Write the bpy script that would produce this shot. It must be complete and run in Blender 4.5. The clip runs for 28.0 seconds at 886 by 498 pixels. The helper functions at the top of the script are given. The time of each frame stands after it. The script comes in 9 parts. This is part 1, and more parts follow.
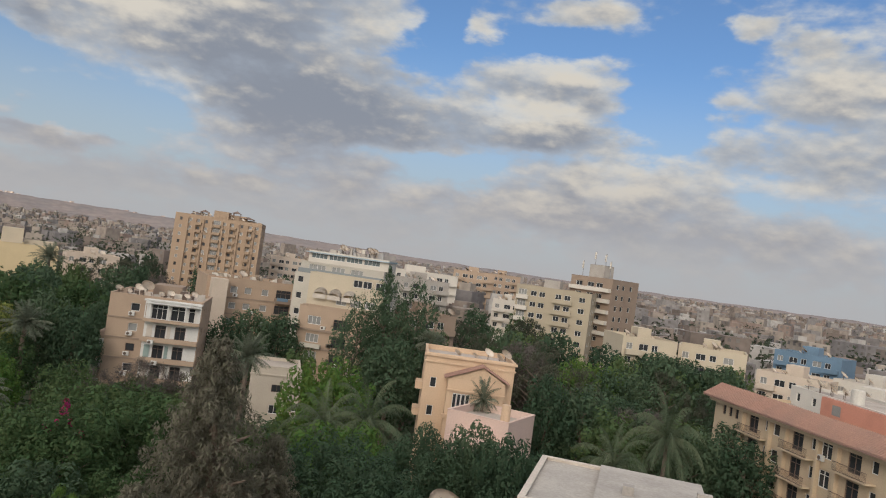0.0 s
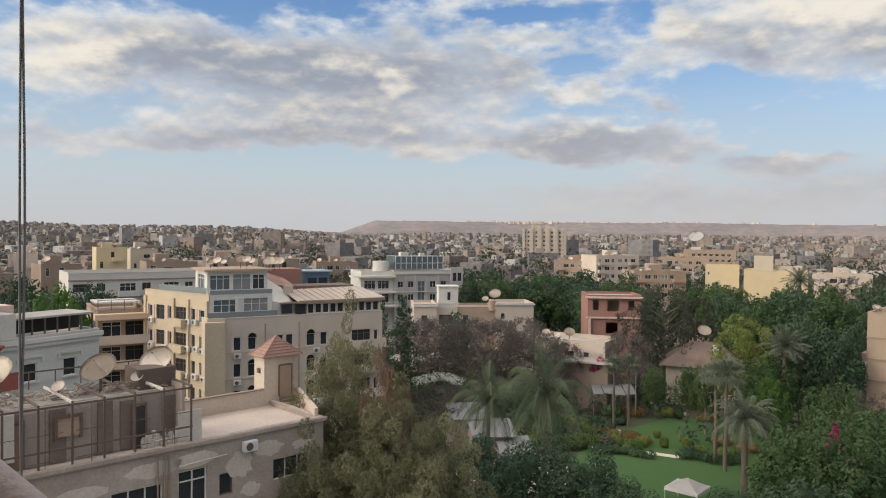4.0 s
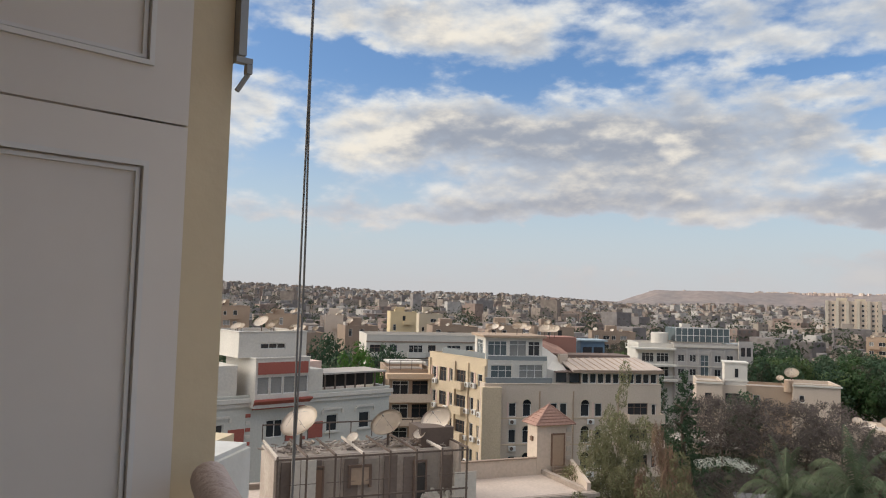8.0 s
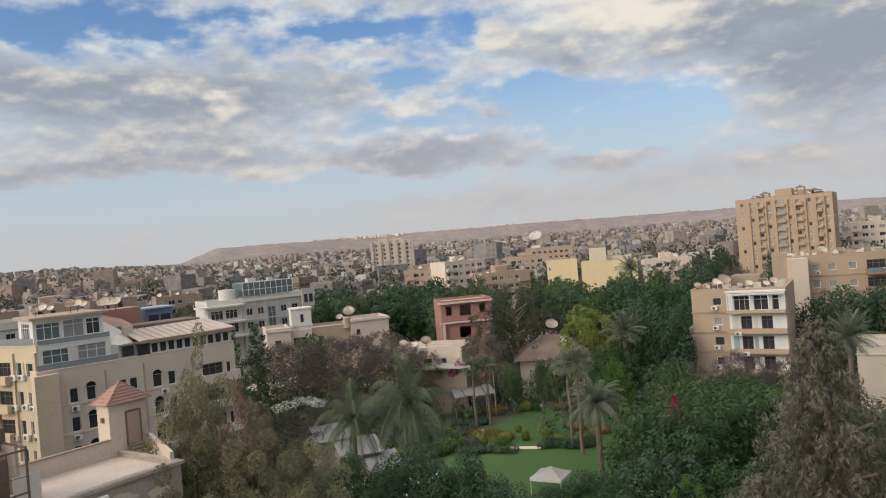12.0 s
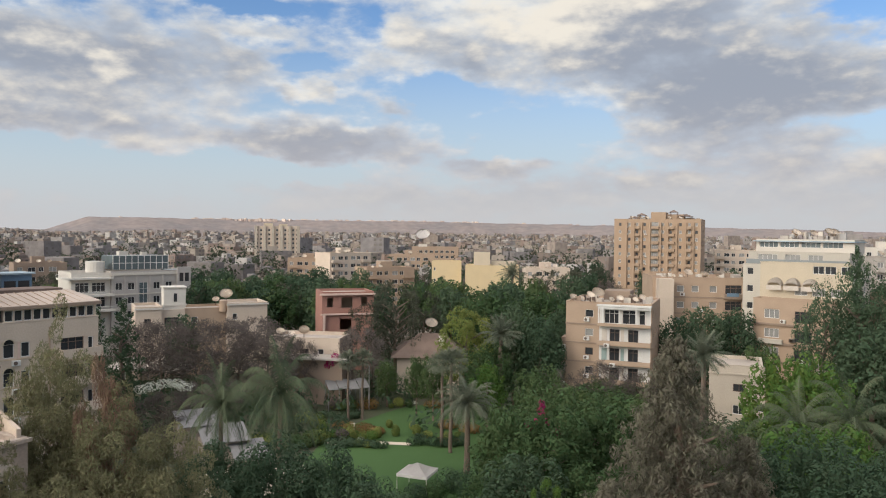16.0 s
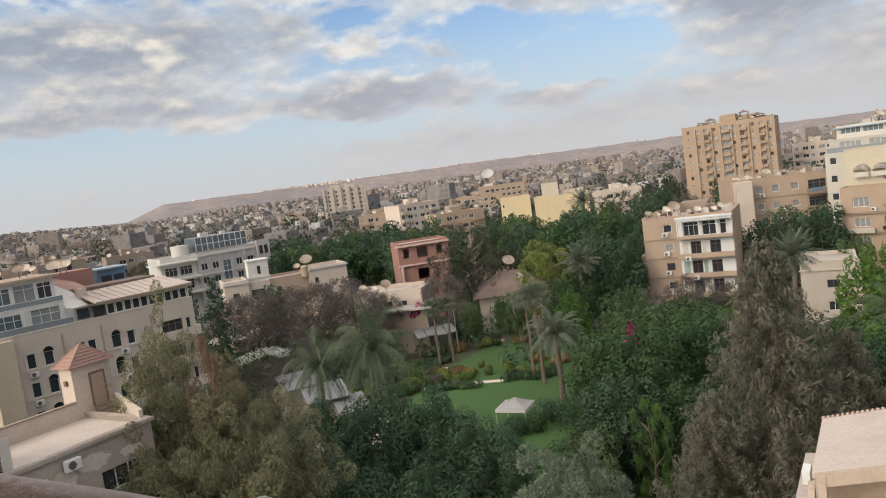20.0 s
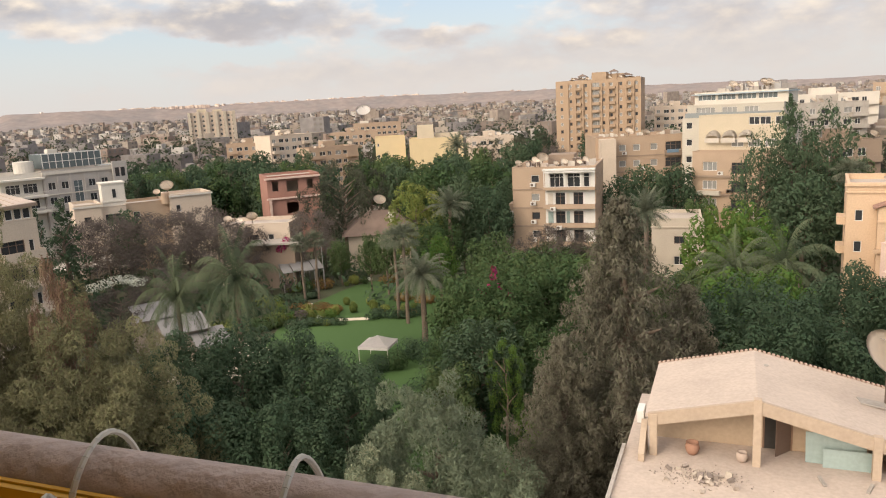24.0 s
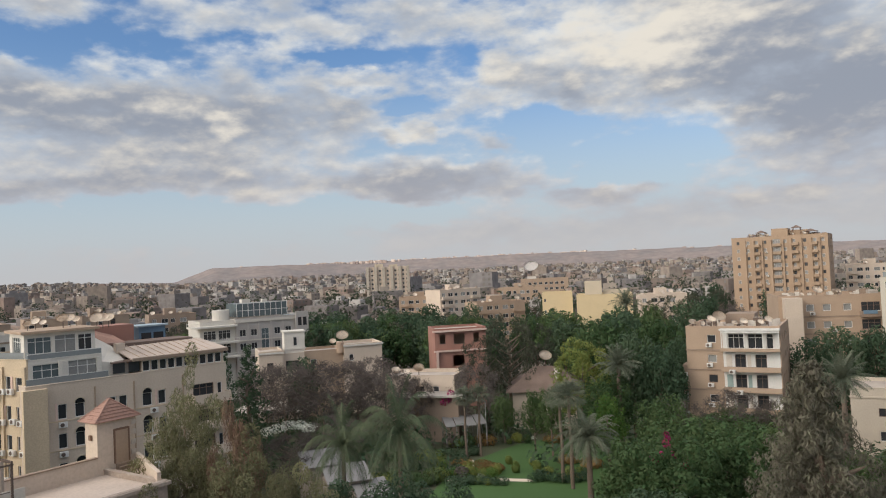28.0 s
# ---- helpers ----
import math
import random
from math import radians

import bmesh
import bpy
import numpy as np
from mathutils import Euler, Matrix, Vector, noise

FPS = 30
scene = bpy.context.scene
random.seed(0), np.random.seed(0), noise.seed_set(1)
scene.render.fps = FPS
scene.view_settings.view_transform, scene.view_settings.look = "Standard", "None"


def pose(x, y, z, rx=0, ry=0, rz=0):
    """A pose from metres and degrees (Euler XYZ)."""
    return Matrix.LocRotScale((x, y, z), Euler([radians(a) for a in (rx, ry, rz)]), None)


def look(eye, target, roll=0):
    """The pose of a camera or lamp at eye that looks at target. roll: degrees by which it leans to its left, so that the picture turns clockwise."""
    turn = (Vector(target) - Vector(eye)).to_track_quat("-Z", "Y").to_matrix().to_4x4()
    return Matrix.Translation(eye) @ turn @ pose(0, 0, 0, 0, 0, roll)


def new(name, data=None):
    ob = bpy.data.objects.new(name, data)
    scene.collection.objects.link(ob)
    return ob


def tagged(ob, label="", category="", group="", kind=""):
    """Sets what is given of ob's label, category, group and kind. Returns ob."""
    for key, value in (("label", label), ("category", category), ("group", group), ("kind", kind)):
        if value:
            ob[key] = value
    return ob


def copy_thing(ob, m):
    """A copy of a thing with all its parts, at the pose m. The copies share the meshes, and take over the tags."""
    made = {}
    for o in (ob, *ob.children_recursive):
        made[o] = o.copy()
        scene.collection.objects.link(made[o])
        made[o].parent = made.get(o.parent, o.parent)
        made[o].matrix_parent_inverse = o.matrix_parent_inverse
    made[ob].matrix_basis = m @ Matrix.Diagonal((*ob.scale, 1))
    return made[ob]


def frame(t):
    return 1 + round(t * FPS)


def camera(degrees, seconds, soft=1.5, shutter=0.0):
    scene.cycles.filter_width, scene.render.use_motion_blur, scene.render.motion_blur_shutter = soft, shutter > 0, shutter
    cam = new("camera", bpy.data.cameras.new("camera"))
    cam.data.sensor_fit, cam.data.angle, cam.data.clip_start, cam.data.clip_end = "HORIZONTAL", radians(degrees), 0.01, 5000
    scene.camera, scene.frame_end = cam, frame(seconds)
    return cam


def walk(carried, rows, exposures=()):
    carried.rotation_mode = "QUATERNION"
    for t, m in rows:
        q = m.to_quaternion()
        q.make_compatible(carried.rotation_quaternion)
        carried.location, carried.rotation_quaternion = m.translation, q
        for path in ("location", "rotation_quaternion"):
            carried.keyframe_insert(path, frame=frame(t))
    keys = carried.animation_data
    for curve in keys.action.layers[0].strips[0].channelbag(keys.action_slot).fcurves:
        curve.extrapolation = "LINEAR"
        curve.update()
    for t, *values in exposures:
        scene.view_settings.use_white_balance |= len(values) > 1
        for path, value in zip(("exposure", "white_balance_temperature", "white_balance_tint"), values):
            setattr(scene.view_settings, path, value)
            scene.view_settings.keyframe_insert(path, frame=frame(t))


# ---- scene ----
# the camera: one hand-held turn on a balcony, 28 m up
cam = camera(62.0, 28.0, soft=1.1)
# seconds, place, turn (degrees)
PATH = [
    (0, 0.085, 0.181, 28.000, 91.406, -8.013, -33.327),
    (0.5, 0.094, 0.202, 28.000, 93.662, -8.293, -26.526),
    (1, 0.104, 0.224, 28.000, 94.276, -6.362, -19.427),
    (1.5, 0.114, 0.245, 28.000, 90.404, -2.930, -14.792),
    (2, 0.124, 0.266, 28.000, 88.407, -0.607, -7.166),
    (2.5, 0.134, 0.287, 28.000, 87.940, -0.243, 2.113),
    (3, 0.144, 0.308, 28.000, 87.918, -0.374, 8.185),
    (3.5, 0.165, 0.353, 28.000, 88.080, -0.462, 12.631),
    (4, 0.186, 0.399, 28.000, 88.789, -0.579, 20.532),
    (4.5, 0.207, 0.444, 28.000, 89.404, -1.817, 30.779),
    (6.5, 0.216, 0.462, 27.960, 93.253, -3.135, 46.683),
    (7, 0.262, 0.562, 27.915, 93.113, -2.779, 46.096),
    (7.5, 0.266, 0.571, 27.955, 92.094, -1.840, 44.484),
    (8, 0.258, 0.553, 28.000, 93.710, -1.568, 41.735),
    (8.5, 0.254, 0.544, 28.010, 93.484, -2.485, 34.781),
    (9, 0.224, 0.480, 28.005, 92.245, -4.169, 28.350),
    (9.5, 0.194, 0.417, 28.000, 92.148, -4.891, 19.806),
    (10, 0.180, 0.387, 28.000, 92.121, -3.535, 11.625),
    (10.5, 0.166, 0.356, 28.000, 89.229, -0.374, 9.878),
    (11, 0.152, 0.326, 28.000, 88.249, 3.946, 8.970),
    (11.5, 0.147, 0.314, 28.000, 89.445, 5.185, 8.245),
    (13.5, 0.124, 0.266, 28.000, 89.340, 1.570, 10.784),
    (14, 0.118, 0.254, 28.000, 88.299, 0.310, 4.978),
    (14.5, 0.111, 0.239, 28.000, 88.389, -0.316, 1.840),
    (15, 0.104, 0.224, 28.000, 89.112, -0.758, 0.909),
    (15.5, 0.097, 0.208, 28.000, 89.360, -0.572, 0.684),
    (16, 0.090, 0.193, 28.000, 88.836, -0.646, 0.033),
    (16.5, 0.083, 0.178, 28.000, 88.601, -0.330, -0.296),
    (17, 0.076, 0.163, 28.000, 88.293, -0.195, 0.006),
    (17.5, 0.061, 0.131, 28.000, 87.428, 0.322, 0.248),
    (18, 0.046, 0.100, 28.000, 88.076, 5.013, -3.685),
    (18.5, 0.032, 0.068, 28.000, 89.962, 8.610, -3.102),
    (19, 0.017, 0.036, 28.000, 85.244, 5.830, -0.520),
    (19.5, 0.008, 0.018, 28.000, 84.668, 6.264, 2.139),
    (20, 0.000, 0.000, 28.000, 84.597, 7.800, 5.006),
    (20.5, 0.000, 0.000, 28.000, 84.424, 8.217, 5.552),
    (22.5, 0.000, 0.000, 28.000, 83.705, 5.358, 1.728),
    (23, 0.000, 0.000, 28.000, 81.266, 4.323, -0.870),
    (23.5, 0.000, 0.000, 28.000, 79.778, 4.698, -3.058),
    (24, 0.000, 0.000, 28.000, 78.994, 3.064, -4.498),
    (24.5, 0.000, 0.000, 28.000, 78.386, 1.963, -5.765),
    (25, 0.000, 0.000, 28.000, 79.195, 2.303, -6.442),
    (25.5, 0.008, 0.018, 28.000, 80.896, 3.186, -7.573),
    (26, 0.017, 0.036, 28.000, 81.521, 3.440, -10.129),
    (26.5, 0.025, 0.054, 28.000, 83.713, 3.908, -10.277),
    (27, 0.045, 0.097, 28.000, 88.276, 4.030, -4.132),
    (27.5, 0.065, 0.139, 28.000, 90.568, 3.297, 6.699),
    (28, 0.085, 0.181, 28.000, 91.634, 2.716, 8.407),
]
EXPOSURES = [(0.0, -0.4, 6350, 9), (1.0, -0.45, 6450, 9), (2.0, -0.2, 6450, 9), (3.0, -0.05, 6400, 9), (8.0, 0.0, 6400, 9), (9.0, -0.04, 6400, 9), (10.0, -0.12, 6400, 9), (11.5, -0.1, 6400, 9), (13.5, 0.0, 6350, 9), (17.5, 0.0, 6350, 9), (19.0, 0.05, 6380, 9), (20.5, 0.08, 6430, 9), (22.5, 0.22, 6620, 10), (24.0, 0.32, 7100, 12), (25.0, 0.33, 7150, 12), (26.0, 0.22, 6980, 11), (27.0, 0.0, 6550, 10), (28.0, -0.13, 6350, 9)]
walk(cam, [(t, pose(*p)) for t, *p in PATH], EXPOSURES)

# ---------------------------------------------------------------- world and sun
SUN_AZ, SUN_EL = -130.0, 26.0      # compass bearing from +y towards +x, degrees


def make_world():
    w = bpy.data.worlds.new("evening_sky")
    scene.world = w
    w.use_nodes = True
    nt = w.node_tree
    nt.nodes.clear()
    N, L = nt.nodes.new, nt.links.new

    def math_node(op, a, b=None, clamp=False):
        n = N("ShaderNodeMath")
        n.operation, n.use_clamp = op, clamp
        for i, v in enumerate((a, b)):
            if v is None:
                continue
            if isinstance(v, (int, float)):
                n.inputs[i].default_value = v
            else:
                L(v, n.inputs[i])
        return n.outputs[0]

    def smooth(v, lo, hi, a=0.0, b=1.0):
        n = N("ShaderNodeMapRange")
        n.interpolation_type = "SMOOTHSTEP"
        L(v, n.inputs[0])
        for i, k in enumerate((lo, hi, a, b)):
            n.inputs[i + 1].default_value = k
        return n.outputs[0]

    def blend(fac, a, b):
        n = N("ShaderNodeMix")
        n.data_type = "RGBA"
        if isinstance(fac, (int, float)):
            n.inputs[0].default_value = fac
        else:
            L(fac, n.inputs[0])
        for i, v in ((6, a), (7, b)):
            if isinstance(v, tuple):
                n.inputs[i].default_value = (*v, 1)
            else:
                L(v, n.inputs[i])
        return n.outputs[2]

    sky = N("ShaderNodeTexSky")
    sky.sky_type, sky.sun_disc = "NISHITA", False
    sky.sun_elevation, sky.sun_rotation = radians(SUN_EL), radians(SUN_AZ)
    sky.air_density, sky.dust_density, sky.ozone_density = 1.0, 1.6, 1.6
    tc = N("ShaderNodeTexCoord")
    sep = N("ShaderNodeSeparateXYZ")
    L(tc.outputs["Generated"], sep.inputs[0])
    x, y, z = sep.outputs

    def flat_z(lift, tall):
        """The direction, flattened, so that clouds are wider than tall; lift looks a little higher up."""
        com = N("ShaderNodeCombineXYZ")
        L(x, com.inputs[0])
        L(y, com.inputs[1])
        L(math_node("MULTIPLY", math_node("ADD", z, lift), tall), com.inputs[2])
        return com.outputs[0]

    def fbm(scale, detail, rough, offset, lift=0.0, tall=2.1, out="Fac"):
        mp = N("ShaderNodeMapping")
        mp.inputs["Location"].default_value = offset
        L(flat_z(lift, tall), mp.inputs[0])
        n = N("ShaderNodeTexNoise")
        n.inputs["Scale"].default_value = scale
        n.inputs["Detail"].default_value = detail
        n.inputs["Roughness"].default_value = rough
        L(mp.outputs[0], n.inputs["Vector"])
        return n.outputs[out]

    # bearing and height in degrees, ruffled at two scales so that no mass has a smooth outline
    spot = N("ShaderNodeCombineXYZ")
    L(math_node("MULTIPLY", math_node("ARCTAN2", x, y), 57.2958), spot.inputs[0])
    L(math_node("MULTIPLY", math_node("ARCSINE", z), 57.2958), spot.inputs[1])
    where = spot.outputs[0]
    for scale, detail, wide, tall in ((6.0, 3.0, 9.0, 3.6), (19.0, 5.0, 4.6, 2.3)):
        off = N("ShaderNodeVectorMath")
        off.operation = "SUBTRACT"
        L(fbm(scale, detail, 0.55, (scale, 1.7, 0.3), out="Color"), off.inputs[0])
        off.inputs[1].default_value = (0.5, 0.5, 0.5)
        push = N("ShaderNodeVectorMath")
        push.operation = "MULTIPLY_ADD"
        L(off.outputs[0], push.inputs[0])
        push.inputs[1].default_value = (wide, tall, 0.0)
        L(where, push.inputs[2])
        where = push.outputs[0]

    flat = N("ShaderNodeSeparateXYZ")
    L(where, flat.inputs[0])

    def masses(rows, total):
        """Soft masses of cloud added up: each is full in its middle and fades out at its edge; the sum so far rides along as a third axis."""
        for az, el, wide, tall, amount in rows:
            com = N("ShaderNodeCombineXYZ")
            for i, v in enumerate((flat.outputs[0], flat.outputs[1], total)):
                L(v, com.inputs[i])
            mp = N("ShaderNodeMapping")
            mp.vector_type = "TEXTURE"
            mp.inputs["Location"].default_value = (az, el, 0)
            mp.inputs["Scale"].default_value = (wide * 1.45, tall * 1.45, 1e6)
            L(com.outputs[0], mp.inputs[0])
            far = N("ShaderNodeVectorMath")
            far.operation = "LENGTH"
            L(mp.outputs[0], far.inputs[0])
            total = math_node("ADD", total, smooth(far.outputs["Value"], 0.15, 1.0, amount, 0.0))
        return total

    deck = (8.5, 7.0, 0.56, (7.3, 2.2, 0.4))
    mid, mid_up = fbm(*deck), fbm(*deck, lift=0.020)
    heap = (22.0, 4.5, 0.52, (1.3, 5.2, 2.0))
    puff, puff_up = fbm(*heap), fbm(*heap, lift=0.010)
    cover = math_node("ADD", math_node("MULTIPLY", mid, 0.75), math_node("MULTIPLY", math_node("SUBTRACT", puff, 0.5), 0.55))
    cover = masses(CLOUD_MASSES, math_node("ADD", cover, 0.09))
    mask = math_node("MULTIPLY", smooth(cover, 0.38, 0.70), smooth(z, 0.0, 0.10, 0.55, 1.0))
    thick = smooth(cover, 0.52, 0.96)
    # tops and rims that thin out upwards catch the evening sun
    rise = math_node("ADD", math_node("SUBTRACT", mid, mid_up), math_node("MULTIPLY", math_node("SUBTRACT", puff, puff_up), 0.9))
    sunny = math_node("ADD", math_node("MULTIPLY", rise, 1.5), math_node("MULTIPLY", thick, -0.20))
    sunny = masses(CLOUD_LIGHT, math_node("ADD", sunny, math_node("MULTIPLY", math_node("SUBTRACT", mid, 0.5), 0.7)))
    lit = smooth(math_node("ADD", sunny, math_node("MULTIPLY", math_node("SUBTRACT", puff, 0.5), 0.42)), -0.52, 0.78)
    shade = blend(thick, (0.50, 0.555, 0.64), (0.345, 0.375, 0.44))
    bright = blend(thick, (0.82, 0.84, 0.85), (0.94, 0.86, 0.74))
    cloud = blend(math_node("MULTIPLY", lit, 0.92), shade, bright)
    low = smooth(z, 0.0, 0.20, 1.0, 0.0)
    cloud = blend(math_node("MULTIPLY", low, 0.72), cloud, (0.56, 0.51, 0.495))
    sky_gain = N("ShaderNodeVectorMath")
    sky_gain.operation = "MULTIPLY"
    L(sky.outputs[0], sky_gain.inputs[0])
    sky_gain.inputs[1].default_value = (SKY_GAIN * 0.82, SKY_GAIN, SKY_GAIN * 1.22)
    base = blend(smooth(z, 0.02, 0.30, 0.92, 0.0), sky_gain.outputs[0], (0.58, 0.645, 0.685))
    final = blend(mask, base, cloud)
    haze = blend(math_node("MULTIPLY", smooth(z, -0.02, 0.105, 1.0, 0.0), 0.85), final, (0.585, 0.555, 0.55))
    # towards the sun, behind the camera, and overhead the thin deck glows more
    sa = radians(SUN_AZ)
    side = math_node("ADD", math_node("MULTIPLY", x, math.sin(sa)), math_node("MULTIPLY", y, math.cos(sa)))
    glow = math_node("ADD", smooth(side, 0.35, 0.95, 0.0, REAR_GLOW), smooth(z, 0.38, 0.85, 0.0, TOP_GLOW))
    gl = N("ShaderNodeMix")
    gl.data_type, gl.blend_type = "RGBA", "ADD"
    gl.inputs[0].default_value = 1.0
    warm = N("ShaderNodeCombineXYZ")
    for i, k in enumerate((1.0, 0.90, 0.75)):
        L(math_node("MULTIPLY", glow, k), warm.inputs[i])
    L(haze, gl.inputs[6])
    L(warm.outputs[0], gl.inputs[7])
    haze = gl.outputs[2]
    bg = N("ShaderNodeBackground")
    L(haze, bg.inputs[0])
    bg.inputs[1].default_value = 1.0
    out = N("ShaderNodeOutputWorld")
    L(bg.outputs[0], out.inputs[0])


SKY_GAIN, REAR_GLOW, TOP_GLOW = 0.13, 1.9, 1.15
# bearing, height, half width, half height (degrees), amount: where the deck is thick, and where it is open
CLOUD_MASSES = (
    (8, 15.5, 9, 4.5, 0.42), (20, 14.5, 10, 5, 0.42), (27, 10.8, 13, 2.0, 0.34), (21, 8.6, 9, 2.4, 0.34), (0, 12.5, 5, 2, 0.22), (14, 21, 14, 3, 0.22), (-2.2, 15.2, 2.2, 1.5, 0.34),
    (39, 14, 6.5, 2.6, 0.40), (41, 11, 6, 1.3, 0.34), (41.5, 20.3, 3.5, 1.0, 0.38), (34.4, 18.4, 2.4, 0.9, 0.34), (54, 19.7, 2.4, 0.8, 0.34), (58, 18.4, 2.6, 1.0, 0.34),
    (61, 14.8, 8, 2.6, 0.42), (60, 10.5, 9, 2.2, 0.26), (46, 8.2, 9, 1.8, 0.34), (39.5, 5.2, 7, 1.6, 0.34), (26, 5.8, 10, 1.5, 0.32), (54, 4.5, 14, 3, 0.32), (14.4, 4.3, 1.8, 0.7, 0.3), (18, 4.2, 1.4, 0.6, 0.3),
    (3.5, 5.3, 4.5, 0.9, 0.32), (-11.7, 10.2, 1.2, 0.7, 0.3), (-9.3, 10.5, 1.4, 0.7, 0.3), (-4.2, 9.6, 2.6, 0.9, 0.28), (-9, 6.8, 9, 1.7, 0.42),
    (-20, 12.5, 14, 3.2, 0.34), (-32, 11, 12, 3.6, 0.32), (-40, 13.5, 7, 2.6, 0.30), (-15, 19, 14, 2.6, 0.28), (-27, 8, 13, 1.8, 0.2), (-47.3, 12.5, 4, 2.8, 0.4), (-57, 13.5, 4.5, 2.4, 0.26),
    (-44, 21, 10, 2.2, 0.36), (-37, 19, 4, 1.2, 0.16), (-48, 6, 9, 1.2, 0.22), (-36, 6.5, 7, 1.2, 0.22), (-9.5, 3, 7, 1.3, 0.2), (20, 3.4, 20, 1.8, 0.26), (0, 2.6, 12, 1.2, 0.16), (-28, 7.0, 14, 1.2, 0.14),
    (0, 10.9, 5, 1.5, -0.42), (7, 8, 5.5, 1.3, -0.42), (33, 8.0, 3.5, 0.9, -0.36), (48.5, 14, 4.0, 4, -0.45), (49, 20, 4, 2.5, -0.25), (31, 17.5, 3.0, 3, -0.32), (-51, 18, 6, 1.6, -0.30), (-39, 16.7, 4, 0.9, -0.20), (-32, 17.3, 5, 0.9, -0.16), (-24, 17.2, 3, 0.7, -0.14),
    (-54, 12, 2.0, 2.5, -0.16), (-29, 4.6, 13, 1.5, -0.30), (-14, 4.6, 7, 1.0, -0.34), (6.3, 6.4, 3.5, 0.8, -0.30), (-13.8, 13.6, 2.5, 0.7, -0.22), (-14.5, 15.8, 3.5, 0.7, -0.28), (-10, 12.6, 3, 0.6, -0.26), (-55, 3, 16, 2, -0.28), (41, 17.8, 8, 1.2, -0.25),
)
CLOUD_LIGHT = (
    (7.5, 16.3, 7, 3.2, 0.75), (3.5, 18, 3, 1.2, 0.4), (11.4, 10.3, 3.6, 0.8, 0.55), (25, 16.5, 3, 1.5, 0.35), (39.3, 15.5, 4.6, 1.4, 0.8), (38, 12.8, 5, 1.0, 0.8), (46, 7.7, 3.8, 0.9, 0.55), (40, 5.3, 4.8, 1.0, 0.5), (47, 9.4, 4, 1, 0.5), (54, 8.6, 8, 1.4, 0.4), (62, 14.5, 6, 2, 0.35), (32, 6.0, 6, 0.8, 0.3),
    (14.4, 4.4, 1.7, 0.7, 0.5), (18, 4.3, 1.4, 0.6, 0.4), (-47.3, 12.8, 3.4, 2.4, 0.62), (-56.6, 13.5, 3, 1.8, 0.36), (-23.7, 11.3, 1.8, 0.9, 0.55), (-10.5, 10.6, 2.6, 0.7, 0.45), (-7.8, 8.1, 1.5, 0.9, 0.5), (-2.2, 15.3, 1.6, 1.3, 0.5), (-30.6, 15.8, 4, 1.2, 0.36),
    (-17.5, 16.1, 3, 1, 0.28), (-42, 20.5, 9, 1.6, 0.4), (60, 16, 6, 1.1, 0.36), (41.5, 20.3, 3, 0.9, 0.4), (34.4, 18.4, 2.2, 0.8, 0.4), (54, 19.7, 2.2, 0.8, 0.4), (58, 18.4, 2.4, 0.9, 0.4), (-32, 8.5, 5, 1.1, 0.28), (-9.5, 3, 6, 1.1, 0.25),
    (18, 11.3, 9, 2, -0.34), (-9, 6.4, 8, 1.2, -0.28), (-36, 12.3, 6, 1.8, -0.26), (-22, 13, 5, 1.5, -0.12), (30, 10.3, 9, 1, -0.26), (22, 8.5, 7, 1.5, -0.16), (16, 15, 5, 2.5, -0.16),
)
make_world()

sun = bpy.data.lights.new("sun", "SUN")
sun.energy, sun.angle, sun.color = 1.15, radians(24), (1.0, 0.83, 0.66)
sun_ob = new("sun", sun)
_a, _e = radians(SUN_AZ), radians(SUN_EL)
sun_ob.matrix_world = look((math.sin(_a) * math.cos(_e) * 50, math.cos(_a) * math.cos(_e) * 50, 60 + math.sin(_e) * 50), (0, 0, 60))

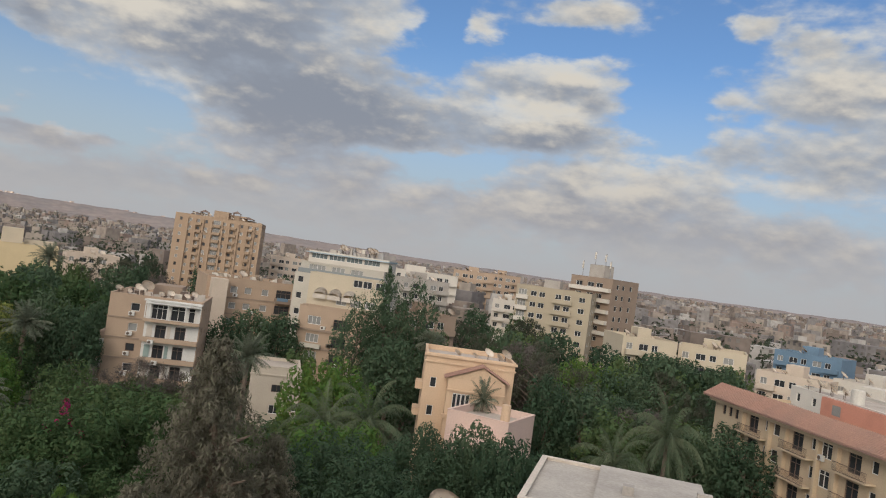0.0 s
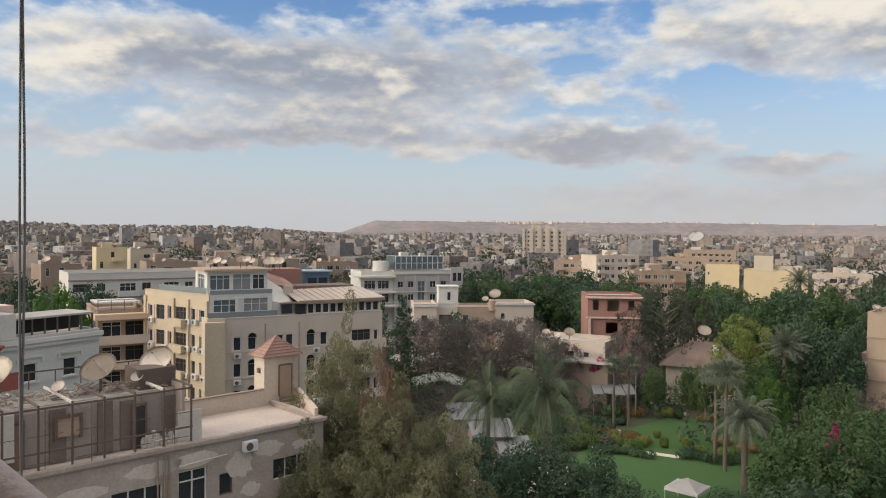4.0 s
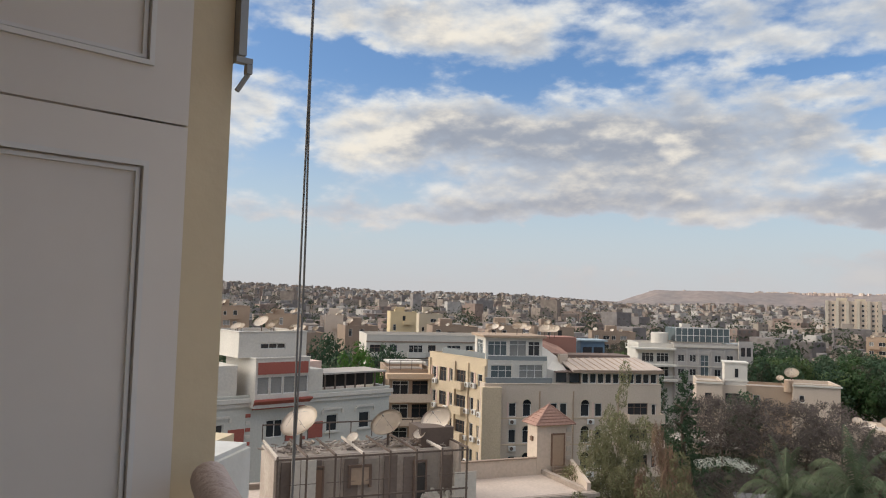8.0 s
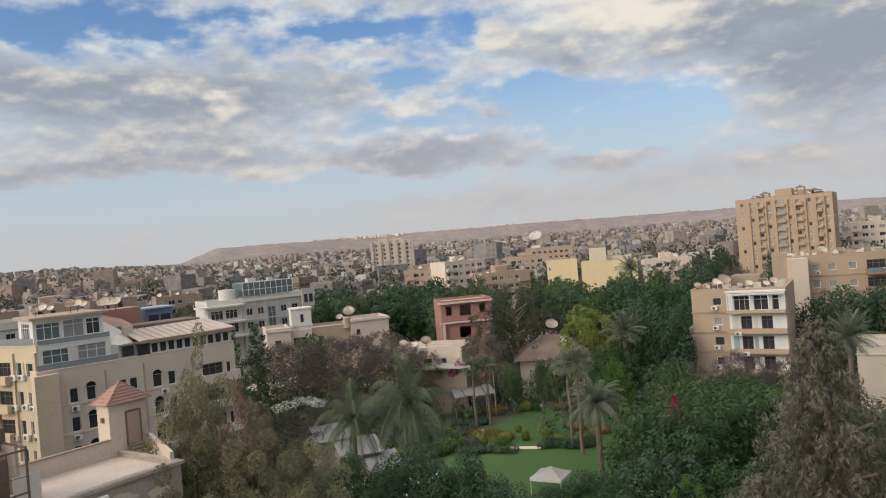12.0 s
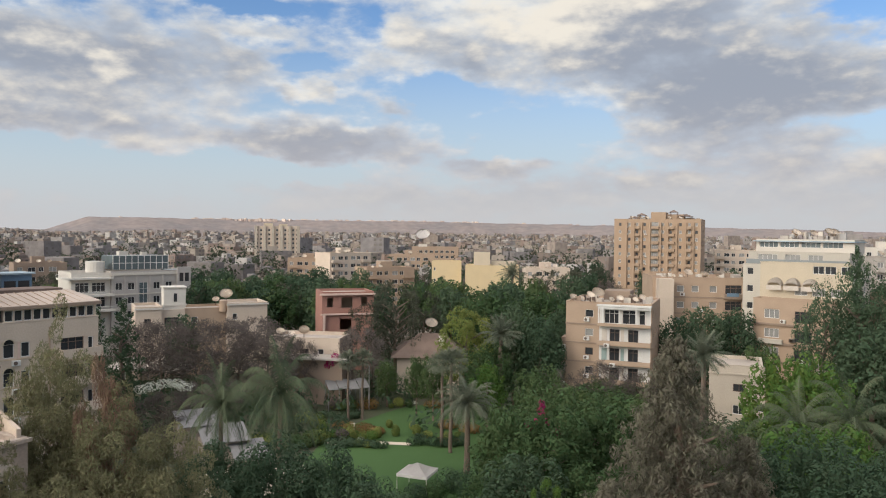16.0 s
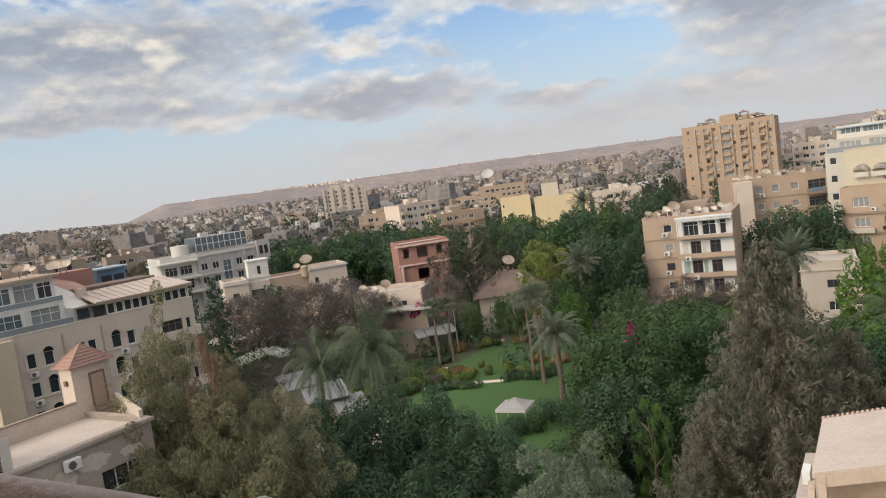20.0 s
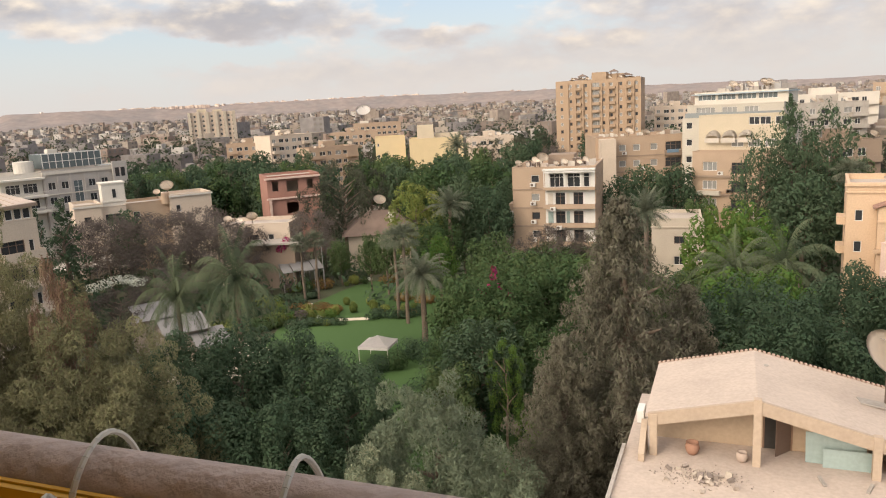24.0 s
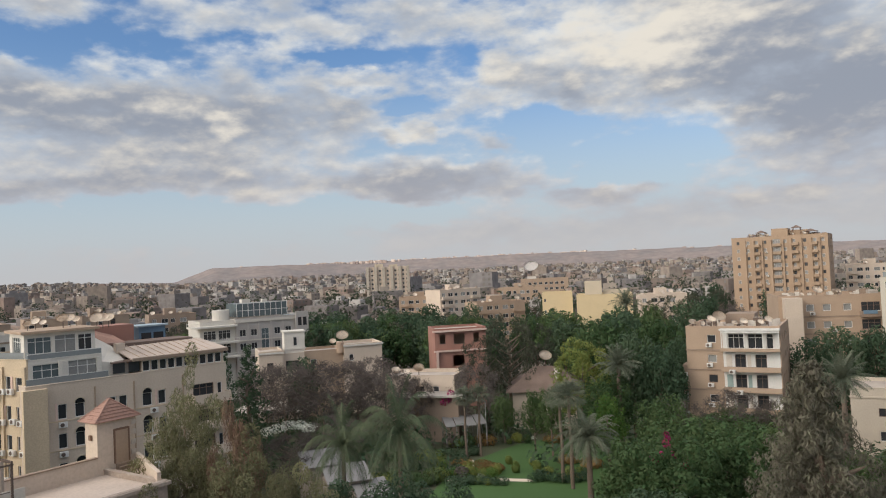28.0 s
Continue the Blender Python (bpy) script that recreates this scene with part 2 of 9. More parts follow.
# ---------------------------------------------------------------- materials
def material(name, color, rough=0.85, vary=0.12, grain=6.0, stain=0.35, bump=0.15, metal=0.0, second=None, leaf=False, island=0.0, spec=0.3):
    """Two scales of variation (fine grain and broad stains), a little relief, and a shift of tone from object to object."""
    m = bpy.data.materials.new(name)
    m.use_nodes = True
    nt = m.node_tree
    N, L = nt.nodes.new, nt.links.new
    p = nt.nodes["Principled BSDF"]
    p.inputs["Roughness"].default_value = rough
    p.inputs["Metallic"].default_value = metal
    p.inputs["Specular IOR Level"].default_value = spec
    tc = N("ShaderNodeTexCoord")
    fine, broad = N("ShaderNodeTexNoise"), N("ShaderNodeTexNoise")
    for n, s, d in ((fine, grain, 6.0), (broad, stain, 5.0)):
        n.inputs["Scale"].default_value, n.inputs["Detail"].default_value = s, d
        L(tc.outputs["Object"], n.inputs["Vector"])
    second = second or tuple(c * 0.62 for c in color)
    ramp = N("ShaderNodeMapRange")
    L(broad.outputs["Fac"], ramp.inputs[0])
    ramp.inputs[1].default_value, ramp.inputs[2].default_value = 0.42, 0.72
    mix = N("ShaderNodeMix")
    mix.data_type = "RGBA"
    mix.inputs[6].default_value, mix.inputs[7].default_value = (*color, 1), (*second, 1)
    k = N("ShaderNodeMath")
    k.operation = "MULTIPLY"
    L(ramp.outputs[0], k.inputs[0])
    k.inputs[1].default_value = min(1.0, vary * 4)
    L(k.outputs[0], mix.inputs[0])
    hsv = N("ShaderNodeHueSaturation")
    L(mix.outputs[2], hsv.inputs["Color"])
    rnd = N("ShaderNodeObjectInfo").outputs["Random"]
    val = N("ShaderNodeMath")
    val.operation = "MULTIPLY_ADD"
    L(fine.outputs["Fac"], val.inputs[0])
    val.inputs[1].default_value, val.inputs[2].default_value = vary * 3, 1.0 - vary * 1.5
    v2 = N("ShaderNodeMath")
    v2.operation = "MULTIPLY_ADD"
    L(rnd, v2.inputs[0])
    v2.inputs[1].default_value = 0.5 if leaf else 0.10
    if leaf:
        val.inputs[2].default_value -= 0.2
    L(val.outputs[0], v2.inputs[2])
    last = v2.outputs[0]
    if island:
        geo = N("ShaderNodeNewGeometry")
        v3 = N("ShaderNodeMath")
        v3.operation = "MULTIPLY_ADD"
        L(geo.outputs["Random Per Island"], v3.inputs[0])
        v3.inputs[1].default_value = island
        L(last, v3.inputs[2])
        sub = N("ShaderNodeMath")
        sub.operation = "SUBTRACT"
        L(v3.outputs[0], sub.inputs[0])
        sub.inputs[1].default_value = island * 0.5
        last = sub.outputs[0]
        h = N("ShaderNodeMath")
        h.operation = "MULTIPLY_ADD"
        L(geo.outputs["Random Per Island"], h.inputs[0])
        h.inputs[1].default_value, h.inputs[2].default_value = 0.05 if leaf else 0.03, 0.475 if leaf else 0.485
        hue = h.outputs[0]
        if leaf and color[1] > color[0]:
            own = N("ShaderNodeMath")
            own.operation = "MULTIPLY_ADD"
            L(rnd, own.inputs[0])
            own.inputs[1].default_value = -0.04
            L(hue, own.inputs[2])
            hue = own.outputs[0]
            h.inputs[2].default_value = 0.495
        L(hue, hsv.inputs["Hue"])
    L(last, hsv.inputs["Value"])
    L(hsv.outputs[0], p.inputs["Base Color"])
    if bump:
        b = N("ShaderNodeBump")
        b.inputs["Strength"].default_value, b.inputs["Distance"].default_value = bump, 0.05
        L(fine.outputs["Fac"], b.inputs["Height"])
        L(b.outputs[0], p.inputs["Normal"])
    if leaf:
        p.inputs["Specular IOR Level"].default_value = 0.12
        p.inputs["Roughness"].default_value = max(0.7, rough)
        tr = N("ShaderNodeBsdfTranslucent")
        L(hsv.outputs[0], tr.inputs[0])
        add = N("ShaderNodeMixShader")
        add.inputs[0].default_value = 0.3
        L(p.outputs[0], add.inputs[1])
        L(tr.outputs[0], add.inputs[2])
        L(add.outputs[0], nt.nodes["Material Output"].inputs[0])
    return m


M_TAN = material("tan_render", (0.36, 0.262, 0.185), second=(0.27, 0.195, 0.14))
M_TAN_DARK = material("brown_render", (0.27, 0.20, 0.147), second=(0.19, 0.14, 0.108))
M_BEIGE = material("beige_render", (0.52, 0.425, 0.335), second=(0.41, 0.335, 0.265))
M_CREAM = material("cream_paint", (0.47, 0.395, 0.29), second=(0.4, 0.335, 0.25))
M_YELLOW = material("yellow_paint", (0.58, 0.455, 0.27), second=(0.50, 0.39, 0.24))
M_WHITE = material("white_paint", (0.56, 0.52, 0.455), second=(0.44, 0.41, 0.365))
M_OFFWHITE = material("off_white_render", (0.54, 0.49, 0.42), second=(0.43, 0.39, 0.34))
M_PINK = material("pink_render", (0.56, 0.41, 0.34), second=(0.48, 0.345, 0.29))
M_APRICOT = material("apricot_render", (0.53, 0.375, 0.25), second=(0.45, 0.32, 0.215))
M_SALMON = material("salmon_paint", (0.50, 0.225, 0.155))
M_RED = material("red_panel", (0.32, 0.10, 0.075), second=(0.26, 0.08, 0.06))
M_BRICK = material("red_brick", (0.30, 0.155, 0.118), second=(0.22, 0.125, 0.10), grain=14)
M_PEEL = material("peeling_grey_brown_render", (0.31, 0.25, 0.205), second=(0.40, 0.34, 0.28), vary=0.22, stain=0.55)
M_PATCH = material("bare_plaster", (0.52, 0.45, 0.38), second=(0.40, 0.34, 0.28), vary=0.2)
M_CONCRETE = material("concrete", (0.38, 0.34, 0.295), second=(0.27, 0.24, 0.21), vary=0.2)
M_ROOFDUST = material("dusty_roof_screed", (0.47, 0.385, 0.32), second=(0.37, 0.3, 0.25), vary=0.14, stain=0.5)
M_ROOFGREY = material("dusty_flat_roof", (0.40, 0.34, 0.285), second=(0.28, 0.24, 0.21), vary=0.2)
M_TILE = material("terracotta_tile", (0.315, 0.185, 0.14), second=(0.26, 0.165, 0.13), vary=0.2)
M_TILE_BROWN = material("brown_tile", (0.175, 0.125, 0.10), vary=0.2)
M_GLASS = material("dark_window_glass", (0.035, 0.037, 0.04), rough=0.12, vary=0.1, bump=0, spec=0.5)
M_GLASS_LIGHT = material("curtained_and_hazed_glass", (0.24, 0.235, 0.22), rough=0.2, vary=0.15, bump=0, spec=0.5)
M_GLASS_BLUE = material("blue_grey_glass", (0.1, 0.125, 0.13), rough=0.15, vary=0.1, bump=0, spec=0.5)
M_FRAME = material("white_window_frame", (0.62, 0.60, 0.56), rough=0.6, bump=0)
M_FRAME_BROWN = material("brown_window_frame", (0.15, 0.10, 0.075), rough=0.6, bump=0)
M_METAL = material("grey_painted_metal", (0.30, 0.29, 0.28), rough=0.5, metal=0.3, bump=0)
M_RUST = material("rusty_dark_steel", (0.13, 0.095, 0.075), rough=0.7, metal=0.2)
M_DISH = material("dusty_dish_paint", (0.62, 0.53, 0.43), rough=0.6, second=(0.50, 0.42, 0.34))
M_AC = material("air_conditioner_enamel", (0.60, 0.58, 0.54), rough=0.5)
# unlit depth of openings, put into a near-black colour
M_DARK = material("dark_recess", (0.05, 0.045, 0.04), bump=0)
M_BLUE = material("faded_blue_sheet", (0.13, 0.20, 0.27), rough=0.5)
M_AWNING = material("awning_canvas", (0.50, 0.44, 0.37))
M_WOOD = material("brown_timber", (0.20, 0.125, 0.085), grain=9)
M_BARK = material("grey_brown_bark", (0.16, 0.12, 0.09), vary=0.25, grain=9, bump=0.5)
M_LEAF_DARK = material("dark_green_leaf", (0.062, 0.096, 0.053), rough=0.55, leaf=True, island=0.15, bump=0)
M_LEAF_MID = material("mid_green_leaf", (0.074, 0.112, 0.044), rough=0.55, leaf=True, island=0.15, bump=0)
M_LEAF_BRIGHT = material("bright_green_leaf", (0.085, 0.15, 0.034), rough=0.55, leaf=True, island=0.15, bump=0)
M_LEAF_OLIVE = material("olive_needle", (0.182, 0.174, 0.094), rough=0.7, leaf=True, island=0.15, bump=0)
M_LEAF_GREY = material("dusty_grey_brown_needle", (0.158, 0.145, 0.104), rough=0.8, leaf=True, island=0.15, bump=0)
M_LEAF_PALE = material("pale_grey_green_leaf", (0.192, 0.218, 0.142), rough=0.6, leaf=True, island=0.15, bump=0)
M_LEAF_YELLOW = material("yellow_green_leaf", (0.17, 0.2, 0.055), rough=0.6, leaf=True, island=0.15, bump=0)
M_LEAF_PALM = material("palm_frond", (0.105, 0.13, 0.075), rough=0.5, leaf=True, island=0.15, bump=0)
M_LEAF_RUST = material("dry_rust_leaf", (0.215, 0.145, 0.10), rough=0.8, leaf=True, island=0.15, bump=0)
M_TWIG = material("bare_brown_twig", (0.135, 0.112, 0.098), rough=0.9, leaf=True, island=0.15, bump=0)
M_FLOWER = material("magenta_blossom", (0.34, 0.035, 0.12), rough=0.6, leaf=True, island=0.15, bump=0)
M_FLOWER_WHITE = material("white_blossom", (0.55, 0.55, 0.46), rough=0.7, leaf=True, island=0.4, bump=0)
M_FLOWER_RUST = material("orange_bedding", (0.20, 0.125, 0.05), rough=0.7, leaf=True, island=0.15, bump=0)
M_LAWN = material("mown_lawn", (0.05, 0.1, 0.027), second=(0.06, 0.112, 0.034), rough=0.9, grain=30, stain=0.12)
M_GROUND = material("dusty_ground", (0.20, 0.165, 0.13), second=(0.13, 0.115, 0.09), vary=0.2, grain=0.9, stain=0.02)
M_PATH = material("pale_paving", (0.58, 0.49, 0.39))
M_CANVAS = material("white_canvas", (0.60, 0.555, 0.52), rough=0.8)
# the mauve of distance haze is put into this rock colour
M_HILL = material("hazy_desert_escarpment", (0.215, 0.175, 0.157), second=(0.165, 0.147, 0.142), vary=0.24, grain=0.03, stain=0.008, bump=0)
def city_material():
    """Render and brick of many houses, one tone for each house with distance haze mixed in, and a little dirt."""
    m = bpy.data.materials.new("far_city_wall")
    m.use_nodes = True
    nt = m.node_tree
    N, L = nt.nodes.new, nt.links.new
    p = nt.nodes["Principled BSDF"]
    p.inputs["Roughness"].default_value = 0.9
    p.inputs["Specular IOR Level"].default_value = 0.2
    ramp = N("ShaderNodeValToRGB")
    ramp.color_ramp.interpolation = "CONSTANT"
    tones = ((0.20, 0.16, 0.135), (0.25, 0.205, 0.17), (0.225, 0.205, 0.195), (0.29, 0.24, 0.20), (0.19, 0.17, 0.16), (0.33, 0.28, 0.23), (0.26, 0.195, 0.16), (0.40, 0.37, 0.335), (0.27, 0.245, 0.225))
    el = ramp.color_ramp.elements
    while len(el) < len(tones):
        el.new(0.5)
    for i, c in enumerate(tones):
        el[i].position = i / len(tones)
        el[i].color = (*c, 1)
    L(N("ShaderNodeNewGeometry").outputs["Random Per Island"], ramp.inputs[0])
    tc = N("ShaderNodeTexCoord")
    dirt = N("ShaderNodeTexNoise")
    dirt.inputs["Scale"].default_value, dirt.inputs["Detail"].default_value = 0.25, 6.0
    L(tc.outputs["Object"], dirt.inputs["Vector"])
    k = N("ShaderNodeMapRange")
    L(dirt.outputs["Fac"], k.inputs[0])
    for i, v in enumerate((0.3, 0.7, 0.75, 1.15)):
        k.inputs[i + 1].default_value = v
    hsv = N("ShaderNodeHueSaturation")
    L(ramp.outputs[0], hsv.inputs["Color"])
    L(k.outputs[0], hsv.inputs["Value"])
    L(hsv.outputs[0], p.inputs["Base Color"])
    return m


# lightened: distance haze is put into the window colour
M_FARWIN = material("far_city_window", (0.155, 0.135, 0.12), rough=0.4, vary=0.08, island=0.4, bump=0)
M_FARWALL = city_material()
M_FARLEAF = material("far_tree_leaf", (0.07, 0.08, 0.052), rough=0.8, leaf=True, island=0.15, bump=0)
M_SHUTTER = material("off_white_painted_shutter", (0.63, 0.565, 0.505), rough=0.55, vary=0.04, grain=3, bump=0.05, second=(0.57, 0.51, 0.455))
M_PILLAR = material("yellow_cream_wall_paint", (0.60, 0.49, 0.33), rough=0.7, vary=0.05, second=(0.52, 0.425, 0.285))
M_RAIL = material("weathered_brown_wooden_rail", (0.46, 0.36, 0.31), rough=0.6, vary=0.12, grain=25, second=(0.36, 0.28, 0.24), bump=0.4)
M_GREEN_PLASTIC = material("green_plastic", (0.012, 0.20, 0.05), rough=0.35, vary=0.04, bump=0)
M_YELLOW_PLASTIC = material("yellow_plastic", (0.55, 0.30, 0.02), rough=0.4, vary=0.04, bump=0)
M_WIRE = material("white_plastic_coated_wire", (0.60, 0.57, 0.50), rough=0.5, bump=0)
M_CABLE = material("grey_cable", (0.15, 0.15, 0.155), rough=0.6, bump=0)
M_POT = material("terracotta_pot", (0.33, 0.18, 0.12))
M_SHEETGLASS = material("greenish_glass_sheet", (0.27, 0.335, 0.31), rough=0.15, spec=0.5, bump=0)
M_LEAF_SAGE = material("sage_grey_leaf", (0.078, 0.082, 0.055), rough=0.7, leaf=True, island=0.15, bump=0)
M_GLASS_RAIL = material("pale_glass_balustrade", (0.2, 0.215, 0.215), rough=0.15, vary=0.08, bump=0, spec=0.5)
M_WALLWHITE = material("white_balcony_wall", (0.58, 0.56, 0.52), second=(0.47, 0.45, 0.41))
# grey render with the shade of a side wall put into its colour
M_SHADESIDE = material("grey_render_and_side_shade", (0.27, 0.225, 0.185), second=(0.20, 0.17, 0.145))
# lighter than the shutter, painting in moulding highlights; also the white dish's paint
M_MOULD = material("moulding_highlight_and_dish_white", (0.66, 0.62, 0.58), rough=0.5, vary=0.04, bump=0.03)
M_LEAF_DATE = material("grey_green_palm_frond", (0.15, 0.165, 0.115), rough=0.5, leaf=True, island=0.3, bump=0)
M_SOIL = material("dark_garden_soil_and_grass", (0.060, 0.070, 0.035), second=(0.085, 0.070, 0.048), vary=0.2, grain=3, stain=0.1)

# ---------------------------------------------------------------- building blocks
def finish(name, bm, mat, smooth=False):
    me = bpy.data.meshes.new(name)
    bm.to_mesh(me)
    bm.free()
    me.materials.append(mat)
    if smooth:
        for p in me.polygons:
            p.use_smooth = True
    return me


def link(name, me, parent=None, m=None, label=""):
    ob = new(name, me)
    if parent is not None:
        ob.parent = parent
    if m is not None:
        ob.matrix_basis = m
    if label:
        tagged(ob, label)
    return ob


def part(name, bm, mat, parent, label="", m=None, smooth=False):
    return link(name, finish(name, bm, mat, smooth), parent, m, label)


def parts(name, mat, parent, *rows):
    """One part for each box."""
    for r in rows:
        part(name, boxes(r), mat, parent)


def thing(name, label, category, m, group="", kind=""):
    ob = new(name)
    ob.empty_display_size = 0.2
    ob.matrix_basis = m
    return tagged(ob, label, category, group, kind)


def box(bm, x0, x1, y0, y1, z0, z1):
    v = [bm.verts.new(p) for p in ((x0, y0, z0), (x1, y0, z0), (x1, y1, z0), (x0, y1, z0), (x0, y0, z1), (x1, y0, z1), (x1, y1, z1), (x0, y1, z1))]
    for f in ((3, 2, 1, 0), (4, 5, 6, 7), (0, 1, 5, 4), (1, 2, 6, 5), (2, 3, 7, 6), (3, 0, 4, 7)):
        bm.faces.new([v[i] for i in f])
    return bm


def boxes(*rows):
    bm = bmesh.new()
    for r in rows:
        box(bm, *r)
    return bm


def tube(bm, a, b, r0, r1=None, seg=8):
    a, b = Vector(a), Vector(b)
    r1 = r0 if r1 is None else r1
    d = (b - a).normalized()
    u = d.orthogonal().normalized()
    w = d.cross(u)
    ring = []
    for c, r in ((a, r0), (b, r1)):
        ring.append([bm.verts.new(c + (u * math.cos(2 * math.pi * i / seg) + w * math.sin(2 * math.pi * i / seg)) * r) for i in range(seg)])
    for i in range(seg):
        bm.faces.new((ring[0][i], ring[0][(i + 1) % seg], ring[1][(i + 1) % seg], ring[1][i]))
    bm.faces.new(ring[0][::-1])
    bm.faces.new(ring[1])
    return bm


def polytube(bm, pts, r, seg=6):
    for a, b in zip(pts, pts[1:]):
        tube(bm, a, b, r, r, seg)
    return bm


def at(az, d, z=0.0):
    a = radians(az)
    return Vector((d * math.sin(a), d * math.cos(a), z))


def front(left, right):
    """The pose of a facade whose foot runs from left to right (bearing, distance), and its width."""
    a, b = at(*left), at(*right)
    return Matrix.Translation(a) @ Matrix.Rotation(math.atan2(b.y - a.y, b.x - a.x), 4, "Z"), (b - a).length


# a wall with real openings: cells of a grid, the openings left out, with reveals
def wall_mesh(name, w, z0, z1, holes, mat, th=0.25):
    key = (name, round(w, 2), z0, z1, tuple(holes), mat.name)
    xs = sorted({0.0, w, *[h[0] for h in holes], *[h[0] + h[2] for h in holes]})
    zs = sorted({z0, z1, *[h[1] for h in holes], *[h[1] + h[3] for h in holes]})
    nx, nz = len(xs) - 1, len(zs) - 1
    solid = [[True] * nz for _ in range(nx)]
    for h in holes:
        for i in range(nx):
            if h[0] - 1e-6 <= xs[i] and xs[i + 1] <= h[0] + h[2] + 1e-6:
                for k in range(nz):
                    if h[1] - 1e-6 <= zs[k] and zs[k + 1] <= h[1] + h[3] + 1e-6:
                        solid[i][k] = False
    verts, faces, seen = [], [], {}

    def v(i, k, y):
        if (i, k, y) not in seen:
            seen[(i, k, y)] = len(verts)
            verts.append((xs[i], y, zs[k]))
        return seen[(i, k, y)]

    def ok(i, k):
        return 0 <= i < nx and 0 <= k < nz and solid[i][k]

    for i in range(nx):
        for k in range(nz):
            if not solid[i][k]:
                continue
            faces.append((v(i, k, 0), v(i + 1, k, 0), v(i + 1, k + 1, 0), v(i, k + 1, 0)))
            faces.append((v(i, k, th), v(i, k + 1, th), v(i + 1, k + 1, th), v(i + 1, k, th)))
            for di, dk, a, b in ((-1, 0, (i, k), (i, k + 1)), (1, 0, (i + 1, k + 1), (i + 1, k)), (0, -1, (i + 1, k), (i, k)), (0, 1, (i, k + 1), (i + 1, k + 1))):
                if not ok(i + di, k + dk):
                    faces.append((v(*a, 0), v(*b, 0), v(*b, th), v(*a, th)))
    me = bpy.data.meshes.new(name)
    me.from_pydata(verts, [], faces)
    me.materials.append(mat)
    return me


WINDOWS = {}


def window_set(w, h, style):
    """Shared meshes of a window of that size: frame and pane."""
    key = (round(w, 2), round(h, 2), style)
    if key not in WINDOWS:
        fm = M_FRAME_BROWN if "brown" in style else M_FRAME
        t = 0.07
        n = max(1, round(w / 0.9)) if w > 0.9 else 1
        cell = (w - t - 0.06 * (n - 1) - t) / n
        rows = ((t, h * 0.72), (h * 0.72 + 0.06, h - t)) if h > 1.7 else ((t, h - t),)
        panes = [(t + i * (cell + 0.06), a, cell, b - a) for i in range(n) for a, b in rows]
        glass = M_GLASS_LIGHT if "light" in style else (M_GLASS_BLUE if "blue" in style else M_GLASS)
        pane = boxes((0, w, 0.071, 0.10, 0, h))
        WINDOWS[key] = (wall_mesh("window_frame", w, 0.0, h, panes, fm, 0.07), finish("pane", pane, glass))
    return WINDOWS[key]


def side_pose(side, W, D):
    return {"front": Matrix(), "right": pose(W, 0, 0, 0, 0, 90), "back": pose(W, D, 0, 0, 0, 180), "left": pose(0, D, 0, 0, 0, -90)}[side]


def put_windows(wall, holes):
    for h in holes:
        style = h[4] if len(h) > 4 else ""
        if style == "open":
            continue
        f, p = window_set(h[2], h[3], style)
        ob = link("window", f, wall, Matrix.Translation((h[0], 0.10, h[1])))
        link("pane", p, ob)


def grid(cols, floors, w, h, style=""):
    return [(c - w / 2, z, w, h, style) for z in floors for c in cols]


def shell(owner, W, D, z0, z1, mat, front_h=(), right_h=(), left_h=(), roof=M_ROOFGREY, parapet=0.7, offset=(0, 0), turned=None):
    """Four walls with their windows, and the flat roof inside the parapet. offset moves the block within its building."""
    base = turned if turned is not None else Matrix.Translation((offset[0], offset[1], 0))
    T = 0.25
    for side, holes, w in (("front", front_h, W), ("right", right_h, D), ("left", left_h, D), ("back", (), W)):
        m = base @ side_pose(side, W, D)
        if side in ("right", "left"):
            m = m @ Matrix.Translation((T, 0, 0))
            w -= 2 * T
            holes = [(h[0] - T, *h[1:]) for h in holes]
        ob = link("wall", wall_mesh("wall", w, z0, z1 + parapet, [tuple(h) for h in holes], mat), owner, m)
        put_windows(ob, holes)
    link("roof", finish("roof", boxes((T, W - T, T, D - T, z1 - 0.25, z1)), roof), owner, base)
    cap = boxes((-0.05, W + 0.05, -0.05, T + 0.05, 0, 0.08), (-0.05, W + 0.05, D - T - 0.05, D + 0.05, 0, 0.08),
                (-0.05, T + 0.05, T + 0.05, D - T - 0.05, 0, 0.08), (W - T - 0.05, W + 0.05, T + 0.05, D - T - 0.05, 0, 0.08))
    link("coping", finish("coping", cap, mat), owner, base @ Matrix.Translation((0, 0, z1 + parapet + 0.002)))


def balcony(owner, x0, x1, z, depth, mat, m=None, height=0.95, rail=False):
    bm = boxes((x0, x1, -depth, -0.002, z - 0.16, z))
    ob = part("balcony", bm, mat, owner, m=m)
    if rail:
        bm = boxes((x0, x1, -depth, -depth + 0.05, z + height - 0.05, z + height), (x0, x1, -depth, -depth + 0.04, z + 0.08, z + 0.12))
        n = max(2, int((x1 - x0) / 0.14))
        for i in range(n + 1):
            x = x0 + (x1 - x0 - 0.02) * i / n
            box(bm, x, x + 0.02, -depth + 0.01, -depth + 0.03, z + 0.002, z + height - 0.05)
        part("railing", bm, M_RUST, ob)
    else:
        bm = boxes((x0, x1, -depth, -depth + 0.12, z + 0.002, z + height), (x0, x0 + 0.12, -depth + 0.12, -0.004, z + 0.002, z + height), (x1 - 0.12, x1, -depth + 0.12, -0.004, z + 0.002, z + height))
        part("parapet", bm, mat, ob)
    return ob


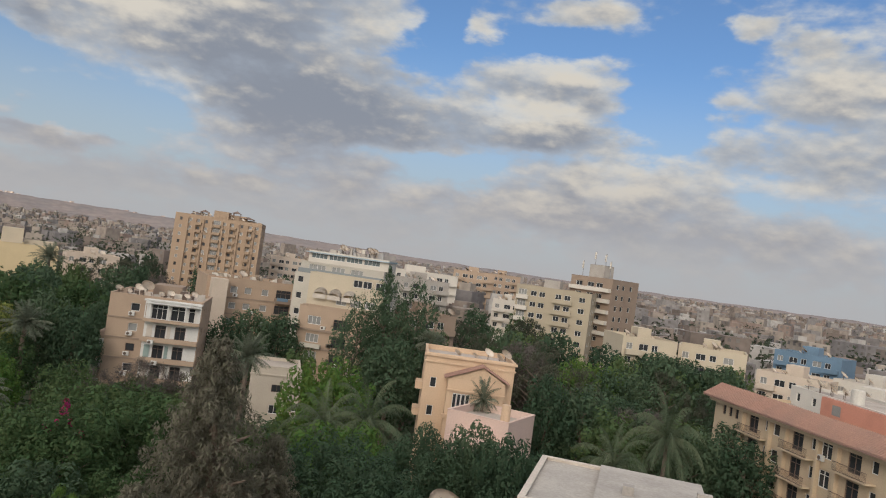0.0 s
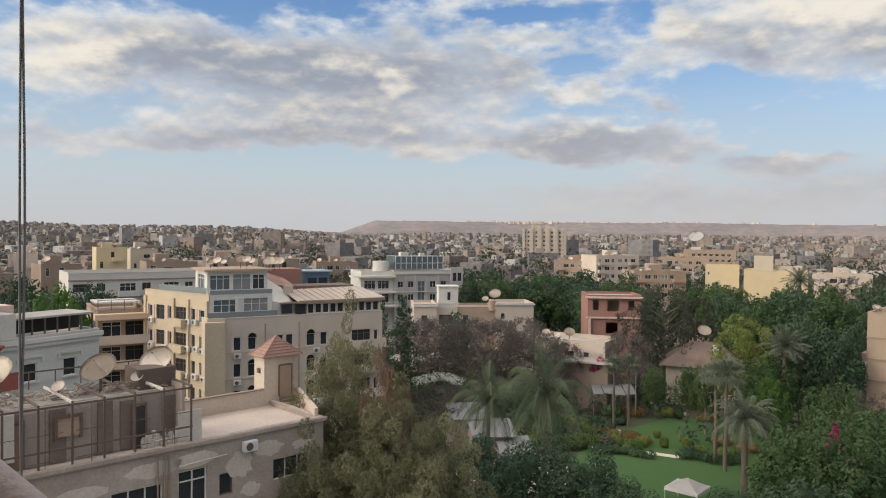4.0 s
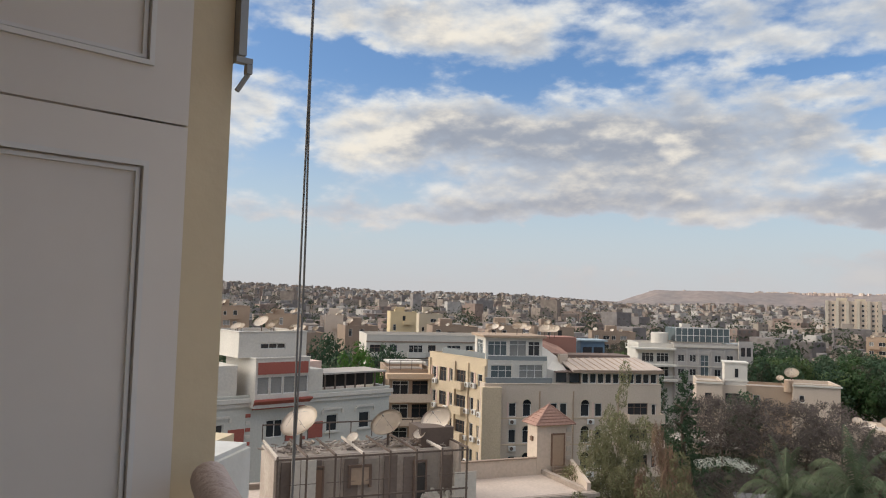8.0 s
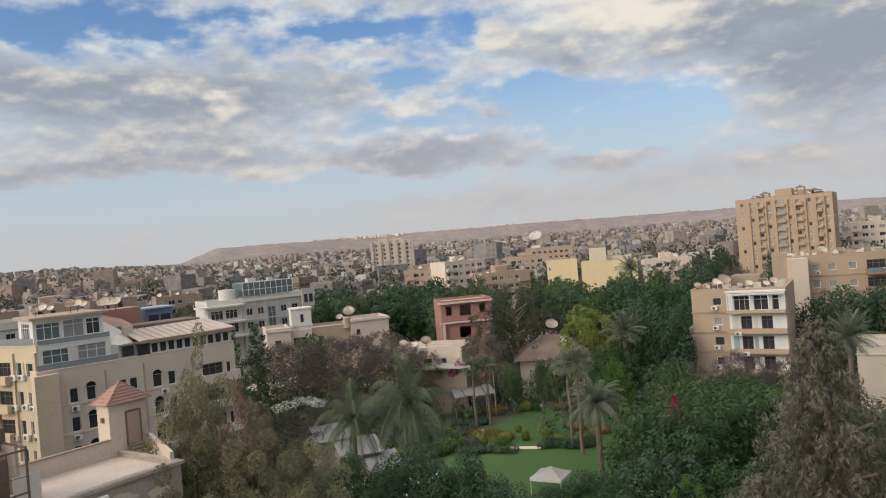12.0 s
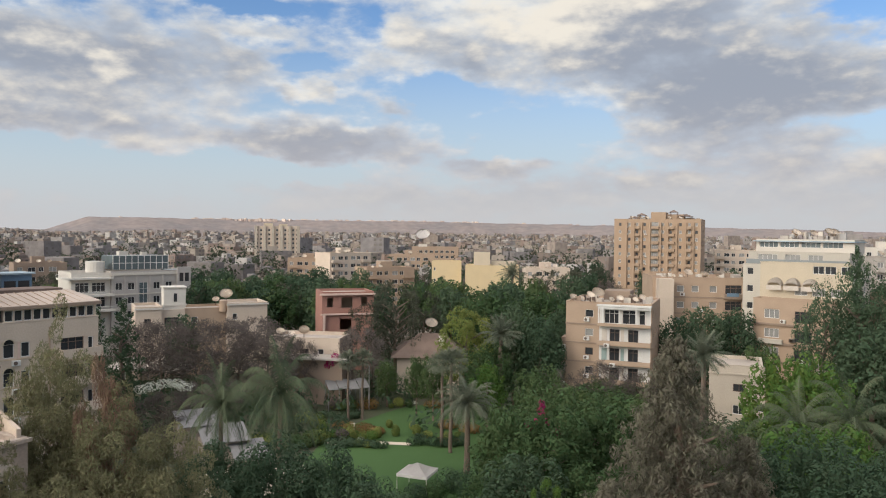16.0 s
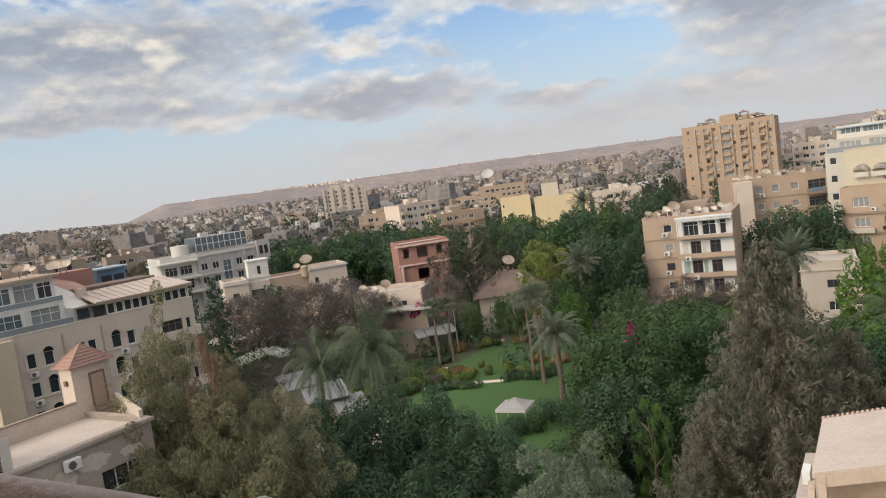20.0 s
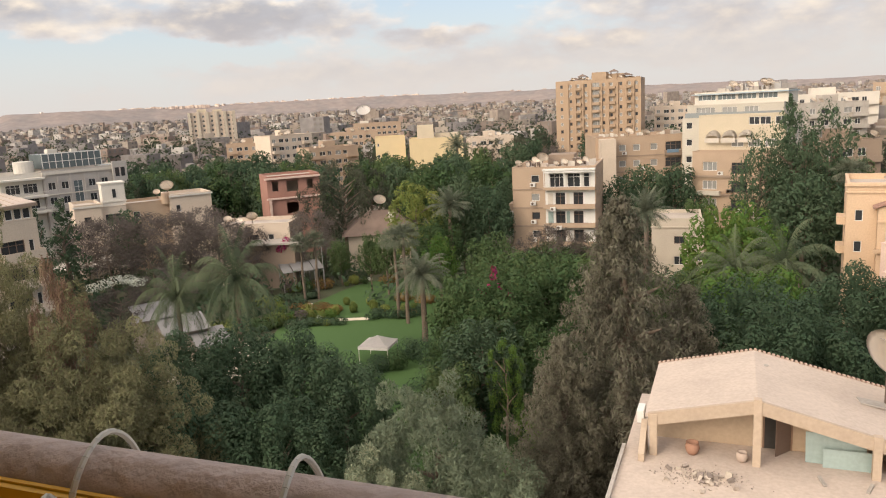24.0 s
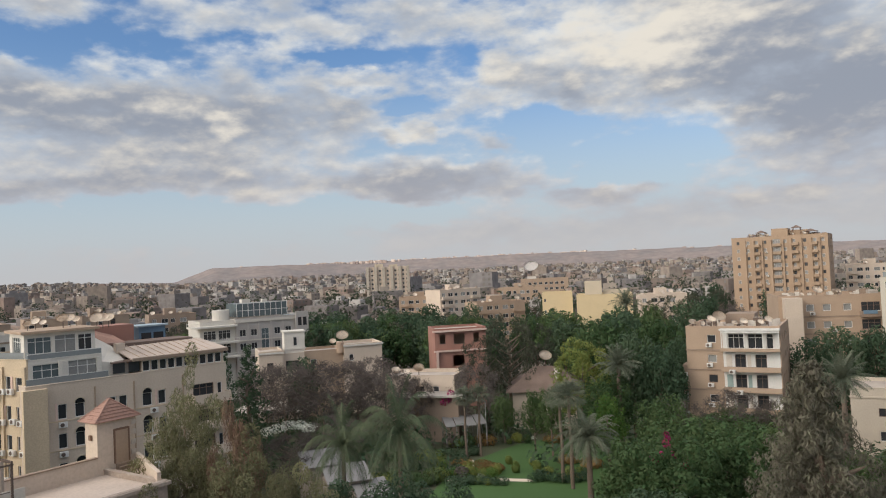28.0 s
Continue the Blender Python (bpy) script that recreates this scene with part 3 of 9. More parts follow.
def building(name, label, left, right, category="building", group="", z=0.0):
    m, w = front(left, right)
    ob = thing(name, label, category, Matrix.Translation((0, 0, z)) @ m, group)
    return ob, m, w


# air conditioners: an enamelled box with a round fan grille, on two brackets
def make_ac():
    ob = thing("air_conditioner", "white outdoor air conditioner unit fixed on a wall", "air conditioner", pose(0, 0, -50), "outdoor air conditioners")
    bm = boxes((-0.42, 0.42, -0.42, -0.10, 0, 0.58))
    bmesh.ops.bevel(bm, geom=bm.edges[:], offset=0.02, segments=1, affect="EDGES")
    part("body", bm, M_AC, ob)
    bm = bmesh.new()
    tube(bm, (-0.1, -0.425, 0.29), (-0.1, -0.435, 0.29), 0.22, 0.22, 14)
    part("fan_grille", bm, M_RUST, ob)
    parts("bracket", M_METAL, ob, (-0.35, -0.31, -0.40, 0.0, -0.05, -0.002), (0.31, 0.35, -0.40, 0.0, -0.05, -0.002))
    return ob


def make_dish(paint):
    """A parabolic reflector on a mast, with a feed horn on three struts. Diameter 1 m, mast 0.9 m."""
    ob = thing("satellite_dish", "dusty off-white satellite dish on a rooftop mast", "satellite dish", pose(0, 0, -60), "rooftop satellite dishes")
    bm = bmesh.new()
    rings, seg = 5, 24
    prev = None
    for j in range(rings + 1):
        r = 0.5 * j / rings
        z = 0.14 * (r / 0.5) ** 2
        row = [bm.verts.new((r * math.cos(2 * math.pi * i / seg), r * math.sin(2 * math.pi * i / seg), z)) for i in range(seg)] if j else [bm.verts.new((0, 0, 0))]
        if prev is not None:
            for i in range(seg):
                if len(prev) == 1:
                    bm.faces.new((prev[0], row[i], row[(i + 1) % seg]))
                else:
                    bm.faces.new((prev[i], row[i], row[(i + 1) % seg], prev[(i + 1) % seg]))
        prev = row
    bmesh.ops.solidify(bm, geom=bm.faces[:], thickness=0.018)
    tilt = pose(0, -0.02, 0.80, 41, 0, 0)
    part("reflector", bm, paint, ob, m=tilt, smooth=True)
    bm = bmesh.new()
    tube(bm, (0, 0, 0), (0, 0.0, 0.80), 0.035, 0.035, 8)
    part("mast", bm, M_RUST, ob)
    bm = bmesh.new()
    for a in (90, 210, 330):
        tube(bm, (0.36 * math.cos(radians(a)), 0.36 * math.sin(radians(a)), 0.09), (0, 0, 0.42), 0.004, 0.004, 5)
    tube(bm, (0, 0, 0.38), (0, 0, 0.46), 0.02, 0.018, 8)
    part("feed_horn", bm, M_METAL, ob, m=tilt)
    return ob


AC, DISH, DISH_WHITE = make_ac(), make_dish(M_DISH), make_dish(M_MOULD)


def ac_on(m, x, z, side=None, W=0, D=0):
    mm = m @ side_pose(side, W, D) if side else m
    return copy_thing(AC, mm @ Matrix.Translation((x, 0, z)))


def dish_at(p, size, turn, lean=0.0):
    return copy_thing(DISH, Matrix.Translation(p) @ Matrix.Rotation(radians(15 + (turn % 13) - 6), 4, "Z") @ Matrix.Rotation(radians(lean), 4, "X") @ Matrix.Scale(size, 4))

# ---------------------------------------------------------------- ground, escarpment
def ground():
    bm = bmesh.new()
    rs = [0, 40, 90, 160, 260, 420, 700, 1200, 2200, 3600, 4900]
    prev = None
    for r in rs:
        row = [bm.verts.new((r * math.sin(2 * math.pi * i / 48), r * math.cos(2 * math.pi * i / 48), 0.0)) for i in range(48)] if r else [bm.verts.new((0, 0, 0))]
        if prev:
            for i in range(48):
                j = (i + 1) % 48
                bm.faces.new((prev[0], row[j], row[i]) if len(prev) == 1 else (prev[i], prev[j], row[j], row[i]))
        prev = row
    tagged(part("ground", bm, M_GROUND, None), "dusty brown city ground between trees and houses", "ground", kind="structure")


def escarpment():
    """A long flat-topped desert ridge on the skyline, falling in gullied slopes to the city."""
    bm = bmesh.new()
    n, rows = 420, 9
    grid_v = []
    for i in range(n + 1):
        az = -80 + 150 * i / n
        d = 4050 + 120 * noise.noise(Vector((az * 0.11, 3.0, 0)))
        rise = min(1.0, max(0.0, (az + 28.4) / 2.6)) * (1.0 - 0.42 * min(1.0, max(0.0, (az - 0) / 30)))
        rise *= 1.0 - min(1.0, max(0.0, (az - 24) / 20)) * 0.5
        far_left = 16 * min(1.0, max(0.0, (-29 - az) / 5)) + 26 * min(1.0, max(0.0, (-44 - az) / 16))
        top = (28 + 66 * rise + far_left) + 5 * noise.noise(Vector((az * 0.6, 0, 1))) + 2 * noise.noise(Vector((az * 3.1, 0, 1)))
        col = []
        for k in range(rows + 1):
            f = k / rows
            z = top * f ** 1.4 + 7 * noise.noise(Vector((az * 1.4, f * 3, 5))) * f * (1 - f) * 3
            col.append(bm.verts.new(at(az, d - 420 * (1 - f), z)))
        col.append(bm.verts.new(at(az, d + 500, top * 0.98)))
        grid_v.append(col)
    for a, b in zip(grid_v, grid_v[1:]):
        for k in range(rows + 1):
            bm.faces.new((a[k], b[k], b[k + 1], a[k + 1]))
    tagged(part("backdrop_escarpment", bm, M_HILL, None, smooth=True), "hazy flat-topped desert ridge on the horizon", "hill", kind="structure")


ground()
escarpment()

# ---------------------------------------------------------------- the balcony the camera stands on
# its frame: u along the rail to the right, v outward over the garden (bearing 25 degrees)
BAL = pose(0, 0, 0, 0, 0, -25)
RAIL_V, RAIL_Z, RAIL_R = 0.89, 27.45, 0.06
SIDE_U = -2.52


def balcony_here():
    slab = part("floor", boxes((SIDE_U - 0.3, 4.2, -1.3, RAIL_V + 0.12, 26.35, 26.53)), M_CONCRETE, None, m=BAL)
    tagged(slab, "tiled concrete balcony floor high above the garden", "floor", kind="structure")
    top = part("ceiling", boxes((SIDE_U - 0.3, 4.2, -1.3, RAIL_V + 0.5, 29.95, 30.15)), M_PILLAR, None, m=BAL)
    tagged(top, "cream underside of the balcony above", "ceiling", kind="structure")
    back = link("wall_south", wall_mesh("wall_south", 7.3, 26.53, 29.95, [(2.9, 26.53, 1.6, 2.3)], M_PILLAR), None, BAL @ pose(4.2, -1.0, 0, 0, 0, 180))
    tagged(back, "cream painted house wall behind the balcony", "wall", kind="structure")
    door = thing("door_1", "closed brown balcony door with dark glass", "door", BAL @ pose(4.2, -1.0, 0, 0, 0, 180) @ Matrix.Translation((2.9, 0, 26.53)), kind="structure")
    f, p = window_set(1.6, 2.3, "brown")
    fr = link("door_frame", f, door, Matrix.Translation((0, 0.1, 0)))
    link("pane", p, fr)
    body = part("wall_house", boxes((SIDE_U - 0.3, 4.2, -12.0, -1.3, 0.0, 33.0)), M_PILLAR, None, m=BAL)
    tagged(body, "cream painted apartment house that carries the balcony", "wall", kind="structure")
    below = part("wall_below", boxes((SIDE_U - 0.3, 4.2, -1.298, 0.60, 0.0, 26.348)), M_PILLAR, None, m=BAL)
    tagged(below, "cream wall of the storeys below the balcony", "wall", kind="structure")
    eave = part("roof_eave", boxes((SIDE_U - 2.6, 4.2, -12.0, 2.6, 33.002, 33.3)), M_PILLAR, None, m=BAL)
    tagged(eave, "cream roof eave high above the balcony", "roof", kind="structure")
    # rail: a round timber handrail on thin posts
    rail = thing("handrail", "weathered brown round wooden handrail on the balcony edge", "handrail", BAL)
    bm = bmesh.new()
    seg, n = 16, 60
    rings = []
    for i in range(n + 1):
        u = SIDE_U + (4.2 - SIDE_U) * i / n
        dz = 0.002 * noise.noise(Vector((u * 2.3, 0, 0)))
        rr = RAIL_R * (1 + 0.03 * noise.noise(Vector((u * 3.1, 4, 0))))
        rings.append([bm.verts.new((u, RAIL_V + rr * math.cos(2 * math.pi * k / seg), RAIL_Z - RAIL_R + dz + rr * math.sin(2 * math.pi * k / seg))) for k in range(seg)])
    for a, b in zip(rings, rings[1:]):
        for k in range(seg):
            bm.faces.new((a[k], a[(k + 1) % seg], b[(k + 1) % seg], b[k]))
    part("rail", bm, M_RAIL, rail, smooth=True)
    for u in (-2.2, -1.1, 0.0, 1.1, 2.2, 3.3):
        bm = tube(bmesh.new(), (u, RAIL_V, 26.53), (u, RAIL_V, RAIL_Z - 2 * RAIL_R + 0.01), 0.018, 0.018, 8)
        part("post", bm, M_RUST, rail)
    part("bottom_bar", tube(bmesh.new(), (SIDE_U, RAIL_V, 26.65), (4.2, RAIL_V, 26.65), 0.015, 0.015, 8), M_RUST, rail)


balcony_here()


# the end wall with the folded shutter
def end_wall():
    a, b = at(-61.3, 2.61), at(-58.15, 2.66)
    eye = at(25, 0.61)
    a, b = a + eye, b + eye
    c = (b - a).normalized()
    out = Vector((c.y, -c.x, 0))
    m = Matrix.Translation((a.x, a.y, 0)) @ Matrix.Rotation(math.atan2(c.y, c.x), 4, "Z")
    w = (b - a).length
    bm = boxes((-0.35, w, 0.03, 0.45, 20.0, 33.0))
    tagged(part("wall_end", bm, M_PILLAR, None, m=m), "narrow cream painted end wall of the balcony", "wall", kind="structure")
    # shutter leaf: stiles, rails and raised mouldings round two sunk panels
    p, q = at(-61.35, 2.54) + eye, at(-77.0, 2.35) + eye
    d = (p - q).normalized()
    L = (p - q).length
    sm = Matrix.Translation((q.x, q.y, 0)) @ Matrix.Rotation(math.atan2(d.y, d.x), 4, "Z")
    for i, (lo, hi) in enumerate(((26.56, 28.53), (28.537, 29.9))):
        sh = thing("wooden_shutter", ("tall" if i == 0 else "upper") + " off-white panelled wooden shutter folded against the wall", "shutter", sm, "panelled shutters")
        for k in range(2):
            x0, x1 = -k * (L + 0.012), L - k * (L + 0.012)
            st, sl = 0.125, 0.075
            bm = boxes((x0, x0 + sl, 0.0, 0.045, lo, hi), (x1 - st, x1, 0.0, 0.045, lo, hi), (x0 + sl, x1 - st, 0.0, 0.045, lo, lo + 0.17), (x0 + sl, x1 - st, 0.0, 0.045, hi - 0.13, hi))
            leaf = part("leaf", bm, M_SHUTTER, sh)
            part("panel", boxes((x0 + sl, x1 - st, 0.014, 0.035, lo + 0.17, hi - 0.13)), M_SHUTTER, leaf)
            for e, wd, y0 in ((0.0, 0.016, -0.012), (0.022, 0.012, 0.002)):
                xa, xb, za, zb = x0 + sl + e, x1 - st - e, lo + 0.17 + e, hi - 0.13 - e
                bm = boxes((xa, xa + wd, y0, 0.0138, za, zb), (xb - wd, xb, y0, 0.0138, za, zb), (xa + wd, xb - wd, y0, 0.0138, za, za + wd), (xa + wd, xb - wd, y0, 0.0138, zb - wd, zb))
                # lighter colour draws the bright edges of the moulding
                part("moulding", bm, M_MOULD, leaf)
        # added dark strip behind the leaves keeps the gap a dark line
        part("meeting_strip", boxes((-0.05, 0.04, 0.046, 0.075, lo, hi)), M_FRAME_BROWN, sh)
        if i == 0:
            for z in (27.43, 27.27):
                part("knob", tube(bmesh.new(), (0.03, -0.0, z), (0.03, -0.025, z), 0.014, 0.012, 10), M_RUST, sh)
    # steel bracket high on the wall's edge
    br = thing("wall_bracket", "grey steel bracket bolted high on the end wall", "bracket", m)
    part("arm", boxes((w - 0.01, w + 0.05, -0.03, 0.0, 28.80, 28.82), (w + 0.03, w + 0.05, -0.03, 0.0, 28.765, 28.798)), M_METAL, br)
    part("brace", polytube(bmesh.new(), [(w + 0.002, -0.015, 28.70), (w + 0.04, -0.015, 28.765)], 0.009), M_METAL, br)
    part("panel_edge", boxes((w + 0.002, w + 0.03, -0.02, 0.25, 28.83, 31.0)), M_METAL, br)


end_wall()


def cables():
    eye = at(25, 0.61)
    ob = thing("hanging_cables", "pair of thin grey cables hanging down past the balcony", "cable", Matrix())
    for k, off in enumerate((0.0, 0.2)):
        pts = []
        for i in range(40):
            z = 20.0 + 13.05 * i / 39
            az = -52.65 + off * (0.5 + 0.5 * math.sin(z * 0.9 + 1.0)) + 0.10 * math.sin(z * 1.3) + 0.12 * k * math.sin(z * 2.3)
            pts.append(tuple(at(az, 4.0, z) + eye))
        part("cable", polytube(bmesh.new(), pts, 0.0058, 6), M_CABLE, ob)


cables()


def planter(name, u0, u1, mat, label, top, hooks):
    ob = thing(name, label, "planter", BAL)
    v1, v0 = RAIL_V - RAIL_R - 0.012, RAIL_V - RAIL_R - 0.27
    t = 0.012
    bm = bmesh.new()
    s = 0.03
    lo, hi = top - 0.19, top
    outer_b = [bm.verts.new(p) for p in ((u0 + s, v0 + s, lo), (u1 - s, v0 + s, lo), (u1 - s, v1 - s, lo), (u0 + s, v1 - s, lo))]
    outer_t = [bm.verts.new(p) for p in ((u0, v0, hi), (u1, v0, hi), (u1, v1, hi), (u0, v1, hi))]
    inner_t = [bm.verts.new(p) for p in ((u0 + t, v0 + t, hi), (u1 - t, v0 + t, hi), (u1 - t, v1 - t, hi), (u0 + t, v1 - t, hi))]
    inner_b = [bm.verts.new(p) for p in ((u0 + s + t, v0 + s + t, lo + t), (u1 - s - t, v0 + s + t, lo + t), (u1 - s - t, v1 - s - t, lo + t), (u0 + s + t, v1 - s - t, lo + t))]
    bm.faces.new(outer_b[::-1])
    bm.faces.new(inner_b)
    for i in range(4):
        j = (i + 1) % 4
        bm.faces.new((outer_b[i], outer_b[j], outer_t[j], outer_t[i]))
        bm.faces.new((outer_t[i], outer_t[j], inner_t[j], inner_t[i]))
        bm.faces.new((inner_t[i], inner_t[j], inner_b[j], inner_b[i]))
    part("box", bm, mat, ob)
    part("rim", boxes((u0 - 0.012, u1 + 0.012, v0 - 0.014, v0 - 0.001, hi - 0.02, hi + 0.004), (u0 - 0.012, u1 + 0.012, v1 + 0.001, v1 + 0.010, hi - 0.02, hi + 0.004)), mat, ob)
    for u in hooks:
        pts = [(u, v0 - 0.02, hi - 0.02), (u - 0.02, v1 - 0.03, hi + 0.012)]
        for i in range(17):
            a = math.pi * (1.04 - i / 16 * 1.1)
            pts.append((u + 0.012 * math.sin(i * 0.4), RAIL_V + (RAIL_R + 0.022) * math.cos(a), RAIL_Z - RAIL_R + (RAIL_R + 0.026) * math.sin(a)))
        pts.append((u, RAIL_V + RAIL_R + 0.02, RAIL_Z - 0.16))
        part("wire_hook", polytube(bmesh.new(), pts, 0.0055, 6), M_WIRE, ob, "white plastic-coated wire hook over the rail")
    return ob


planter("flower_box", -1.84, -1.36, M_GREEN_PLASTIC, "empty green plastic flower box hung inside the handrail", 27.30, ())
planter("flower_box", -1.29, -0.50, M_YELLOW_PLASTIC, "yellow plastic flower box hung inside the handrail", 27.405, (-0.99, -0.605))


def end_wall_ac():
    """A large outdoor cooler on the next bay of the house, seen past the end wall."""
    eye = at(25, 0.61)
    c = at(-60.7, 5.4) + eye
    m = Matrix.Translation((c.x, c.y, 0)) @ Matrix.Rotation(radians(32), 4, "Z")
    tagged(part("wall_bay", boxes((-1.6, 0.05, 0.31, 0.7, 0.0, 26.9)), M_PILLAR, None, m=m), "cream wall of the next house bay", "wall", kind="structure")
    ob = thing("air_conditioner", "large pale grey outdoor air conditioner with louvres", "air conditioner", m)
    bm = boxes((-0.55, 0.38, -0.35, 0.30, 25.9, 26.93))
    bmesh.ops.bevel(bm, geom=bm.edges[:], offset=0.03, segments=2, affect="EDGES")
    part("body", bm, M_AC, ob)
    for k in range(6):
        part("louvre", boxes((-0.25, 0.30, -0.37, -0.352, 26.05 + k * 0.1, 26.11 + k * 0.1)), M_DARK, ob)
    parts("bracket", M_METAL, ob, (-0.5, -0.42, -0.3, 0.31, 25.82, 25.898), (-0.1, -0.02, -0.3, 0.31, 25.82, 25.898))


end_wall_ac()

# ---------------------------------------------------------------- hero buildings
FL = 3.05


def tan_six():
    """Six-storey tan block; its right half is white-walled balconies, the top one glazed in."""
    ob, m, w = building("apartment_building", "six-storey tan apartment building with white balconies and cluttered roof", (9.56, 118), (15.9, 116))
    D, top, fh = 13.0, 17.3, 2.95
    xl = w * 0.40
    zf = [top - fh * (i + 1) for i in range(5)]
    left = [(3.05, z + 0.95, 1.25, 1.15, ("", "light", "brown", "", "light")[i]) for i, z in enumerate(zf)]
    doors = []
    for i, z in enumerate(zf):
        if i == 0:
            doors += [(xl + 0.75, z + 0.12, 2.3, 2.15, "white"), (xl + 3.5, z + 0.12, 2.0, 2.15, "white"), (xl + 6.0, z + 0.12, 0.9, 2.15, "white")]
        else:
            doors += [(xl + 1.6, z + 0.12, 1.5, 2.1, "brown"), (xl + 4.4, z + 0.12, 1.5, 2.1, "brown")]
    shell(ob, w, D, 0, top, M_TAN, left + doors, [(x, z + 1.0, 0.9, 1.2, "") for z in zf for x in (2.2, 5.6, 9.0)], parapet=0.35)
    # darker coat on the right side, its shade put in as colour
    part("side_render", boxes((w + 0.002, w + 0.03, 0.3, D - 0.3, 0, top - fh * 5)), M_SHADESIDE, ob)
    for i, z in enumerate(zf):
        ww = w - xl - 0.15
        hl = [(h[0] - xl, h[1], h[2], h[3]) for h in doors if abs(h[1] - z - 0.12) < 0.01]
        link("white_wall", wall_mesh("white_wall", ww, z, z + fh - 0.16, hl, M_WALLWHITE, 0.035), ob, Matrix.Translation((xl, -0.04, 0)))
        slab = part("balcony", boxes((xl - 0.15, w, -1.5, -0.042, z - 0.18, z)), M_TAN, ob)
        part("parapet", boxes((xl - 0.15, w, -1.5, -1.38, z + 0.002, z + (0.28 if i == 0 else 0.55)), (w - 0.12, w, -1.378, -0.043, z + 0.002, z + 0.5)), M_TAN, slab)
        if i == 0:
            for x in (xl, xl + 0.65, xl + 3.1, xl + 5.6, w - 0.14):
                part("mullion", boxes((x, x + 0.12, -1.45, -1.33, z + 0.29, z + fh - 0.17)), M_FRAME, ob)
            part("awning_frame", boxes((xl, w, -1.46, -1.32, z + fh - 0.45, z + fh - 0.18)), M_FRAME, ob)
        else:
            part("planter_box", boxes((xl + 0.6, w - 1.2, -1.36, -1.16, z + 0.35, z + 0.55)), M_FRAME_BROWN, slab)
            for x, wd in ((xl + 0.4, 0.8), (xl + 3.3, 0.5)):
                part("curtain", boxes((x, x + wd, -0.12, -0.06, z + 0.2, z + 2.2)), M_AWNING if i % 2 else M_SHEETGLASS, ob)
        part("sill_band", boxes((-0.08, xl - 0.16, -0.14, -0.002, z - 0.22, z)), M_TAN_DARK, ob)
        ac_on(m, 3.3, z + 0.3)
        if i in (1, 2):
            ac_on(m @ pose(0, -1.5, 0), xl + 0.5 + 0.9 * i, z - 0.4)
    part("roof_slab", boxes((xl - 0.2, w + 0.05, -1.6, -0.06, top - 0.12, top + 0.12)), M_WALLWHITE, ob)
    bay = part("bay", boxes((-1.0, -0.002, 1.2, 4.2, 3.0, top - fh * 2 + 0.4)), M_TAN_DARK, ob)
    for i in range(3):
        part("bay_window", boxes((-1.06, -1.002, 1.6, 3.8, zf[i + 2] + 0.9, zf[i + 2] + 2.2)), M_FRAME, bay)
        part("bay_front", boxes((-0.9, -0.1, 1.14, 1.198, zf[i + 2] + 0.9, zf[i + 2] + 2.2)), M_FRAME, bay)
    part("stair_tower", boxes((5.0, 9.2, 5.0, 9.5, top + 0.002, top + 1.9)), M_TAN_DARK, ob)
    rr = random.Random(6)
    for k in range(46):
        x, y = rr.uniform(0.5, w - 1.0), rr.uniform(0.5, 8)
        part("roof_clutter", boxes((x, x + rr.uniform(0.2, 1.1), y, y + rr.uniform(0.2, 0.9), top + 0.002, top + rr.uniform(0.3, 1.4))), rr.choice((M_TAN_DARK, M_OFFWHITE, M_CONCRETE, M_ROOFGREY, M_RUST)), ob)
    for x, y, s, tn in ((4.4, 3.0, 2.0, 1), (0.9, 0.8, 1.2, 4), (2.2, 1.4, 0.9, 8), (6.8, 1.6, 0.9, 2), (8.0, 2.2, 1.2, 3), (10.3, 2.5, 1.0, 7), (11.2, 4.0, 1.3, 9), (3.0, 4.5, 1.4, 6)):
        dish_at((m @ Vector((x, y, top + 0.01))), s, tn)


def tan_behind():
    ob, m, w = building("apartment_building", "brown apartment building with a pale blank stair wall", (15.9, 146), (22.55, 150))
    top = 19.6
    floors = [top - FL * (i + 1) + 1.0 for i in range(5)]
    cols = (5.2, 7.9, 11.2)
    fr = grid(cols, floors, 1.3, 1.2, "light") + [(13.4, z - 0.9, 3.0, 2.3, "brown") for z in floors]
    shell(ob, w, 12, 0, top, M_TAN, fr, grid((3, 6, 9), floors, 1.2, 1.3))
    part("stair_wall", boxes((0.6, 3.4, -3.0, -0.002, 0, top + 0.5)), M_BEIGE, ob)
    for i in range(5):
        balcony(ob, 13.1, w - 0.2, top - FL * (i + 1), 1.1, M_TAN_DARK, height=0.85)
        part("band", boxes((3.45, 13.0, -0.08, -0.002, top - FL * (i + 1) - 0.1, top - FL * (i + 1) + 0.15)), M_TAN_DARK, ob)
    part("laundry", boxes((13.4, 15.6, -1.2, -1.12, top - FL + 0.35, top - FL + 0.98)), M_BLUE, ob)
    for k, x in enumerate((4.6, 8.0, 12.0, 15.0)):
        ac_on(m, x + 0.9, top - FL * (1 + k % 3) + 0.3)
    for k in range(16):
        x, y = random.uniform(1, w - 1), random.uniform(1, 9)
        part("roof_clutter", boxes((x, x + random.uniform(0.3, 1.6), y, y + random.uniform(0.3, 1.0), top + 0.002, top + random.uniform(0.4, 1.4))), random.choice((M_TAN_DARK, M_OFFWHITE, M_CONCRETE)), ob)
    for k in range(11):
        dish_at(m @ Vector((random.uniform(1, w - 1), random.uniform(1, 6), top + 0.01)), random.choice((0.9, 1.1, 1.4, 1.9)), random.uniform(135, 175))


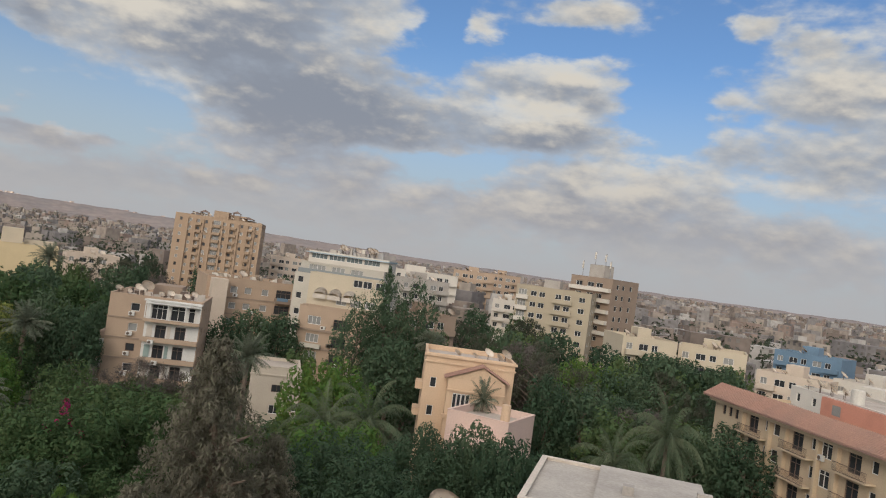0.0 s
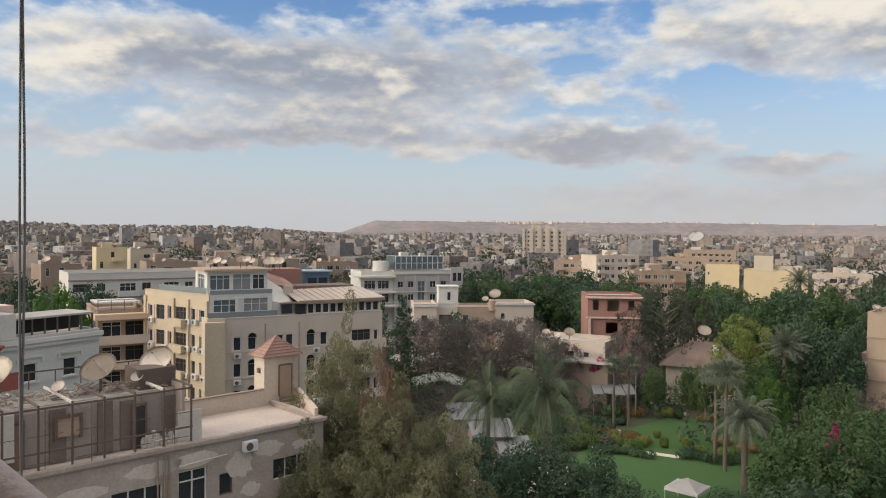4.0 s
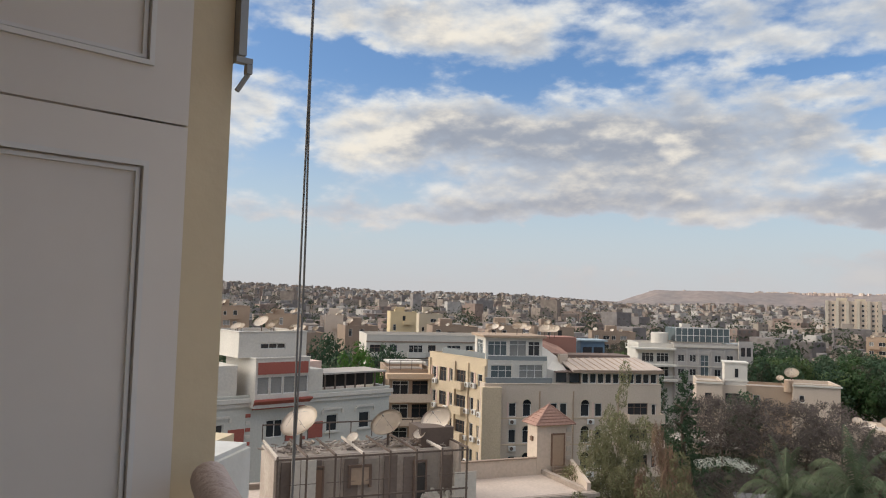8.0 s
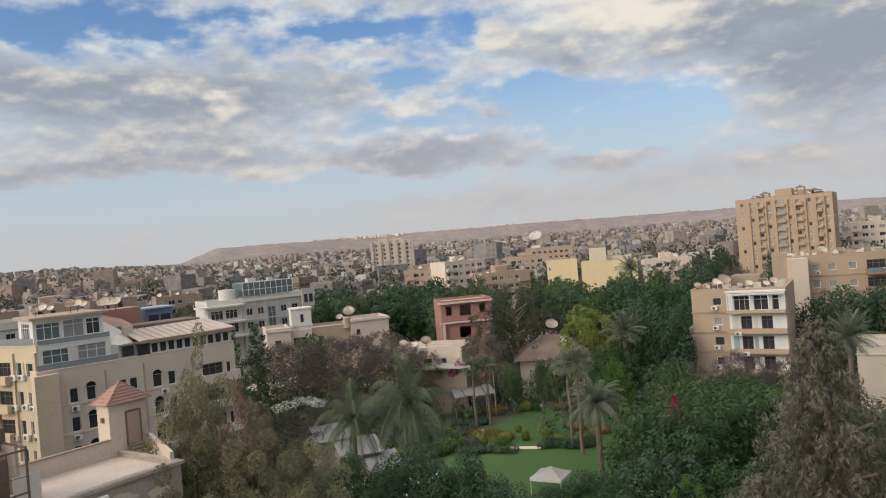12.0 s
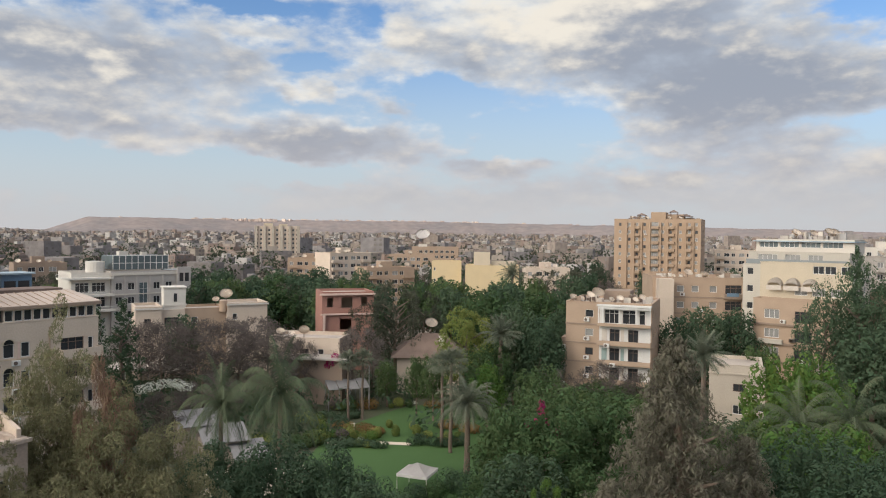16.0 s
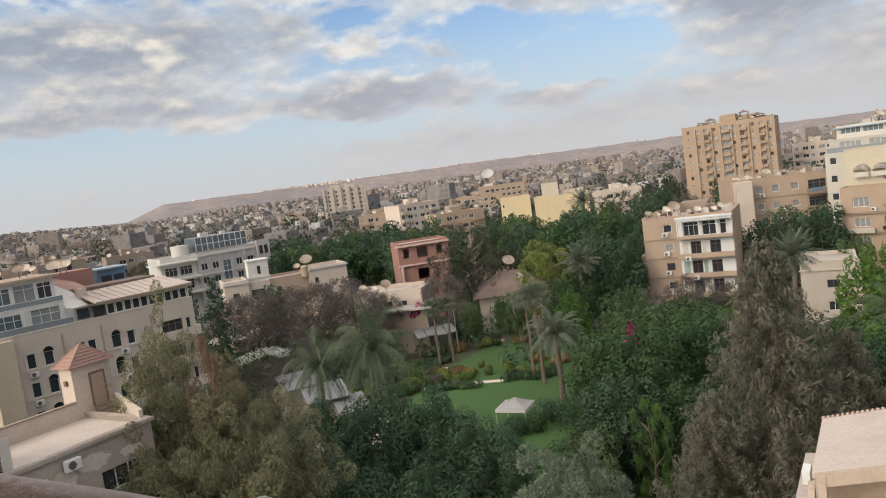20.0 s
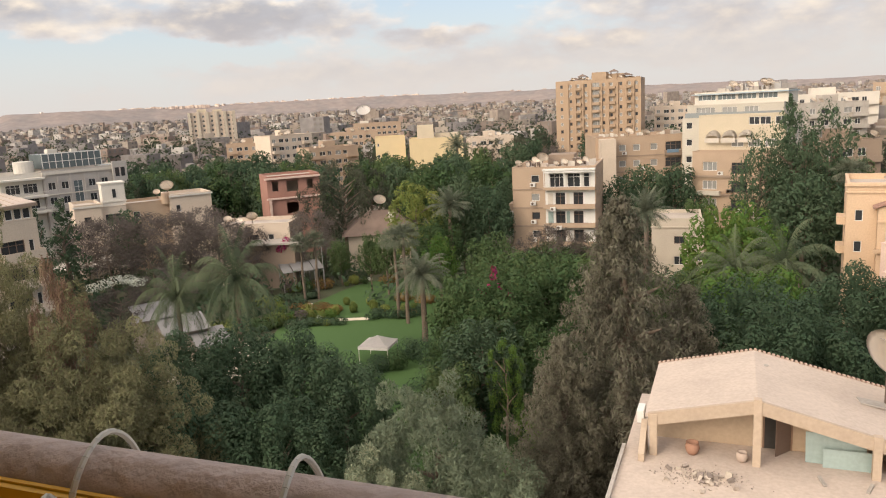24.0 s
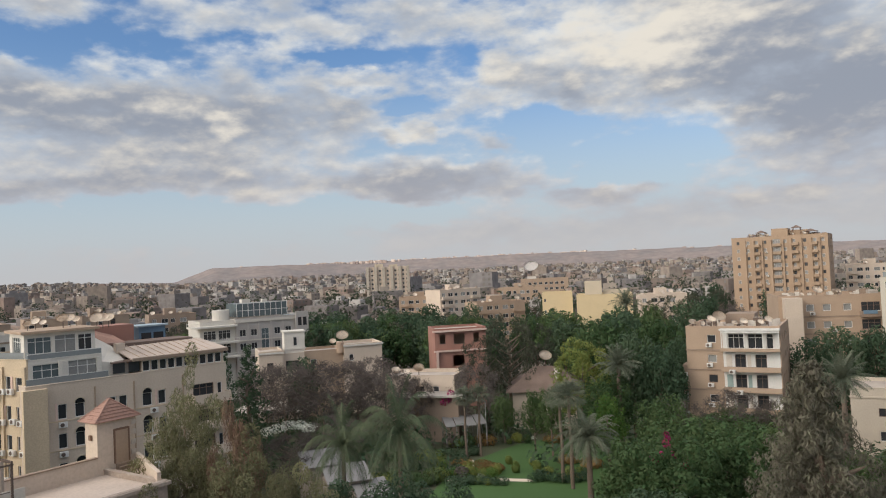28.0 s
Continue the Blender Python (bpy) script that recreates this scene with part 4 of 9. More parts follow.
def tower():
    """The twelve-storey orange-tan tower that stands above the skyline."""
    ob, m, w = building("apartment_tower", "tall orange-tan apartment tower with many balconies and roof pavilions", (13.05, 300), (19.25, 296))
    top, D = 34.0, 22
    n = 12
    floors = [top - 2.9 * (i + 1) + 0.9 for i in range(n)]
    bays = [w * k for k in (0.07, 0.18, 0.27, 0.36, 0.57, 0.66, 0.77, 0.87, 0.95)]
    # most panes are pale, with distance haze put into their colour
    fr = [(c - 0.5, z, 1.0, 1.25, "light" if (i + k) % 3 else "brown") for i, z in enumerate(floors) for k, c in enumerate(bays)] + [(w * 0.44, z - 0.6, 2.6, 2.1, "light") for z in floors]
    shell(ob, w, D, 0, top, M_TOWER, fr, grid((4, 9, 14, 18), floors, 1.4, 1.4))
    for a, b in ((0.12, 0.155), (0.215, 0.245), (0.31, 0.335), (0.40, 0.43), (0.53, 0.555), (0.61, 0.635), (0.71, 0.74), (0.82, 0.84), (0.90, 0.925)):
        part("pier", boxes((w * a, w * b, -0.7, -0.002, 0, top - 0.6)), M_TOWER, ob)
    for i in range(n):
        for a, b in ((0.435, 0.528), (0.245, 0.308), (0.637, 0.708), (0.842, 0.898)):
            balcony(ob, w * a, w * b, top - 2.9 * (i + 1), 1.4, M_TOWER, height=0.8)
    part("upper_block", boxes((w * 0.43, w * 0.60, 0.5, 9, top + 0.002, top + 3.4)), M_TOWER, ob)
    part("upper_block", boxes((w * 0.60 + 0.01, w * 0.80, 2.5, 9, top + 0.002, top + 2.6)), M_TOWER, ob)
    for x, h, r in ((0.31, 3.0, 1.7), (0.68, 4.2, 1.6), (0.82, 2.6, 2.4), (0.22, 1.8, 2.0)):
        pv = part("pavilion", boxes(*[(w * x + dx, w * x + dx + 0.2, 2 + dy, 2.2 + dy, top + 0.002, top + h - 0.8) for dx in (-r * .8, r * .8) for dy in (0, 2 * r)]), M_WOOD, ob)
        bm = bmesh.new()
        c = [bm.verts.new((w * x + sx * r * 1.1, 2 + r + sy * r * 1.1, top + h - 0.8)) for sx, sy in ((-1, -1), (1, -1), (1, 1), (-1, 1))]
        t = bm.verts.new((w * x, 2 + r, top + h + 0.2))
        bm.faces.new(c[::-1])
        for i in range(4):
            bm.faces.new((c[i], c[(i + 1) % 4], t))
        part("pavilion_roof", bm, M_TILE_BROWN, pv)
    for k in range(18):
        x, y = random.uniform(0.02, 0.95) * w, random.uniform(0.8, 8)
        part("roof_clutter", boxes((x, x + random.uniform(0.5, 1.8), y, y + 0.8, top + 0.002, top + random.uniform(0.8, 1.7))), random.choice((M_TAN_DARK, M_OFFWHITE)), ob)
    for k in range(26):
        i = random.randrange(n)
        ac_on(m, w * random.choice((0.12, 0.2, 0.335, 0.6, 0.68, 0.8)) + 1.2, top - 2.9 * (i + 1) + 0.3)
    for k in range(8):
        dish_at(m @ Vector((random.uniform(1, w - 1), 1.5, top + 0.01)), 1.6, random.uniform(140, 170))


M_TOWER = material("orange_tan_render", (0.345, 0.245, 0.165), second=(0.29, 0.205, 0.14))


M_NINE = material("warm_white_paint", (0.43, 0.39, 0.325), second=(0.36, 0.32, 0.27))


def white_nine():
    """Cream front block with three half-round awnings, a white stepped penthouse behind, a tan lower front."""
    ob, m, w = building("apartment_building", "cream and white apartment building with half-round window awnings", (21.75, 140), (28.75, 135))
    x0, t2 = 4.0, 23.6
    floors = [t2 - FL * (i + 1) + 0.9 for i in range(6)]
    fr = [(1.3 - 0.6, z, 1.1, 1.2, "") for z in floors]
    shell(ob, w, 13, 0, 22.6, M_NINE, fr, grid((3, 6, 9), floors, 1.2, 1.3), offset=(0, 3.0))
    # upper white storeys
    up = [(1.6, 23.7, 3.4, 1.4, "light"), (6.2, 23.7, 2.6, 1.4, "light"), (10, 23.7, 2.4, 1.4, "light")]
    shell(ob, w - 1.0, 9, 22.602, 25.3, M_NINE, up, (), offset=(0.2, 5.0), parapet=0.2)
    part("terrace_glass", boxes((0.0, w - 1.0, 4.4, 4.45, 22.65 + 0.7, 24.2)), M_GLASS_RAIL, ob)
    part("glass_roof", boxes((0.6, w - 0.3, 5.8, 14.0, 27.3, 27.5)), M_BLUEWALL, ob, "pale blue-grey sheet roof over the top storey")
    top_h = [(0.6 + k * 3.5, 26.3, 3.2, 1.0, "blue") for k in range(4)]
    shell(ob, w - 1.5, 7, 25.302, 27.6, M_OFFWHITE, top_h, (), offset=(1.0, 6.5), parapet=0.1)
    for k in range(24):
        x, y = random.uniform(4.5, w - 2.5), random.uniform(7, 12)
        part("roof_clutter", boxes((x, x + random.uniform(0.3, 1.6), y, y + 0.6, 27.602, 27.7 + random.uniform(0.3, 1.5))), random.choice((M_CONCRETE, M_OFFWHITE, M_METAL)), ob)
    for k in range(8):
        dish_at(m @ Vector((random.uniform(5, w - 3), random.uniform(7.5, 11), 27.6)), random.uniform(1.2, 2.0), random.uniform(140, 170))
    # cream block
    zc = 17.9
    cream = [(x0 + 1.6 + 2.75 * k, zc + 0.5, 2.0, 1.3, "light") for k in range(3)]
    attic = [(x0 + 4.4, 22.1, 1.7, 1.3, ""), (x0 + 6.2, 22.1, 1.7, 1.3, ""), (x0 + 8.6, 22.1, 1.7, 1.3, "")]
    shell(ob, w - x0, 3.0, 0, 23.4, M_CREAM, cream + attic, (), offset=(x0, 0.0), parapet=0.4)
    for k in range(3):
        xa, r = x0 + 2.6 + 2.75 * k, 1.2
        bm = bmesh.new()
        segs, rows = 12, 5
        g = []
        for j in range(rows + 1):
            ph = math.pi / 2 * j / rows
            g.append([bm.verts.new((xa + r * math.cos(math.pi * i / segs) * (1 - 0.15 * (1 - math.cos(ph))), -0.01 - 1.1 * math.sin(ph), zc + 2.1 + 1.3 * math.sin(math.pi * i / segs) * math.cos(ph * 0.8))) for i in range(segs + 1)])
        for a, b in zip(g, g[1:]):
            for i in range(segs):
                bm.faces.new((a[i], a[i + 1], b[i + 1], b[i]))
        bmesh.ops.solidify(bm, geom=bm.faces[:], thickness=0.03)
        part("awning", bm, M_AWNING, ob, "half-round grey-beige canvas awning")
        part("awning_skirt", boxes((xa - 1.2, xa + 1.2, -1.15, -1.1, zc + 1.3, zc + 2.1)), M_AWNING, ob)
    # tan lower front
    tf = [(1.8, z, 2.4, 1.5, "light") for z in (14.6, 11.4, 8.3, 5.2)] + [(6.6, z - 0.5, 2.6, 1.9, "brown") for z in (14.6, 11.4, 8.3, 5.2)]
    shell(ob, w - x0 - 1.4, 3.2, 0, 17.3, M_TAN, tf, (), offset=(x0 + 0.05, -3.25), parapet=0.5)
    for z in (13.8, 10.6, 7.5):
        part("band", boxes((x0 - 0.1, w - 1.3, -3.6, -3.252, z - 0.35, z)), M_TAN_DARK, ob)
    part("balcony_white", boxes((x0 + 1.2, x0 + 5.0, -4.2, -3.61, 10.45, 11.2)), M_NINE, ob)
    for k in range(7):
        ac_on(m @ pose(0, -3.25, 0), x0 + 4.9 + (k % 3) * 1.5, (13.9, 10.9, 7.6)[k % 3])


M_BLUEWALL = material("pale_blue_grey_panel", (0.30, 0.36, 0.39))


M_CREAMW = material("warm_off_white_render", (0.43, 0.37, 0.295), second=(0.35, 0.30, 0.245))


def low_white():
    ob, m, w = building("villa", "low off-white villa half hidden by trees", (20.0, 112), (23.6, 112))
    z1 = 9.5
    shell(ob, w, 9, 0, z1, M_CREAMW, [(3.2, 6.2, 1.6, 1.1, "brown"), (3.2, 3.0, 1.5, 1.3, ""), (6.2, 3.6, 1.2, 1.2, "")], (), parapet=0.4)
    part("cornice", boxes((-0.15, w + 0.15, -0.2, -0.052, z1 - 0.9, z1 - 0.7)), M_CREAMW, ob)
    ac_on(m, 5.6, 5.2)
    ob2, m2, w2 = building("villa", "low cream villa wing among the trees", (27.0, 116), (29.4, 116))
    shell(ob2, w2, 8, 0, 9.0, M_CREAMW, [(1.0, 6.0, 1.2, 1.2, ""), (3.0, 6.0, 1.2, 1.2, "")], (), parapet=0.4)


def pink_villa():
    ob, m, w = building("villa", "apricot villa with a low gabled front and roof dishes", (33.0, 95), (39.9, 96))
    z1 = 16.3
    g0, g1, gz = 3.1, 10.4, 14.3            # the gabled front
    shell(ob, w, 10, 0, z1, M_APRICOT, [(0.9, 12.6, 0.8, 1.3, ""), (0.9, 9.0, 0.8, 1.3, "")], (), parapet=0.6, left_h=grid((2.2, 5.2, 7.6), (12.6, 9.2), 1.0, 1.4))
    parts("cornice", M_APRICOT, ob, (-0.25, w + 0.25, -0.3, -0.052, z1 + 0.3, z1 + 0.62), (-0.15, w + 0.15, -0.18, -0.054, z1 - 0.5, z1 - 0.3))
    fr = link("gabled_front", wall_mesh("gabled_front", g1 - g0, 0.0, gz, [(0.8, 9.9, 2.2, 2.6)], M_APRICOT, 0.3), ob, Matrix.Translation((g0, -1.6, 0)))
    part("front_cheek", boxes((g0, g0 + 0.3, -1.298, -0.056, 0, gz)), M_APRICOT, ob)
    part("front_cheek", boxes((g1 - 0.3, g1, -1.298, -0.056, 0, gz)), M_APRICOT, ob)
    mid = (g0 + g1) / 2
    bm = bmesh.new()
    for y in (-1.6, -0.06):
        for p in ((g0, y, gz + 0.002), (g1, y, gz + 0.002), (mid + 0.6, y, gz + 1.7)):
            bm.verts.new(p)
    v = list(bm.verts)
    for f in ((0, 1, 2), (5, 4, 3), (0, 3, 4, 1), (1, 4, 5, 2), (2, 5, 3, 0)):
        bm.faces.new([v[i] for i in f])
    part("pediment", bm, M_APRICOT, ob)
    for (xa, za), (xb, zb) in (((g0 - 0.5, gz - 0.05), (mid + 0.6, gz + 1.85)), ((mid + 0.6, gz + 1.85), (g1 + 0.5, gz - 0.05))):
        bm = bmesh.new()
        q = [bm.verts.new(p) for p in ((xa, -2.0, za), (xb, -2.0, zb), (xb, 0.2, zb), (xa, 0.2, za), (xa, -2.0, za + 0.22), (xb, -2.0, zb + 0.22), (xb, 0.2, zb + 0.22), (xa, 0.2, za + 0.22))]
        for f in ((3, 2, 1, 0), (4, 5, 6, 7), (0, 1, 5, 4), (1, 2, 6, 5), (2, 3, 7, 6), (3, 0, 4, 7)):
            bm.faces.new([q[i] for i in f])
        part("gable_roof", bm, M_TILE, ob, "low tiled gable roof")
    part("vent", boxes((mid + 0.35, mid + 0.8, -1.66, -1.602, gz - 0.2, gz + 0.25)), M_DARK, ob)
    part("ledge", boxes((g0 - 0.3, g1 + 0.2, -2.0, -1.602, 9.3, 9.75)), M_APRICOT, ob)
    part("upper_ledge", boxes((g0 - 0.1, g1 + 0.1, -1.8, -1.602, 12.75, 12.95)), M_APRICOT, ob)
    for k in range(4):
        x = g0 + 0.82 + k * 0.55
        win = part("window", boxes((x, x + 0.5, -1.5, -1.44, 9.93, 12.47)), M_FRAME, ob)
        part("pane", boxes((x + 0.07, x + 0.43, -1.53, -1.502, 10.05, 12.35)), M_GLASS, win)
    part("garage_door", boxes((g0 + 0.6, g0 + 3.6, -1.66, -1.602, 6.4, 8.7)), M_DARK, ob)
    parts("side_balcony", M_APRICOT, ob, (-0.9, -0.002, 1.0, 4.0, 12.0, 12.9), (-0.9, -0.002, 1.0, 4.0, 8.6, 9.5))
    for k, (x, s) in enumerate(((4.0, 1.0), (8.2, 1.5), (9.6, 1.1), (10.5, 1.6), (6.4, 0.9))):
        dish_at(m @ Vector((x, 2.0 + (k % 2), z1 + 0.01)), s, 120 + 12 * k)
    ob2, m2, w2 = building("villa", "pink terraced lower house with a chimney pot", (35.2, 84), (40.0, 81))
    shell(ob2, w2, 8, 0, 11.4, M_PINK, [(2.0, 8.4, 1.3, 1.4, "")], (), parapet=0.8)
    part("step", boxes((1.5, w2 - 0.5, -2.6, -0.002, 0, 10.0)), M_PINK, ob2)
    part("chimney", tube(bmesh.new(), (w2 - 1.0, 1.2, 11.4), (w2 - 1.0, 1.2, 13.9), 0.55, 0.5, 14), M_APRICOT, ob2)


def ant_building():
    """Cream eight-storey block with a darker taller right part that carries antennas."""
    ob, m, w = building("apartment_building", "cream eight-storey apartment building with rooftop antennas", (39.2, 210), (44.9, 206))
    top = 25.6
    floors = [top - FL * (i + 1) + 1.0 for i in range(7)]
    shell(ob, w, 14, 0, top, M_CREAMD, grid((5, 7.4, 12, 14.5, 18.6), floors, 1.7, 1.4) + grid((1.8,), floors, 2.4, 1.6, "light"), grid((3, 6, 10), floors, 1.3, 1.4))
    for i in range(6):
        balcony(ob, 0.3, 3.6, top - FL * (i + 1), 1.2, M_OFFWHITE)
        balcony(ob, 10.5, 16.0, top - FL * (i + 1), 1.0, M_CREAMD)
    part("upper_room", boxes((7, 11.5, 3, 8, top + 0.002, top + 3.0)), M_CONCRETE, ob)
    ob2, m2, w2 = building("apartment_building", "taller grey-brown apartment block with telecom antennas", (43.2, 222), (46.3, 214))
    t2 = 30.5
    fl2 = [t2 - FL * (i + 1) + 1.0 for i in range(9)]
    shell(ob2, w2, 14, 0, t2, M_TAN_DARK, grid((3, 7, 10), fl2, 2.2, 1.3), grid((3, 6, 10), fl2, 1.3, 1.4))
    for i in range(5):
        balcony(ob2, 0.2, w2 - 0.2, t2 - FL * (i + 1), 1.1, M_OFFWHITE)
    part("upper_room", boxes((4, 9, 3, 8, t2 + 0.002, t2 + 4.5)), M_CONCRETE, ob2)
    for x, h in ((1.0, 5.5), (5, 8.5), (8.6, 8.0), (10.5, 6.0)):
        mast = part("antenna_mast", tube(bmesh.new(), (x, 4, t2 + 0.002), (x, 4, t2 + h), 0.10, 0.07, 6), M_METAL, ob2)
        part("antenna_panel", boxes((x - 0.25, x + 0.25, 3.6, 3.85, t2 + h - 2.4, t2 + h - 0.3)), M_OFFWHITE, mast)


M_CREAMD = material("dull_cream_render", (0.37, 0.31, 0.22), second=(0.3, 0.25, 0.185))


def red_roof():
    """Long beige apartment house with a red tiled eave, seen on its garden side."""
    ob, m, w = building("apartment_building", "long beige apartment building with red tiled eaves and balconies", (54.6, 105), (66.3, 80))
    top, fl = 16.4, 3.0
    holes = []
    for i in range(5):
        z = top - fl * (i + 1)
        holes += [(1.8, z + 0.9, 0.7, 1.3, "brown"), (3.2, z + 0.9, 0.7, 1.5, "brown"), (4.6, z + 0.9, 0.7, 1.3, "brown")]
        for x in (7.2, 15.4, 24.0):
            holes += [(x + 0.5, z + 0.15, 1.8, 2.2, "brown"), (x + 3.6, z + 0.9, 0.9, 1.3, "")]
        holes += [(12.4, z + 0.8, 1.2, 1.4, ""), (20.6, z + 0.5, 1.6, 1.8, "")]
    shell(ob, w, 12, 0, top, M_BEIGEC, [h for h in holes if h[0] + h[2] < w], (), parapet=0.3, left_h=grid((3, 6, 9), [top - fl * (i + 1) + 1 for i in range(5)], 1.1, 1.4))
    # sloping tiled eave along the front and the near end
    bm = bmesh.new()
    pr = ((-1.1, -1.3, top - 0.25), (w + 1, -1.3, top - 0.25), (w + 1, 1.2, top + 1.25), (-1.1, 1.2, top + 1.25), (-1.1, -1.3, top - 0.05), (w + 1, -1.3, top - 0.05), (w + 1, 1.2, top + 1.5), (-1.1, 1.2, top + 1.5))
    v = [bm.verts.new(p) for p in pr]
    for f in ((3, 2, 1, 0), (4, 5, 6, 7), (0, 1, 5, 4), (1, 2, 6, 5), (2, 3, 7, 6), (3, 0, 4, 7)):
        bm.faces.new([v[i] for i in f])
    eave = part("eave", bm, M_TILE, ob, "sloping red tiled eave")
    bm = bmesh.new()
    k = -1.0
    while k < w + 0.9:
        tube(bm, (k, -1.32, top - 0.02), (k, 1.2, top + 1.53), 0.075, 0.075, 5)
        k += 0.34
    part("tile_course", bm, M_TILE, eave)
    part("cornice", boxes((-0.5, w + 0.3, -0.7, -0.052, top - 0.75, top - 0.3)), M_BEIGEC, ob)
    for i in range(4):
        z = top - fl * (i + 1)
        for x0, x1 in ((7.0, 11.8), (15.2, 19.9), (23.8, 28.4)):
            if x1 < w + 1:
                balcony(ob, x0, min(x1, w), z, 1.2, M_BEIGEC, rail=True)
        bm = boxes((-1.3, -0.002, 1.5, 9.0, z - 0.15, z), (-1.3, -1.2, 1.5, 9.0, z + 0.002, z + 0.9))
        part("side_balcony", bm, M_BEIGEC, ob)
    for k in range(5):
        part("pillar", boxes((6.6 + 8.3 * (k // 2) + (k % 2) * 5.4, 6.95 + 8.3 * (k // 2) + (k % 2) * 5.4, -0.5, -0.002, 0, top - 0.76)), M_BEIGEC, ob)
    ac_on(m, 6.2, 9.2), ac_on(m, 21.0, 13.6), ac_on(m, 21.4, 7.4)
    # salmon and white rooftop rooms
    ob2, m2, w2 = building("rooftop_room", "salmon and white rooftop apartment with tanks and dishes", (59.3, 111), (66.5, 92), "building", z=16.2)
    shell(ob2, w2, 9, 0, 2.3, M_WHITE, [(1.4, 0.8, 0.9, 1.1, ""), (5.0, 0.8, 0.9, 1.1, "")], (), left_h=[(2.0, 0.8, 1.0, 1.1, "")], parapet=0.3)
    part("salmon_wall", boxes((7.8, w2 + 0.1, -0.5, -0.002, 0, 2.5)), M_SALMON, ob2)
    part("salmon_window", boxes((10.2, 11.8, -0.56, -0.503, 0.7, 1.9)), M_GLASS_LIGHT, ob2)
    bm = tube(bmesh.new(), (9.5, 3, 2.302), (9.5, 3, 4.0), 0.8, 0.8, 18)
    part("water_tank", bm, M_WHITE, ob2)
    for k in range(8):
        dish_at(m2 @ Vector((1.5 + k * 0.9, 1.5 + (k % 3), 18.5)), random.uniform(0.9, 1.5), random.uniform(120, 170))


M_BEIGEC = material("warm_beige_render", (0.50, 0.385, 0.26), second=(0.43, 0.33, 0.23))


def concrete_roof():
    ob, m, w = building("house", "house with a stained concrete roof and sunken roof terrace", (41.4, 38), (55.5, 38))
    z1 = 16.9
    shell(ob, w, 10, 0, z1, M_PATCH, [(1.0, 13.2, 1.3, 1.3, "")], (), roof=M_CONCRETE, parapet=0.12)
    part("roof_slab", boxes((3.6, w + 0.2, 0.3, 9.9, z1 + 0.10, z1 + 0.34)), M_CONCRETE, ob)
    parts("terrace_wall", M_OFFWHITE, ob, (0.0, 0.25, -3.0, -0.002, 0, z1 - 0.1), (0.26, 3.6, -3.0, -2.75, 0, z1 - 1.0), (3.36, 3.6, -2.74, -0.002, 0, z1 - 0.1))
    part("terrace_floor", boxes((0.26, 3.35, -2.74, -0.004, z1 - 2.6, z1 - 2.4)), M_CONCRETE, ob)
    part("wall_brick", boxes((3.61, 6.4, -0.12, -0.052, z1 - 3.0, z1 - 0.02)), M_CONCRETE, ob)
    parts("stack", M_CONCRETE, ob, (5.0, 5.6, 4, 4.6, z1 + 0.342, z1 + 0.8), (9.0, 9.8, 6, 6.4, z1 + 0.342, z1 + 0.7))


for f in (tan_six, tan_behind, tower, white_nine, low_white, pink_villa, ant_building, red_roof, concrete_roof):
    f()

M_RUBBISH = material("mixed_rubbish", (0.36, 0.30, 0.25), vary=0.2, island=1.0, bump=0)
M_BEAM = material("faded_beige_paint", (0.41, 0.32, 0.24), second=(0.33, 0.255, 0.195), stain=0.9)
# ---------------------------------------------------------------- the near house with the pitched dusty roof
M_MORTAR = material("dusty_pink_mortar", (0.42, 0.33, 0.27))


